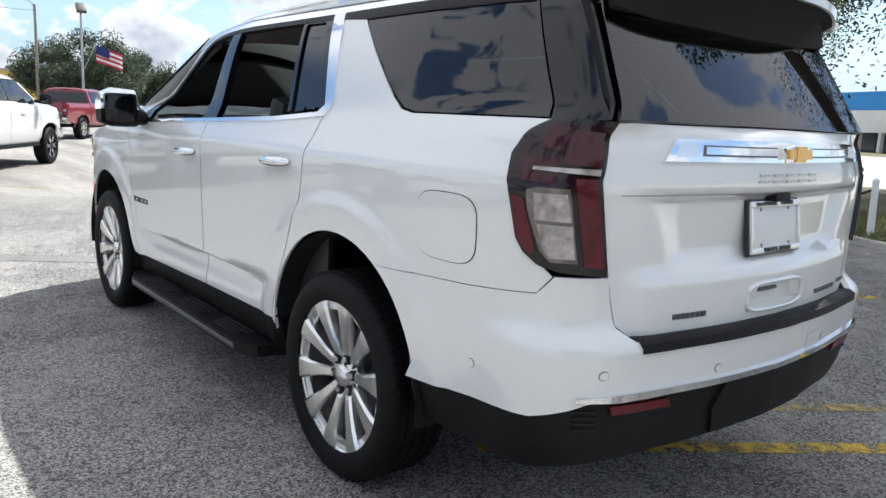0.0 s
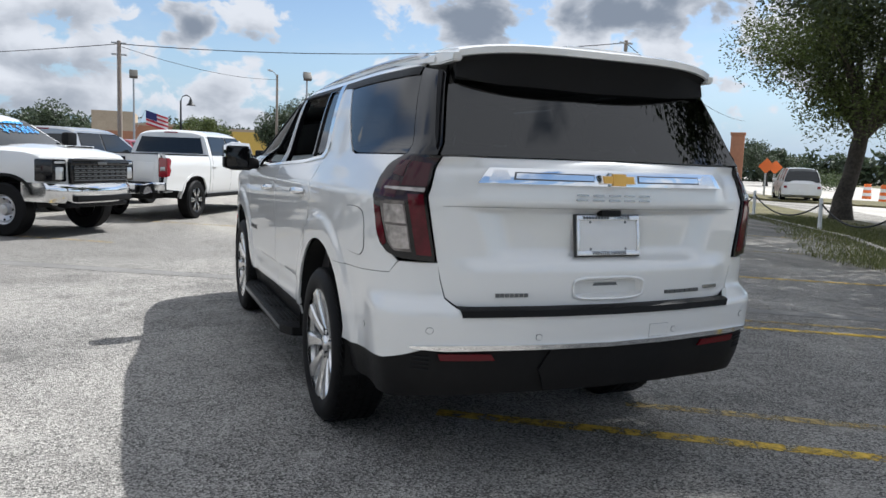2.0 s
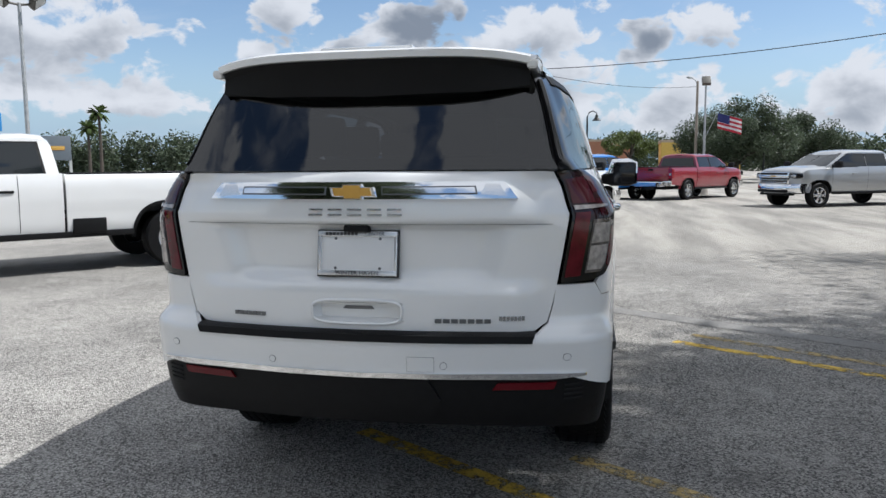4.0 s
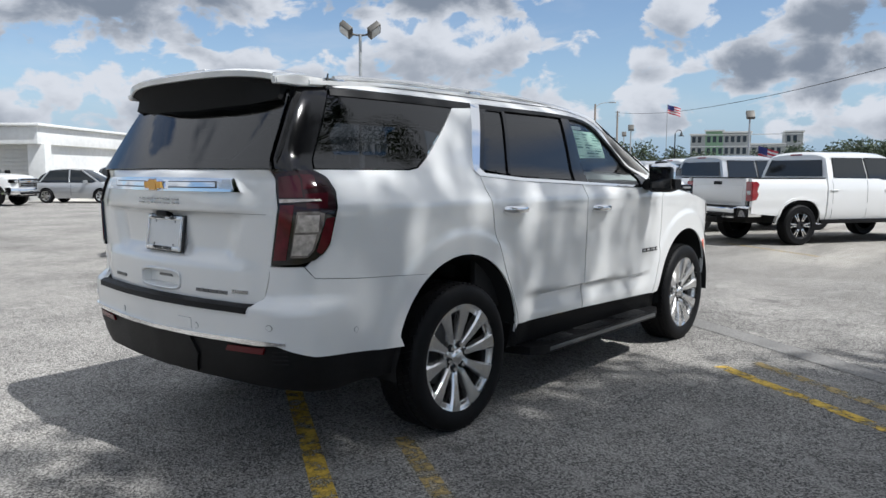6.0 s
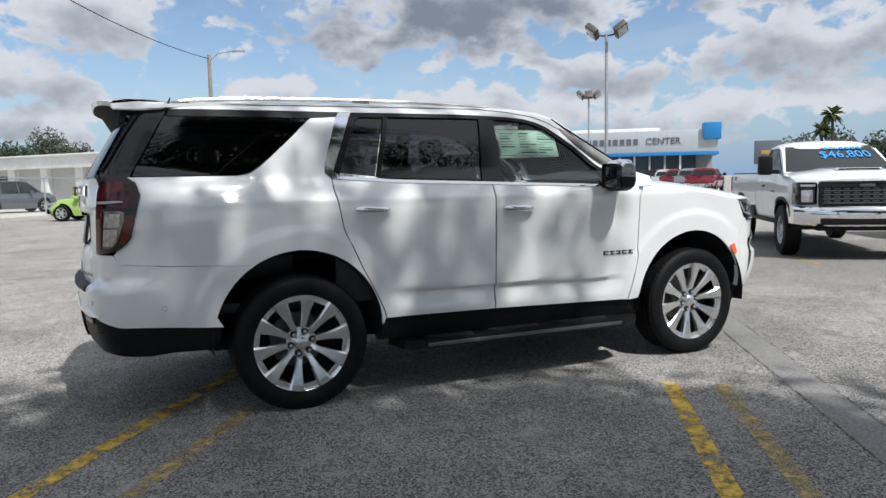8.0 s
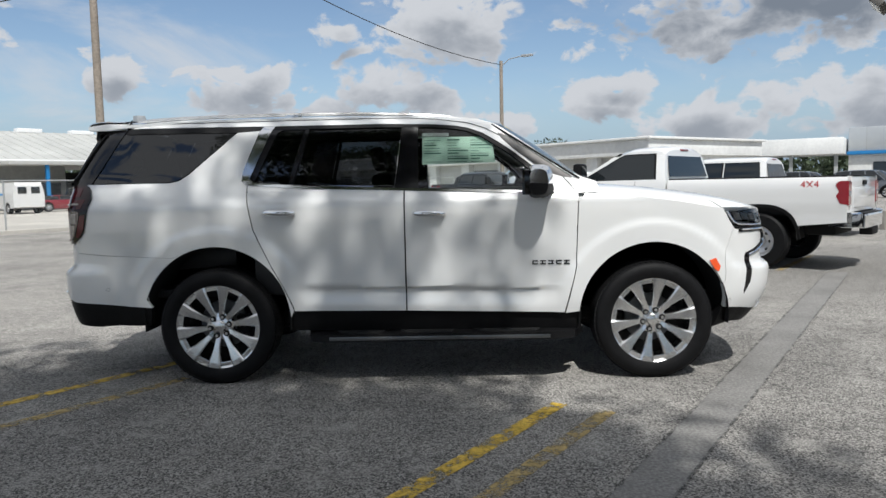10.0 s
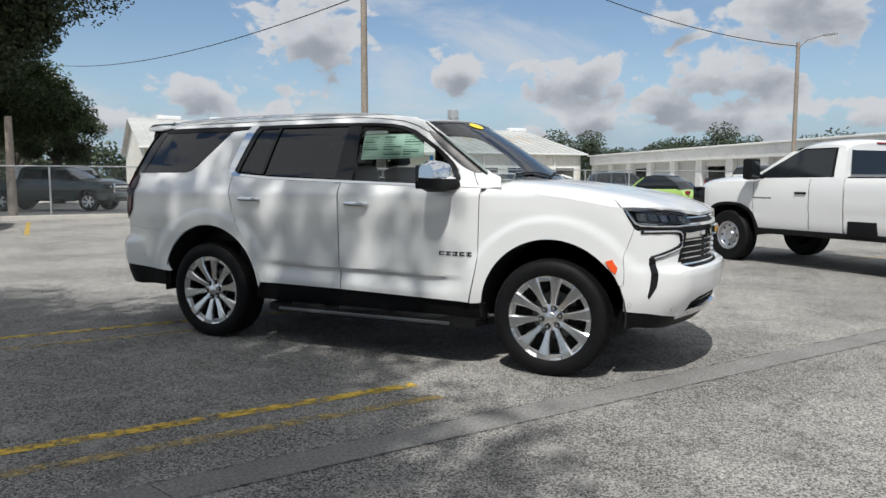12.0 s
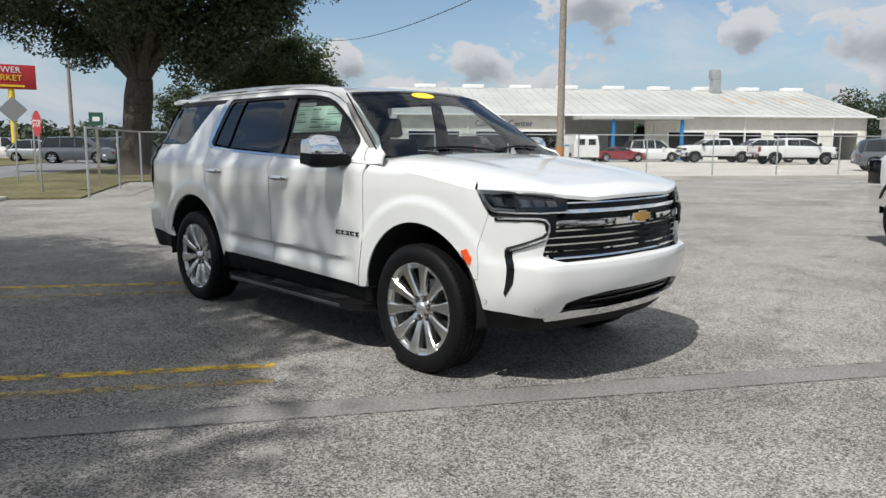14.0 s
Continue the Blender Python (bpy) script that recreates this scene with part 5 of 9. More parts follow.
    for nm, (a, b, c, d) in (("frame_bottom", (-0.16, 0.16, -0.086, -0.066)), ("frame_top", (-0.16, 0.16, 0.066, 0.086)), ("frame_side", (-0.16, -0.148, -0.066, 0.066)), ("frame_side", (0.148, 0.16, -0.066, 0.066))):
        part(nm, bm_box(a, b, c, d, 0.0, 0.012, 0.002), M_PLATECHROME, plate)
    for tx, ty, wd in ((0.0, -0.0765, "WINTER HAVEN"),):
        bm = text_mesh(wd, 0.024, 0.002)
        bmesh.ops.transform(bm, matrix=Matrix.Translation((tx, ty, 0.0135)), verts=bm.verts[:])
        part("frame_lettering", bm, M_FRAMEBLACK, plate, smooth=False)
    for k in range(9):
        part("frame_letter_bar", bm_box(-0.13 + k * 0.015, -0.119 + k * 0.015, 0.070, 0.082, 0.012, 0.0135), M_FRAMEBLACK, plate, smooth=False)
    bm = text_mesh("CENTER", 0.022, 0.002)
    bmesh.ops.transform(bm, matrix=Matrix.Translation((0.07, 0.0762, 0.0135)), verts=bm.verts[:])
    part("frame_lettering", bm, M_FRAMEBLACK, plate, smooth=False)
    for bx in (-0.09, 0.09):
        for by in (-0.058, 0.058):
            bm = bmesh.new()
            rod(bm, (bx, by, 0), (bx, by, 0.006), 0.007, 0.006, 8)
            part("plate_screw", bm, M_RIMDARK, plate)
    part("camera_pod", bm_box(-1.195, -1.14, -0.05, 0.05, 1.20, 1.226, 0.006), M_BLACK, gate)
    bm = bmesh.new()
    rod(bm, (-0.70, -0.692, 1.825), (-0.667, -0.668, 1.90), 0.0055, 0.004, 8)
    part("aerial_stub", bm, M_BLACK, car, "short black aerial stub")
    # spoiler
    bm = bmesh.new()
    rows = []
    for i in range(25):
        y = -0.655 + 1.31 * i / 24
        e = abs(y) / 0.655
        tip = -1.10 + 0.11 * e ** 3
        dz = -0.028 * e ** 5
        rows.append([bm.verts.new(p) for p in ((-0.72, y * 1.04, 1.913 + dz), (-0.90, y * 1.03, 1.916 + dz), (tip + 0.02, y, 1.908 + dz), (tip, y, 1.898 + dz), (tip + 0.004, y, 1.872 + dz), (tip + 0.03, y, 1.866 + dz))])
    for A, B in zip(rows, rows[1:]):
        for k in range(5):
            bm.faces.new((A[k], A[k + 1], B[k + 1], B[k]))
    bmesh.ops.recalc_face_normals(bm, faces=bm.faces[:])
    sp = part("spoiler", bm, M_WHITE, gate)
    bm = bmesh.new()
    box(bm, -1.05, -0.86, -0.20, 0.18, 1.895, 1.924, 0.010)
    part("spoiler_hump", bm, M_WHITE, sp)
    bm = bmesh.new()
    rows = []
    for i in range(25):
        y = -0.65 + 1.30 * i / 24
        e = abs(y) / 0.65
        tip = -1.10 + 0.11 * e ** 3
        dz = -0.028 * e ** 5
        rows.append([bm.verts.new(p) for p in ((tip + 0.012, y, 1.868 + dz), (tip + 0.05, y, 1.85 + dz), (-0.985 + 0.03 * e, y, 1.725 + 0.04 * e * e), (-0.90, y * 0.98, 1.74), (-0.80, y * 0.98, 1.83))])
    for A, B in zip(rows, rows[1:]):
        for k in range(4):
            bm.faces.new((A[k], A[k + 1], B[k + 1], B[k]))
    bm.faces.new(rows[0]), bm.faces.new(rows[-1][::-1])
    bmesh.ops.recalc_face_normals(bm, faces=bm.faces[:])
    part("spoiler_underside", bm, M_CAVITY, sp, "black underside")
    for sg in (1, -1):  # white flanks of the spoiler
        bm = bmesh.new()
        prism(bm, [(-0.995, 1.858), (-0.988, 1.826), (-0.84, 1.824), (-0.70, 1.834), (-0.70, 1.872), (-0.85, 1.876)], min(sg * 0.64, sg * 0.682), max(sg * 0.64, sg * 0.682), "xz")
        bmesh.ops.recalc_face_normals(bm, faces=bm.faces[:])
        bmesh.ops.bevel(bm, geom=bm.edges[:], offset=0.006, segments=2, affect="EDGES")
        part("spoiler_flank", bm, M_WHITE, sp)
    # --- window stickers (right front)
    st = new("window_sticker")
    st.parent = car
    part("sticker_sheet", skin([(1.47, 1.535), (1.99, 1.545), (1.97, 1.735), (1.47, 1.735)], lambda u, z, i=0.0: hull(u, z, i + 0.022), depth=0.001), M_PAPER, st, "pale green price sheet")
    part("sticker_tab", skin([(1.47, 1.74), (1.66, 1.74), (1.66, 1.765), (1.47, 1.765)], lambda u, z, i=0.0: hull(u, z, i + 0.021), depth=0.001), M_PAPERWHITE, st)
    rnd = random.Random(5)
    for col in range(3):
        for row in range(9):
            u0 = 1.485 + col * 0.165
            z0 = 1.55 + row * 0.0195
            w = 0.15 * rnd.uniform(0.4, 1.0)
            h = 0.004 if rnd.random() < 0.8 else 0.010
            if rnd.random() < 0.88:
                part("print_line", skin([(u0, z0), (u0 + w, z0), (u0 + w, z0 + h), (u0, z0 + h)], lambda u, z, i=0.0: hull(u, z, i + 0.0195), du=0.2, dv=0.1, depth=0.0), M_INK, st)
    # --- interior
    inside = new("cabin")
    inside.parent = car
    part("cabin_floor", bm_box(-0.95, 2.3, -0.80, 0.80, 0.60, 0.66, 0.01), M_SEAT, inside)
    part("dashboard", bm_box(2.0, 2.50, -0.80, 0.80, 1.02, 1.27, 0.06), M_SEAT, inside)
    for s in (1, -1):
        part("door_card", bm_box(0.25, 2.35, min(s * 0.84, s * 0.88), max(s * 0.84, s * 0.88), 0.62, 1.36, 0.015), M_SEAT, inside)
    for x, y, wid in ((1.35, 0.42, 0.52), (1.35, -0.42, 0.52), (0.40, 0.42, 0.52), (0.40, -0.42, 0.52), (-0.40, 0.0, 1.25)):
        seat = new("seat")
        seat.parent = inside
        bm = bmesh.new()
        box(bm, x - 0.1, x + 0.45, y - wid / 2, y + wid / 2, 0.78, 0.96, 0.05)
        part("seat_cushion", bm, M_SEAT, seat)
        bm = bmesh.new()
        box(bm, -0.08, 0.08, -wid / 2, wid / 2, 0, 0.60, 0.05, pose(x - 0.06, y, 0.90, 0, -14, 0))
        part("seat_back", bm, M_SEAT, seat)
        for hy in ((y,) if wid < 1 else (y - 0.35, y + 0.35)):
            bm = bmesh.new()
            box(bm, -0.05, 0.05, -0.13, 0.13, 0.62, 0.80, 0.04, pose(x - 0.06, hy, 0.90, 0, -14, 0))
            part("head_rest", bm, M_SEAT, seat)
    bm = bmesh.new()
    ring = [(1.93 + 0.06 * math.sin(a), 0.42 + 0.19 * math.cos(a), 1.17 + 0.18 * math.sin(a)) for a in [2 * math.pi * i / 24 for i in range(24)]]
    tube(bm, ring, 0.016, 8, True)
    rod(bm, (1.93, 0.42, 1.17), (2.08, 0.42, 1.10), 0.05)
    for a in (0.2, 2.9, 4.7):
        rod(bm, (1.95, 0.42, 1.17), (1.93 + 0.06 * math.sin(a), 0.42 + 0.19 * math.cos(a), 1.17 + 0.18 * math.sin(a)), 0.014)
    part("steering_wheel", bm, M_BLACK, inside)
    part("headliner", skin([(-0.78, -0.66), (1.92, -0.62), (1.92, 0.62), (-0.78, 0.66)], lambda x, y, i=0.0: roof(x, y, i + 0.05), du=0.2, dv=0.2, depth=0.0), M_HEADLINER, inside)
    # --- underbody
    bm = bmesh.new()
    box(bm, -0.55, 3.5, -0.62, 0.62, 0.36, 0.46, 0.03)
    box(bm, -0.50, 3.5, -0.50, -0.40, 0.31, 0.42, 0.02)
    box(bm, -0.50, 3.5, 0.40, 0.50, 0.31, 0.42, 0.02)
    rod(bm, (0, -0.75, 0.40), (0, 0.75, 0.40), 0.05)
    box(bm, 0.55, 2.5, -0.88, 0.88, 0.40, 0.60, 0.02)
    box(bm, -0.95, -0.55, -0.82, 0.82, 0.50, 0.62, 0.02)
    box(bm, -0.52, 0.52, -0.55, 0.55, 0.44, 0.9, 0.02)
    box(bm, 2.55, 3.6, -0.55, 0.55, 0.44, 1.0, 0.02)
    part("underbody", bm, M_CAVITY, car)
    return car


BONNET = smooth_table([(2.40, 1.375), (2.60, 1.380), (2.80, 1.374), (3.10, 1.346), (3.40, 1.305), (3.65, 1.265), (3.82, 1.222), (3.92, 1.185), (3.98, 1.150)], 6)
ROOF = smooth_table([(-0.95, 1.895), (-0.80, 1.905), (-0.4, 1.925), (0.2, 1.938), (0.8, 1.935), (1.2, 1.925), (1.5, 1.912), (1.8, 1.888), (2.08, 1.856)], 6)
suv = make_suv()


# ---------------------------------------------------------------- ground, verge, markings
def along(x, y, a, b=0.0):
    """A point a metres along the stalls' grid and b across it from (x, y)."""
    c, s = math.cos(radians(GRID)), math.sin(radians(GRID))
    return (x + a * c - b * s, y + a * s + b * c)


M_GRASS = mat("dry_lawn", (0.125, 0.112, 0.05), 0.95, noise_scale=7, vary=0.5, bump=0.6, bump_scale=60, stain=0.4, stain_scale=0.5)
M_CONCRETE = mat("pale_concrete", (0.46, 0.435, 0.39), 0.85, noise_scale=9, vary=0.12, bump=0.2, bump_scale=120, stain=0.2, stain_scale=0.35)
M_ROAD = mat("grey_road", (0.17, 0.17, 0.175), 0.85, noise_scale=25, vary=0.2, bump=0.3, bump_scale=90, stain=0.15, stain_scale=0.3)
M_PATCH = mat("dark_tarmac_patch", (0.19, 0.184, 0.174), 0.85, noise_scale=60, vary=0.45, bump=0.4, bump_scale=120, stain=0.2, stain_scale=2)


def worn_paint(name, color, lo, hi):
    """Road paint worn through to the tarmac: the missing flakes are see-through."""
    m = mat(name, color, 0.75, noise_scale=30, vary=0.25, bump=0.3, bump_scale=120)
    nt = m.node_tree
    N, L = nt.nodes.new, nt.links.new
    p = nt.nodes["Principled BSDF"]
    tc, n, r = N("ShaderNodeTexCoord"), N("ShaderNodeTexNoise"), N("ShaderNodeMapRange")
    n.inputs["Scale"].default_value, n.inputs["Detail"].default_value, n.inputs["Roughness"].default_value = 9, 9, 0.75
    L(tc.outputs["Object"], n.inputs[0]), L(n.outputs[0], r.inputs[0])
    r.inputs[1].default_value, r.inputs[2].default_value = lo, hi
    L(r.outputs[0], p.inputs["Alpha"])
    return m


M_LINE = worn_paint("worn_yellow_paint", (0.60, 0.40, 0.05), 0.40, 0.56)
M_TAR = worn_paint("tarred_joint", (0.05, 0.05, 0.05), 0.46, 0.70)
M_LINEOLD = worn_paint("faded_ochre_paint", (0.42, 0.31, 0.12), 0.40, 0.60)
bm = bmesh.new()
bmesh.ops.create_grid(bm, x_segments=2, y_segments=2, size=900)
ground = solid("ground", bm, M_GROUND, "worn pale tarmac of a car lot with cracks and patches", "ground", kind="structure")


def sheet(name, pts, z, material, label, category, kind="structure", thick=0.0):
    bm = bmesh.new()
    if thick:
        prism(bm, pts, z - thick, z, "xy")
    else:
        bm.faces.new([bm.verts.new((x, y, z)) for x, y in pts])
        bmesh.ops.recalc_face_normals(bm, faces=bm.faces[:])
        if bm.faces[:][0].normal.z < 0:
            bmesh.ops.reverse_faces(bm, faces=bm.faces[:])
    return solid(name, bm, material, label, category, kind=kind, smooth=False)


def stripe(x0, y0, x1, y1, w, material, label):
    d = Vector((x1 - x0, y1 - y0)).normalized()
    n = Vector((-d.y, d.x)) * w / 2
    return sheet("parking_line", [(x0 + n.x, y0 + n.y), (x0 - n.x, y0 - n.y), (x1 - n.x, y1 - n.y), (x1 + n.x, y1 + n.y)], 0.004, material, label, "road marking")


stripe(2.33, -1.58, 0.2, -4.85, 0.105, M_LINE, "worn yellow parking line on tarmac")
stripe(2.60, -1.75, 0.55, -4.95, 0.10, M_LINEOLD, "old faded ochre parking line")
stripe(-0.12, 0.33, -2.6, -3.35, 0.105, M_LINE, "worn yellow parking line on tarmac")
stripe(-0.30, -0.82, -2.2, -3.65, 0.10, M_LINEOLD, "old faded ochre parking line")
for i, (a, b) in enumerate(((4.5, -4.7), (7.2, -7.2), (9.9, -9.6), (13.0, -12.0))):
    stripe(a, b, a - 2.2, b - 3.3, 0.10, M_LINEOLD if i % 2 else M_LINE, "faded parking line on shaded tarmac")
for x, y in ((6.5, 5.0), (8.5, 2.2), (11.0, -0.2), (5.2, 8.2)):
    q = along(x, y, 0, 2.6)
    stripe(x, y, q[0], q[1], 0.10, M_LINEOLD, "faded parking line between parked trucks")
stripe(-17.6, 9.8, -12.4, 6.05, 0.12, M_LINE, "yellow parking line by the fence")
# the long patched seam
sheet("seam_patch", [(2.0, -3.55), (2.25, -3.62), (7.35, 4.62), (7.1, 4.75)], 0.003, M_PATCH, "dark patched seam across the tarmac", "pavement")
sheet("seam_patch", [(-2.9, -10.6), (-2.75, -10.75), (2.25, -3.625), (2.0, -3.555)], 0.003, M_PATCH, "dark patched seam across the tarmac", "pavement")
for a, b in (((2.0, -3.55), (7.1, 4.75)), ((2.25, -3.62), (7.35, 4.62)), ((-2.9, -10.6), (2.0, -3.56)), ((-2.75, -10.75), (2.25, -3.63))):
    stripe(a[0], a[1], b[0], b[1], 0.022, M_TAR, "tarred joint in the tarmac")
# verge on the street side: kerb, lawn, drive, road
KERB = [(-62, 40), (-40, 24), (-21.2, 8.9), (-20.9, 6.4), (-13.7, 2.45), (-14.6, 0.9), (-6, -4.2), (1.2, -8.0), (3.0, -8.8), (7.9, -12.9), (13.7, -16.2), (20.6, -20.6), (34, -31), (70, -58)]
back = [(72, -64), (36, -37), (24, -26), (8.4, -16.6), (6.5, -20.5), (-2, -14.5), (-8.5, -9), (-18, -3.2), (-26, 3.4), (-39, 12.4), (-66, 31)]
sheet("verge", KERB + back, 0.05, M_GRASS, "dry patchy lawn beside the lot", "grass", thick=0.05)
for a, b in zip(KERB[5:-2], KERB[6:-1]):
    d = Vector((b[0] - a[0], b[1] - a[1])).normalized()
    n = Vector((-d.y, d.x)) * 0.075
    sheet("kerb", [(a[0] + n.x, a[1] + n.y), (a[0] - n.x, a[1] - n.y), (b[0] - n.x, b[1] - n.y), (b[0] + n.x, b[1] + n.y)], 0.09, M_CONCRETE, "low worn concrete kerb", "kerb", thick=0.09)
sheet("road", [(72, -66), (36, -39), (8.5, -18.5), (-8, -11), (-17, -5.5), (-26, -1.5), (-40, -1), (-44, -14), (-38, -16), (-6, -36), (30, -66), (70, -100)], 0.006, M_CONCRETE, "pale concrete street and drive", "road")
sheet("street_island", [(14, -33), (26, -29), (34, -34), (20, -39)], 0.10, M_GRASS, "grass island in the drive", "grass", thick=0.1)
sheet("far_lawn", [(26, -62), (80, -100), (160, -170), (40, -170), (-20, -80)], 0.02, M_GRASS, "far lawn beyond the street", "grass")
sheet("side_road", [(-20, -1.6), (-26, 3.5), (-39, 12.5), (-66, 31), (-72, 25), (-44, 8.2), (-32, -0.5), (-26, -5)], 0.016, M_ROAD, "narrow grey side road", "road")
sheet("side_lawn", [(-32, -0.6), (-44, 8.1), (-72, 24.8), (-90, 20), (-54, 4), (-40, -1)], 0.05, M_GRASS, "lawn beyond the side road", "grass", thick=0.05)
sheet("market_lot", [(-54, 4), (-90, 20), (-130, 30), (-120, -20), (-60, -6)], 0.012, M_CONCRETE, "pale parking lot of a market", "pavement")


# ---------------------------------------------------------------- trees
def leaf_mat(name, color):
    m = mat(name, color, 0.55, by_object=0.0)
    nt = m.node_tree
    N, L = nt.nodes.new, nt.links.new
    p = nt.nodes["Principled BSDF"]
    g, r, sc = N("ShaderNodeNewGeometry"), N("ShaderNodeMapRange"), N("ShaderNodeVectorMath")
    L(g.outputs["Random Per Island"], r.inputs[0])
    r.inputs[3].default_value, r.inputs[4].default_value = 0.55, 1.5
    sc.operation = "SCALE"
    sc.inputs[0].default_value = color
    L(r.outputs[0], sc.inputs["Scale"]), L(sc.outputs[0], p.inputs["Base Color"])
    out = nt.nodes["Material Output"]
    tl, mx = N("ShaderNodeBsdfTranslucent"), N("ShaderNodeMixShader")
    L(sc.outputs[0], tl.inputs[0])
    mx.inputs[0].default_value = 0.28
    L(p.outputs[0], mx.inputs[1]), L(tl.outputs[0], mx.inputs[2]), L(mx.outputs[0], out.inputs[0])
    return m


M_BARK = mat("grey_bark", (0.062, 0.052, 0.042), 0.95, noise_scale=12, vary=0.45, bump=1.0, bump_scale=18, stain=0.3, stain_scale=1.5)
M_LEAFOAK = leaf_mat("oak_leaves", (0.048, 0.066, 0.028))
M_LEAFLIGHT = leaf_mat("yellow_green_leaves", (0.09, 0.118, 0.030))
M_LEAFMID = leaf_mat("green_leaves", (0.05, 0.075, 0.022))
# far leaves, their colour greyed to carry the haze of distance
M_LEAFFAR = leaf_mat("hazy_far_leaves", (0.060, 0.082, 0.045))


def leaves_into(verts, faces, centres, n, size, rnd, spread):
    """Scatters leaf quads round clump centres."""
    for _ in range(n):
        c, r = centres[rnd.randrange(len(centres))]
        d = Vector((rnd.gauss(0, 1), rnd.gauss(0, 1), rnd.gauss(0, 0.8)))
        d = d.normalized() * r * rnd.random() ** 0.6 * spread
        p = c + d
        t = Vector((rnd.uniform(-1, 1), rnd.uniform(-1, 1), rnd.uniform(-1, 0.4))).normalized()
        u = t.cross(Vector((rnd.uniform(-1, 1), rnd.uniform(-1, 1), rnd.uniform(-1, 1)))).normalized()
        L, W = size * rnd.uniform(0.7, 1.3), size * rnd.uniform(0.3, 0.55)
        k = len(verts)
        verts += [p - t * L / 2, p + u * W / 2, p + t * L / 2, p - u * W / 2]
        faces.append((k, k + 1, k + 2, k + 3))


def make_tree(label, x, y, height, crown_r, crown_z, trunk_r, seed, n, leaf, material, lean=(0, 0), flat=0.62, group="trees", stretch=(1, 1), clumps=26, hang=0.0, lobes=(), fork_z=None):
    rnd = random.Random(seed)
    t = thing("tree", label, "tree", x, y, 0, 0, group)
    bm = bmesh.new()
    fork = Vector((lean[0] * 0.3, lean[1] * 0.3, fork_z or max(1.4, crown_z - crown_r * flat * 0.75)))
    bend = Vector((0.25 * trunk_r, -0.2 * trunk_r, 0))
    pts = [Vector((0, 0, -0.15)), Vector((0, 0, 0.2)), Vector((0, 0, 0.7)) + bend * 0.4, fork * 0.5 + bend, fork * 0.8 + bend * 0.4, fork]
    tube(bm, pts, [trunk_r * 1.7, trunk_r * 1.3, trunk_r * 1.05, trunk_r * 0.88, trunk_r * 0.92, trunk_r * 0.8], 12)
    centres = []
    mid = Vector((lean[0], lean[1], crown_z))
    for k in range(clumps):
        a = 2.4 * k + rnd.uniform(-0.4, 0.4)
        rr = math.sqrt((k + 0.5) / clumps) * rnd.uniform(0.8, 1.1)
        h = rnd.uniform(-0.75, 1.0) * math.sqrt(max(0.05, 1 - min(1, rr) ** 2)) * flat
        c = mid + Vector((math.cos(a) * rr * crown_r * stretch[0], math.sin(a) * rr * crown_r * stretch[1], h * crown_r))
        centres.append((c, crown_r * rnd.uniform(0.20, 0.34)))
        if hang and rr > 0.5:
            centres.append((c - Vector((0, 0, crown_r * 0.25)), crown_r * hang))
    centres += [(Vector(q[:3]), q[3]) for q in lobes]
    for k, (c, r) in enumerate(centres):
        if k % 2 == 0:
            m1 = fork.lerp(c, 0.45) + Vector((rnd.uniform(-0.3, 0.3), rnd.uniform(-0.3, 0.3), 0.12 * crown_r))
            w = trunk_r * (rnd.uniform(0.5, 0.65) if k < 6 else rnd.uniform(0.22, 0.45))
            tube(bm, [fork - Vector((0, 0, 0.3)), fork.lerp(m1, 0.5) + Vector((0, 0, 0.1)), m1, c], [w, w * 0.8, w * 0.5, w * 0.15], 7)
    part("trunk", bm, M_BARK, t)
    verts, faces = [], []
    leaves_into(verts, faces, centres, n, leaf, rnd, 1.0)
    me = bpy.data.meshes.new("crown")
    me.from_pydata(verts, [], faces)
    me.materials.append(material)
    ob = new("crown", me)
    ob.parent = t
    return t


make_tree("old spreading oak with a dark thick trunk on the verge", 4.2, -18.6, 13, 7.6, 7.8, 0.55, 3, 130000, 0.135, M_LEAFOAK, (2.3, 1.6), 0.58, hang=0.16, clumps=48)
make_tree("young oak with yellow-green leaves beside the drive", 13.2, -19.0, 10, 4.3, 5.9, 0.27, 8, 70000, 0.125, M_LEAFLIGHT, (-0.5, -1.3), 0.95, clumps=52, lobes=((0.2, 0.4, 3.4, 1.3), (-1.2, -1.0, 3.6, 1.5), (-2.0, -2.6, 4.2, 1.6), (1.6, 1.0, 5.2, 1.3)))
make_tree("leafy oak overhanging the parked vehicle", -2.0, -11.0, 12, 5.3, 12.2, 0.40, 15, 50000, 0.25, M_LEAFOAK, (2.05, -1.1), 0.6, stretch=(0.90, 0.50), clumps=46, lobes=((4.6, 2.3, 12.2, 1.6), (2.7, 2.1, 12.3, 1.5)))
make_tree("live oak with a massive trunk behind the fence", -26.6, 9.0, 15, 7.8, 10.7, 0.66, 21, 250000, 0.21, M_LEAFOAK, (0.9, 0.9), 0.62, clumps=54, fork_z=4.2, lobes=((0.3, 0.3, 6.2, 1.9), (-2.6, -2.7, 6.8, 1.8), (-4.6, -4.8, 7.2, 1.8), (-6.0, -6.2, 7.4, 1.6), (-1.4, -1.4, 5.7, 1.3), (1.8, 1.9, 6.6, 1.9), (3.6, 3.3, 7.4, 1.8), (-3.6, -3.6, 8.6, 2.2), (0.0, 0.0, 8.4, 2.4), (5.0, 2.4, 8.2, 1.6), (3.0, -1.0, 7.2, 1.8), (4.8, 4.6, 9.2, 1.7), (4.0, 1.2, 4.9, 1.5), (4.4, 2.0, 5.4, 1.4), (5.0, 2.9, 6.3, 1.4), (5.5, 3.6, 7.0, 1.3)))
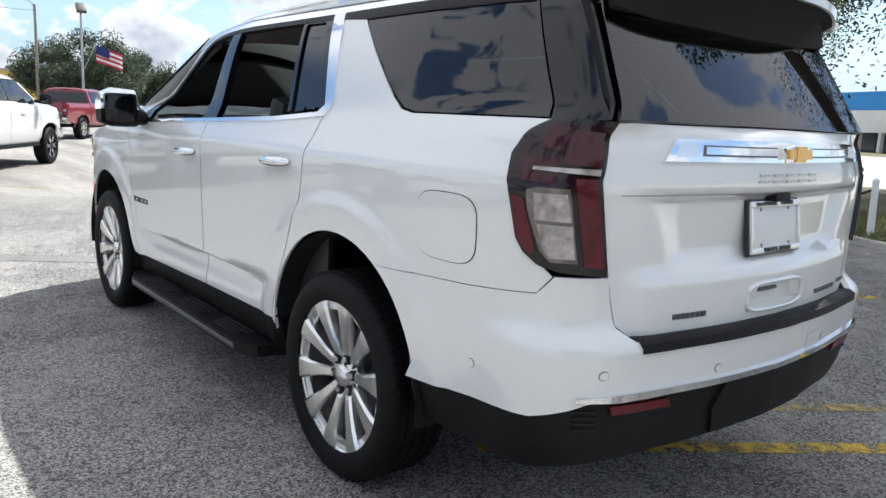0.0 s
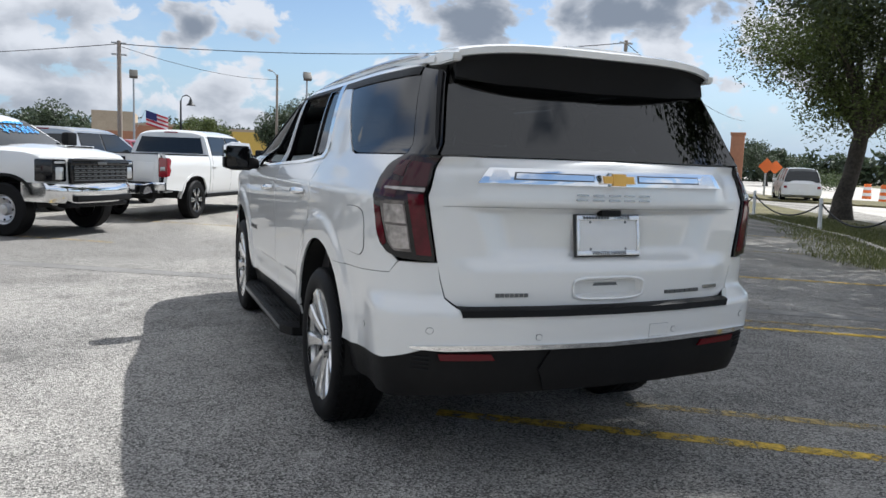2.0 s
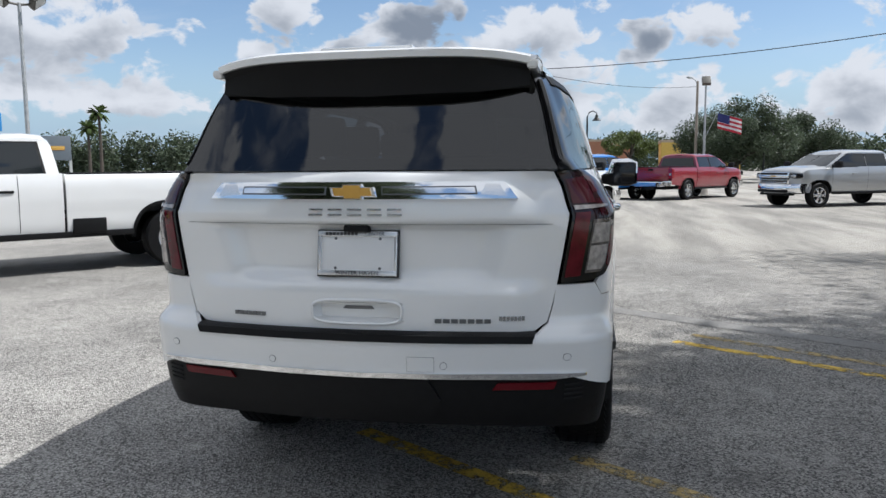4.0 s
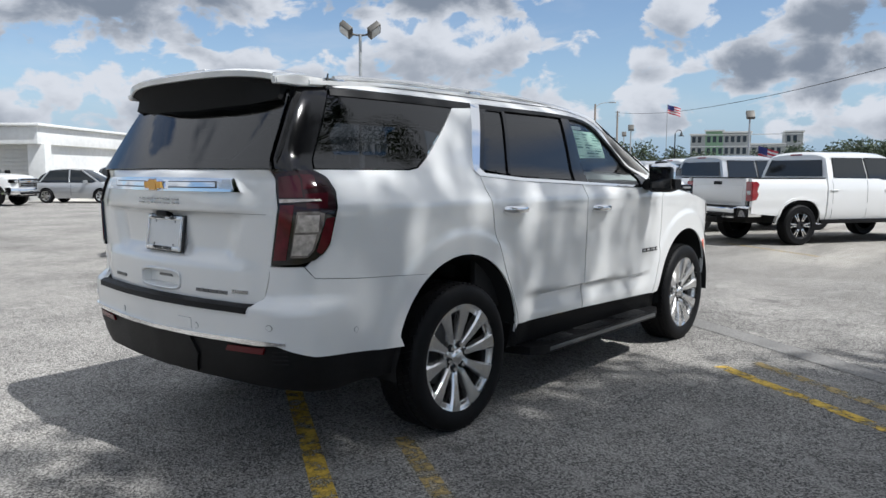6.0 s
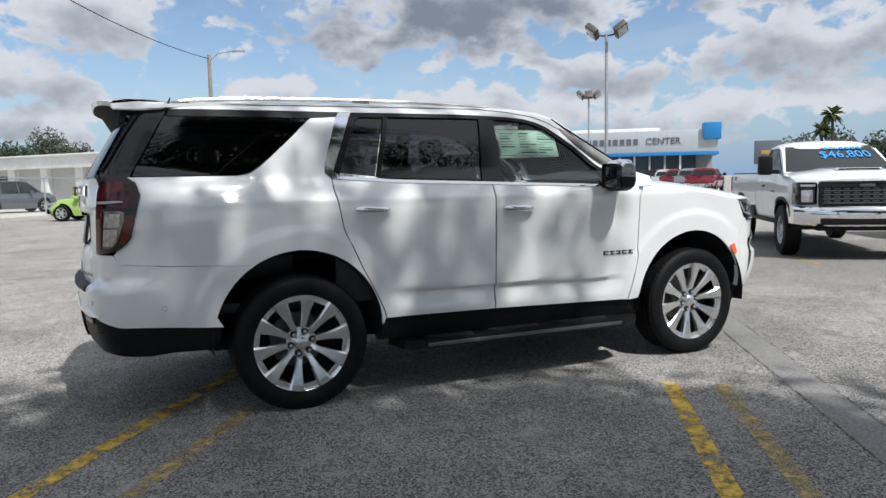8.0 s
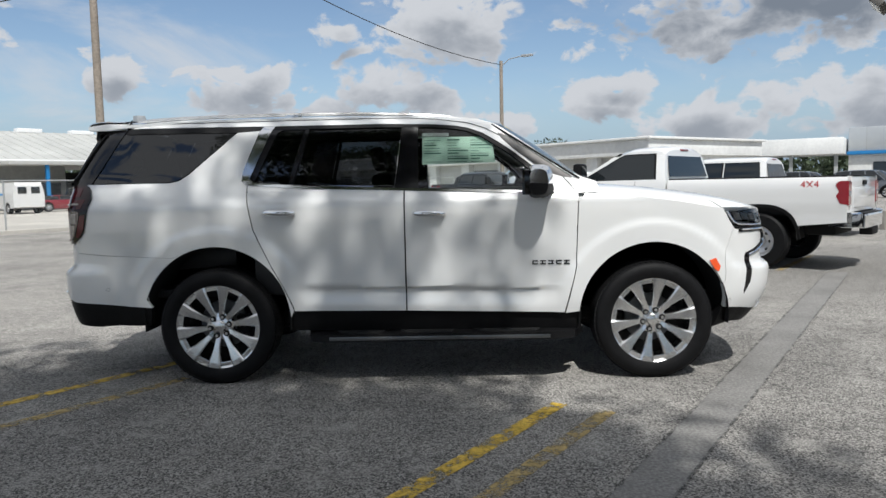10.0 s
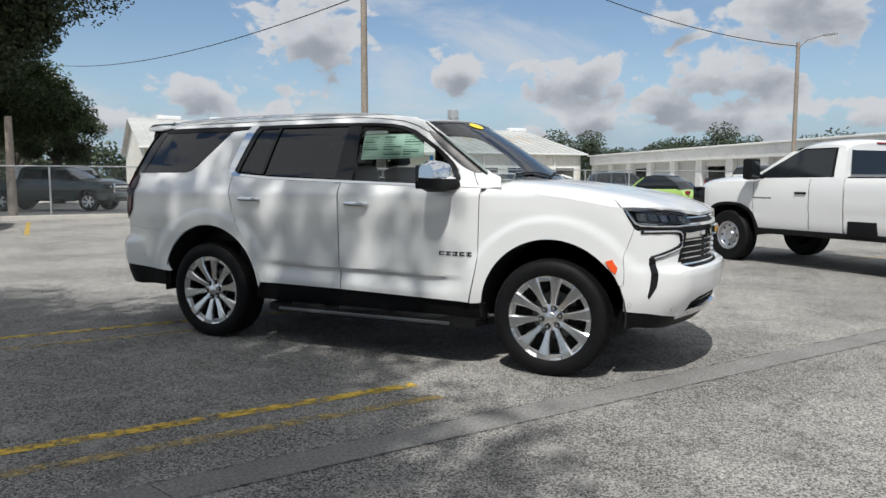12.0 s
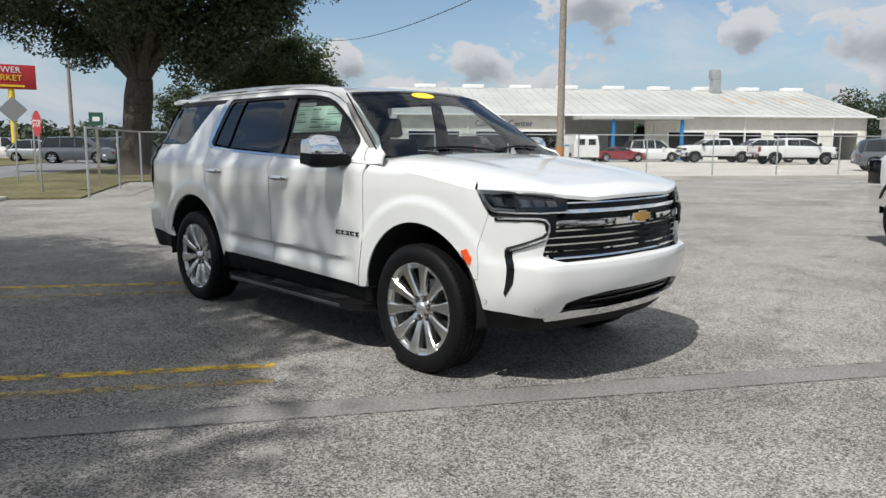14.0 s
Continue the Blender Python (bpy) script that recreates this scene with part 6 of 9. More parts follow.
make_tree("green oak behind the fence", -30.5, 16.6, 8, 3.2, 4.9, 0.30, 25, 60000, 0.16, M_LEAFMID, (0.6, 1.0), 0.62, clumps=44, fork_z=2.6)
make_tree("darker round oak farther behind the fence", -33.0, 22.6, 7, 2.3, 3.8, 0.24, 26, 26000, 0.18, M_LEAFOAK, (0, 0), 0.78, clumps=34)
make_tree("darker round oak farther behind the fence", -43.0, 22.0, 8, 4.2, 3.6, 0.30, 28, 26000, 0.24, M_LEAFOAK, (0, 0), 0.62, clumps=34)
make_tree("green oak behind the fence", -52, 33, 11, 6.0, 5.6, 0.45, 27, 9000, 0.40, M_LEAFMID, (0, 0), 0.8, clumps=24)
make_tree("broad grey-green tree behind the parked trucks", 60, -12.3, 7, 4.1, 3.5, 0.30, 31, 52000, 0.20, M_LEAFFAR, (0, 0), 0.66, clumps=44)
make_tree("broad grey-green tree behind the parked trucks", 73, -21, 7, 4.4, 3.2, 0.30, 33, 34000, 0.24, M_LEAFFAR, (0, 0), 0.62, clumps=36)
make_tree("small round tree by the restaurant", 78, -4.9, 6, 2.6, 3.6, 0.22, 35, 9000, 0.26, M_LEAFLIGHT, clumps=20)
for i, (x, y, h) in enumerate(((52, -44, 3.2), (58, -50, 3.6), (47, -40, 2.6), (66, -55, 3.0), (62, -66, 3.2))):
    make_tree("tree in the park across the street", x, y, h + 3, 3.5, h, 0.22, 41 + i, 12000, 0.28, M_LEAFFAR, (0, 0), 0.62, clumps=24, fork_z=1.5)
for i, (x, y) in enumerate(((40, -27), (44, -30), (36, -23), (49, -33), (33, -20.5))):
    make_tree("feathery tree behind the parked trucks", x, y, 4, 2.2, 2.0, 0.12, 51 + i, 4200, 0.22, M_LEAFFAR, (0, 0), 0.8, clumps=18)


def make_palm(x, y, h, seed):
    rnd = random.Random(seed)
    t = thing("palm_tree", "tall fan palm far off", "palm tree", x, y, 0)
    bm = bmesh.new()
    tube(bm, [(0, 0, 0), (0.1, 0, h * 0.5), (0, 0, h)], [0.3, 0.24, 0.2], 8)
    part("trunk", bm, M_BARK, t)
    bm = bmesh.new()
    for k in range(46):
        a, e = rnd.uniform(0, 6.28), rnd.uniform(-0.9, 1.2)
        d = Vector((math.cos(a) * math.cos(e), math.sin(a) * math.cos(e), math.sin(e)))
        s = d.cross(Vector((0, 0, 1))).normalized() * 0.35
        o = Vector((0, 0, h))
        v = [o, o + d * 1.1 + s, o + d * 2.0 - Vector((0, 0, 0.5)), o + d * 1.1 - s]
        bm.faces.new([bm.verts.new(p) for p in v])
    part("crown", bm, M_LEAFMID, t)
    return t


make_palm(100, 74, 10.2, 4)
make_palm(104, 79, 8.2, 6)


def woods(az0, az1, dist, top, seed, n, size=1.5, label="far line of green woods"):
    """A far belt of trees, as one mass of leaves with an uneven top."""
    rnd = random.Random(seed)
    verts, faces, centres = [], [], []
    a = az0
    while a < az1:
        d = dist * rnd.uniform(0.92, 1.12)
        h = top * rnd.uniform(0.6, 1.05)
        for zf in (0.2, 0.5, 0.8):
            centres.append((Vector((d * math.cos(radians(a)), d * math.sin(radians(a)), h * zf)), h * 0.30 + 0.5))
        a += math.degrees(top * rnd.uniform(0.16, 0.34) / dist)
    leaves_into(verts, faces, centres, n, size, rnd, 1.0)
    me = bpy.data.meshes.new("woods")
    me.from_pydata(verts, [], faces)
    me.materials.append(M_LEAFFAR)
    return tagged(new("woods", me), label, "woods", kind="stuff")


woods(-30, -14, 120, 5.0, 1, 14000, 0.8)
woods(-14, 12, 170, 8.0, 2, 30000, 0.9)
woods(26, 40, 150, 8.0, 3, 22000, 0.8)
woods(4.6, 11.5, 124, 8.0, 31, 26000, 0.55)
woods(11.5, 27, 126, 5.8, 32, 34000, 0.55)
woods(60, 76, 210, 9.5, 4, 9000, 1.6)
woods(76, 88, 175, 10.5, 5, 26000, 0.8)
woods(88, 105, 172, 12.6, 9, 70000, 0.7)
woods(105, 112, 175, 12.0, 10, 16000, 0.8)
woods(112, 150, 190, 9.5, 6, 12000, 1.7)
woods(-72, -44, 150, 6.0, 7, 14000, 1.3)
woods(150, 176, 220, 8.0, 8, 7000, 1.8)


def grass_tufts(pts, n, seed):
    rnd = random.Random(seed)
    verts, faces = [], []
    for _ in range(n):
        a, b = rnd.choice(pts), rnd.random()
        x = a[0] + (a[2] - a[0]) * b + rnd.uniform(0, 1) ** 1.5 * a[4]
        y = a[1] + (a[3] - a[1]) * b - rnd.uniform(0, 1) ** 1.5 * a[5]
        h, an = rnd.uniform(0.03, 0.11), rnd.uniform(0, 6.28)
        dx, dy = math.cos(an) * 0.008, math.sin(an) * 0.008
        k = len(verts)
        verts += [(x - dx, y - dy, 0.05), (x + dx, y + dy, 0.05), (x + rnd.gauss(0, 0.03), y + rnd.gauss(0, 0.03), 0.05 + h)]
        faces.append((k, k + 1, k + 2))
    me = bpy.data.meshes.new("grass")
    me.from_pydata(verts, [], faces)
    me.materials.append(M_GRASSBLADE)
    return tagged(new("grass", me), "dry green grass blades along the kerb", "grass", kind="stuff")


M_GRASSBLADE = leaf_mat("grass_blades", (0.14, 0.15, 0.05))
grass_tufts([(1.2, -8.1, 3.0, -8.9, 3.0, 3.5), (3.0, -8.9, 7.9, -13.0, 2.5, 3.0), (7.9, -13.0, 13.7, -16.3, 1.5, 2.5)], 26000, 5)


# ---------------------------------------------------------------- poles, signs, fences
M_GALV = mat("galvanised_steel", (0.45, 0.46, 0.46), 0.5, 0.6, noise_scale=12, vary=0.15, stain=0.1)
M_WOODPOLE = mat("grey_wood_pole", (0.27, 0.23, 0.19), 0.9, noise_scale=14, vary=0.25, bump=0.4, bump_scale=30, stain=0.2)
M_CABLE = mat("black_cable", (0.02, 0.02, 0.02), 0.7)
M_LAMPCASE = mat("bronze_lamp_case", (0.10, 0.095, 0.085), 0.5, 0.4)
M_LAMPFACE = mat("lamp_glass", (0.55, 0.56, 0.55), 0.25)
M_SIGNRED = mat("red_sign", (0.42, 0.025, 0.03), 0.5, noise_scale=5, vary=0.1)
M_SIGNWHITE = mat("white_sign", (0.78, 0.78, 0.77), 0.5, noise_scale=5, vary=0.05)
M_SIGNBACK = mat("sign_back", (0.30, 0.30, 0.31), 0.45, 0.6)
M_SIGNORANGE = mat("orange_sign", (0.80, 0.17, 0.03), 0.6)
M_SIGNGREEN = mat("dark_green_sign", (0.02, 0.09, 0.06), 0.6)
M_SIGNYELLOW = mat("yellow_pole_paint", (0.78, 0.56, 0.03), 0.5)
M_FLAGRED = mat("flag_red", (0.48, 0.03, 0.05), 0.8)
M_FLAGBLUE = mat("flag_blue", (0.03, 0.04, 0.16), 0.8)
M_FLAGWHITE = mat("flag_white", (0.75, 0.74, 0.73), 0.8)


def area_lamp(x, y, h, heads, face, label="tall lot light with box heads on a steel pole", r=0.06):
    """A lot light: a pole with box heads tipped outwards, facing the azimuth given."""
    t = thing("lot_light", label, "lamp post", x, y, 0, face, "lot lights")
    bm = bmesh.new()
    rod(bm, (0, 0, 0), (0, 0, h), r, r * 0.75, 10)
    part("pole", bm, M_GALV, t)
    bm = bmesh.new()
    rod(bm, (0, 0, 0), (0, 0, 0.5), 0.25, 0.25, 14)
    part("pole_base", bm, M_CONCRETE, t)
    for s in heads:
        hd = new("lamp_head")
        hd.parent = t
        hd.matrix_basis = pose(0, s * 0.42, h + 0.12, 0, -25, 0) @ pose(0, 0, 0, s * 42, 0, 0) if s else pose(0.1, 0, h + 0.12, 0, 52, 0)
        part("lamp_case", bm_box(-0.22, 0.22, -0.20, 0.20, -0.09, 0.09, 0.02), M_LAMPCASE, hd)
        part("lamp_pane", bm_box(-0.17, 0.17, -0.16, 0.16, -0.10, -0.088, 0.004), M_LAMPFACE, hd)
        if s:
            bm = bmesh.new()
            tube(bm, [(0, 0, h - 0.05), (0, s * 0.2, h - 0.02), (0, s * 0.34, h + 0.08)], 0.03, 8)
            part("lamp_arm", bm, M_LAMPCASE, t)
    return t


area_lamp(12.94, 13.34, 5.65, (-1, 1), -135)
area_lamp(22.3, 27.4, 5.55, (-1, 0, 1), -130)
area_lamp(34.0, -6.2, 5.30, (0,), 180)
area_lamp(37.8, 1.85, 5.15, (0,), 180)
area_lamp(36.2, 9.2, 4.35, (0,), -150)
area_lamp(46, 20.5, 4.6, (0,), -150)
area_lamp(29.5, -17.9, 5.5, (0,), 170)
area_lamp(60, 28, 5.0, (0,), -150)


def street_light(x, y, h, turn, label="street light with a long arm on a concrete pole"):
    t = thing("street_light", label, "street light", x, y, 0, turn, "street lights")
    bm = bmesh.new()
    rod(bm, (0, 0, 0), (0, 0, h), 0.13, 0.09, 10)
    part("pole", bm, M_WOODPOLE, t)
    bm = bmesh.new()
    tube(bm, [(0, 0, h - 0.3), (0.5, 0, h + 0.05), (1.3, 0, h + 0.15)], 0.03, 8)
    part("arm", bm, M_GALV, t)
    bm = bmesh.new()
    box(bm, 1.25, 1.9, -0.12, 0.12, h + 0.08, h + 0.2, 0.04)
    part("lamp_head", bm, M_GALV, t)
    return t


street_light(4.26, 35.5, 8.1, -30)
street_light(58.5, -9.0, 8.0, 150)
street_light(60, 31, 8.0, -60)
street_light(62, -52, 7.5, 150)


def lantern_post(x, y, h, turn):
    t = thing("street_lamp", "black street lamp with a bell shade on a curved arm", "street lamp", x, y, 0, turn, "black street lamps")
    bm = bmesh.new()
    tube(bm, [(0, 0, 0), (0, 0, h * 0.6), (0, 0, h - 0.3), (0.10, 0, h - 0.05), (0.32, 0, h + 0.05), (0.52, 0, h - 0.06), (0.55, 0, h - 0.16)], [0.09, 0.06, 0.045, 0.035, 0.03, 0.03, 0.03], 8)
    part("post", bm, M_LAMPDARK, t)
    bm = bmesh.new()
    lathe(bm, [(0.03, h - 0.14), (0.08, h - 0.22), (0.11, h - 0.36), (0.27, h - 0.52), (0.25, h - 0.52)], 16, "z", Matrix.Translation((0.55, 0, 0)))
    part("bell_shade", bm, M_LAMPDARK, t)


M_LAMPDARK = mat("black_iron", (0.014, 0.015, 0.015), 0.45, 0.4)
lantern_post(41.2, -0.6, 4.6, -80)
lantern_post(58.0, -14.0, 4.2, -80)
lantern_post(62.0, 24.0, 5.4, -80)


def utility_pole(x, y, h, r=0.14, arm=True, label="weathered wooden utility pole"):
    t = thing("utility_pole", label, "utility pole", x, y, 0, 0, "utility poles")
    bm = bmesh.new()
    rod(bm, (0, 0, -0.2), (0, 0, h), r, r * 0.7, 12)
    part("pole", bm, M_WOODPOLE, t)
    if arm:
        for zz in (h - 0.15, h - 0.7):
            bm = bmesh.new()
            box(bm, -0.05, 0.05, -0.35, 0.35, zz, zz + 0.08, 0.01)
            part("insulator_arm", bm, M_GALV, t)
    return t


tall = utility_pole(-9.0, 16.3, 12.0, 0.13, False, "tall slender pole with a rusty orange foot inside the lot")
bm = bmesh.new()
rod(bm, (0, 0, 0), (0, 0, 1.35), 0.145, 0.142, 14)
part("rust_sleeve", bm, mat("rusty_orange_paint", (0.42, 0.19, 0.06), 0.8, noise_scale=10, vary=0.3), tall, "rusty orange painted foot")
utility_pole(36.9, 2.5, 6.75, 0.13)
utility_pole(26.1, -19.6, 7.4, 0.12)
utility_pole(28.0, -20.4, 6.2, 0.10)
utility_pole(90, 44, 10, 0.16)
utility_pole(-50.7, 14.1, 7.2, 0.16, False)
utility_pole(-20.97, 11.6, 3.6, 0.17, False, "grey wooden fence pole")
utility_pole(-52, 27, 6.0, 0.12)
# leaning light pole at the verge
t = thing("light_pole", "thick grey steel light pole at the verge", "lamp post", 7.6, -14.3)
bm = bmesh.new()
rod(bm, (0, 0, -0.1), (0.55, -0.05, 10.5), 0.165, 0.11, 14)
part("pole", bm, M_GALV, t)
t = thing("light_pole", "thin dark pole beside the light pole", "lamp post", 8.2, -15.6)
bm = bmesh.new()
rod(bm, (0, 0, -0.1), (0.5, -0.05, 10), 0.10, 0.08, 12)
part("pole", bm, M_GALV, t)


def cable(a, b, sag, label="black overhead cable sagging between two poles", r=0.02):
    a, b = Vector(a), Vector(b)
    bm = bmesh.new()
    tube(bm, [a.lerp(b, k / 24) - Vector((0, 0, sag * 4 * (k / 24) * (1 - k / 24))) for k in range(25)], r, 5)
    return solid("cable", bm, M_CABLE, label, "cable", group="overhead cables")


cable((-9.0, 16.3, 7.6), (-50, 34, 10.5), 1.1)
cable((-9.0, 16.3, 11.2), (4.26, 35.5, 7.9), 1.0)
cable((36.9, 2.5, 6.6), (26.1, -19.6, 7.3), 0.5)
cable((36.9, 2.5, 6.6), (90, 44, 9.8), 0.9)
cable((26.1, -19.6, 7.3), (70, -70, 8.0), 0.8)
cable((36.9, 2.5, 6.5), (58.5, -9.0, 7.6), 0.4, r=0.015)


def flag(x, y, h, turn, size, label, lean=0.0):
    """A striped flag on a staff; the canton is a plain dark blue field."""
    t = thing("flag", label, "flag", x, y, 0, turn, "flags")
    bm = bmesh.new()
    top = Vector((lean, 0, h))
    base = Vector((0, 0, 0 if lean == 0 else h - 1.2))
    rod(bm, base, top, 0.012 if lean else 0.06, None, 8)
    part("staff", bm, M_GALV, t)
    n = 7
    for k in range(n):
        bm = bmesh.new()
        z1, z0 = top.z - size * 0.6 * k / n, top.z - size * 0.6 * (k + 1) / n
        cols = []
        for i in range(9):
            u = i / 8
            droop = -0.28 * size * u
            yy = 0.08 * size * math.sin(u * 7)
            cols.append((bm.verts.new((top.x + 0.02 + u * size * 0.9, yy, z1 + droop)), bm.verts.new((top.x + 0.02 + u * size * 0.9, yy, z0 + droop))))
        for A, B in zip(cols, cols[1:]):
            bm.faces.new((A[0], A[1], B[1], B[0]))
        part("stripe", bm, M_FLAGWHITE if k % 2 else M_FLAGRED, t)
    bm = bmesh.new()
    cols = []
    for i in range(5):
        u = i / 8
        yy = 0.08 * size * math.sin(u * 7)
        for sy in (-0.006,):
            cols.append((bm.verts.new((top.x + 0.02 + u * size * 0.9, yy + sy, top.z - 0.28 * size * u + 0.002)), bm.verts.new((top.x + 0.02 + u * size * 0.9, yy + sy, top.z - size * 0.33 - 0.28 * size * u))))
    for A, B in zip(cols, cols[1:]):
        bm.faces.new((A[0], A[1], B[1], B[0]))
    part("canton", bm, M_FLAGBLUE, t)
    return t


flag(34.0, -6.2, 3.9, -100, 1.2, "striped flag on a slanted staff fixed to a lot light", 0.55)
flag(37.8, 1.85, 3.5, -100, 1.2, "striped flag on a slanted staff fixed to a lot light", 0.55)
flag(36.2, 9.2, 2.9, -100, 1.1, "striped flag on a slanted staff fixed to a lot light", 0.5)
flag(29.5, -17.9, 3.6, -100, 1.1, "striped flag on a slanted staff fixed to a lot light", 0.4)
flag(120, 50, 13.4, -60, 2.4, "large striped flag on a tall far pole")


def road_sign(x, y, turn, kind, h=2.1, label="red octagonal stop sign on a steel post"):
    t = thing("road_sign", label, "road sign", x, y, 0, turn)
    bm = bmesh.new()
    box(bm, -0.025, 0.025, -0.025, 0.025, -0.1, h + 0.3, 0.004)
    part("post", bm, M_GALV, t)
    bm = bmesh.new()
    n, r = (8, 0.38) if kind == "stop" else (4, 0.45)
    off = math.pi / 8 if kind == "stop" else 0
    o = [(r * math.cos(2 * math.pi * k / n + off), h + r * math.sin(2 * math.pi * k / n + off)) for k in range(n)]
    prism(bm, o, 0.027, 0.032, "yz")
    part("sign_plate", bm, {"stop": M_SIGNRED, "back": M_SIGNBACK, "diamond": M_SIGNORANGE}[kind], t)
    if kind == "stop":
        bm = text_mesh("STOP", 0.27, 0.004)
        bmesh.ops.transform(bm, matrix=Matrix.Translation((0.036, 0, h)) @ Matrix(((0, 0, 1, 0), (1, 0, 0, 0), (0, 1, 0, 0), (0, 0, 0, 1))), verts=bm.verts[:])
        part("sign_word", bm, M_SIGNWHITE, t, smooth=False)
    return t


s = road_sign(18.1, -37.0, 118, "stop", 2.55)
part("arrow_plate", bm_box(0.027, 0.032, -0.33, 0.33, 1.35, 2.05), M_SIGNWHITE, s, "white plate with a turn arrow")
bm = bmesh.new()
tube(bm, [(0.036, -0.12, 1.45), (0.036, -0.12, 1.65), (0.036, 0.0, 1.78), (0.036, 0.14, 1.80)], 0.035, 6)
part("arrow", bm, M_FRAMEBLACK, s)
road_sign(10.5, -18.6, 40, "back", 2.3, "stop sign seen from its back edge")
rs = road_sign(-16.5, 2.35, -88, "stop", 1.95, "stop sign on a leaning steel post in the lawn")
for x, y in ((33, -36), (35, -39), (38, -42), (30, -33)):
    road_sign(x, y, 150, "diamond", 1.9, "orange diamond road work sign")
for i, (x, y) in enumerate(((26, -38), (27.5, -40), (31, -43), (24.5, -39))):
    b = thing("traffic_barrel", "orange and white traffic barrel", "traffic barrel", x, y, 0, 0, "traffic barrels")
    for k in range(5):
        bm = bmesh.new()
        rod(bm, (0, 0, 0.2 * k), (0, 0, 0.2 * k + 0.2), 0.28 - 0.015 * k, 0.27 - 0.015 * k, 14)
        part("band", bm, M_SIGNWHITE if k % 2 else M_SIGNORANGE, b)
ds = road_sign(-22.6, 3.3, -25, "back", 2.55, "pale diamond sign on two thin posts by the side road")
part("post", bm_box(-0.025, 0.025, 0.55, 0.60, -0.1, 2.4, 0.004), M_GALV, ds)
# billboard-like market sign with two yellow posts
t = thing("pylon_sign", "red market sign on a yellow pole", "sign", -57.5, 12.1, 0, -12)
bm = bmesh.new()
rod(bm, (0, 0, 0), (0, 0, 5.5), 0.22, 0.22, 12)
part("pole", bm, M_SIGNYELLOW, t)
part("panel", bm_box(-0.25, 0.25, -3.4, 1.7, 5.4, 7.2, 0.04), M_SIGNRED, t)
for wd, zz, sz, mm in (("TOWER", 6.8, 0.62, M_SIGNWHITE), ("MARKET", 6.2, 0.62, M_SIGNYELLOW)):
    bm = text_mesh(wd, sz, 0.03)
    bmesh.ops.transform(bm, matrix=Matrix.Translation((0.27, -0.4, zz)) @ Matrix(((0, 0, 1, 0), (1, 0, 0, 0), (0, 1, 0, 0), (0, 0, 0, 1))), verts=bm.verts[:])
    part("lettering", bm, mm, t, smooth=False)
part("letter_bar", bm_box(0.26, 0.275, -2.2, 0.9, 5.55, 5.7), M_SIGNYELLOW, t)
t = thing("road_sign", "orange warning board on posts behind the fence", "road sign", -40.2, 20.0, 0, -28)
part("panel", bm_box(-0.05, 0.05, -0.75, 0.75, 2.05, 2.9), M_SIGNORANGE, t)
for yy in (-0.5, 0.5):
    part("post", bm_box(-0.04, 0.04, yy - 0.04, yy + 0.04, 0, 2.05), M_GALV, t)
for zz in (2.28, 2.66):
    part("letter_bar", bm_box(0.05, 0.055, -0.45, 0.45, zz - 0.09, zz + 0.09), M_LETTERBLACK, t)
t = thing("road_sign", "small dark green sign on a wooden post", "road sign", -17.6, 4.3, 0, -20)
part("post", bm_box(-0.04, 0.04, -0.04, 0.04, 0, 2.3), M_WOODPOLE, t)
part("sign_plate", bm_box(0.04, 0.05, -0.2, 0.2, 1.95, 2.35), M_SIGNGREEN, t)
part("sign_mark", bm_box(0.05, 0.055, -0.1, 0.1, 2.08, 2.22), M_SIGNWHITE, t)
# white posts with a black chain along the verge
POSTS = [(1.95, -9.0), (6.8, -12.9), (9.65, -13.95), (14.6, -16.75), (20.6, -21.3), (21.8, -21.1)]
for x, y in POSTS:
    bm = bmesh.new()
    rod(bm, (0, 0, 0), (0.02, 0, 0.78), 0.05, 0.045, 12)
    bmesh.ops.create_uvsphere(bm, u_segments=10, v_segments=6, radius=0.05, matrix=Matrix.Translation((0.02, 0, 0.78)))
    solid("bollard", bm, M_SIGNWHITE, "white pipe post holding a drooping chain", "bollard", x, y, 0.04, 0, "verge posts")
for a, b in zip(POSTS, POSTS[1:]):
    A, B = Vector((*a, 0.72)), Vector((*b, 0.72))
    bm = bmesh.new()
    n = max(8, int((B - A).length / 0.25))
    tube(bm, [A.lerp(B, k / n) - Vector((0, 0, 0.45 * 4 * (k / n) * (1 - k / n))) for k in range(n + 1)], 0.022, 5)
    solid("chain", bm, M_CABLE, "black chain drooping between white posts", "chain", group="verge chains")


def mesh_mat():
    """Chain link: thin diagonal wires with open diamonds between them."""
    m = mat("chain_link_wire", (0.30, 0.31, 0.31), 0.5, 0.6)
    nt = m.node_tree
    N, L = nt.nodes.new, nt.links.new
    p = nt.nodes["Principled BSDF"]
    tc, sep = N("ShaderNodeTexCoord"), N("ShaderNodeSeparateXYZ")
    L(tc.outputs["Object"], sep.inputs[0])

    def op(o, a, b=None):
        n = N("ShaderNodeMath")
        n.operation = o
        for i, v in enumerate((a, b)):
            if v is None:
                continue
            if isinstance(v, (int, float)):
                n.inputs[i].default_value = v
            else:
                L(v, n.inputs[i])
        return n.outputs[0]

    lines = []
    for sg in (1, -1):
        v = op("ADD", sep.outputs[0], op("MULTIPLY", sep.outputs[2], sg))
        fr = op("FRACT", op("MULTIPLY", v, 11.0))
        lines.append(op("LESS_THAN", fr, 0.06))
    L(op("MAXIMUM", lines[0], lines[1]), p.inputs["Alpha"])
    return m


M_MESH = mesh_mat()


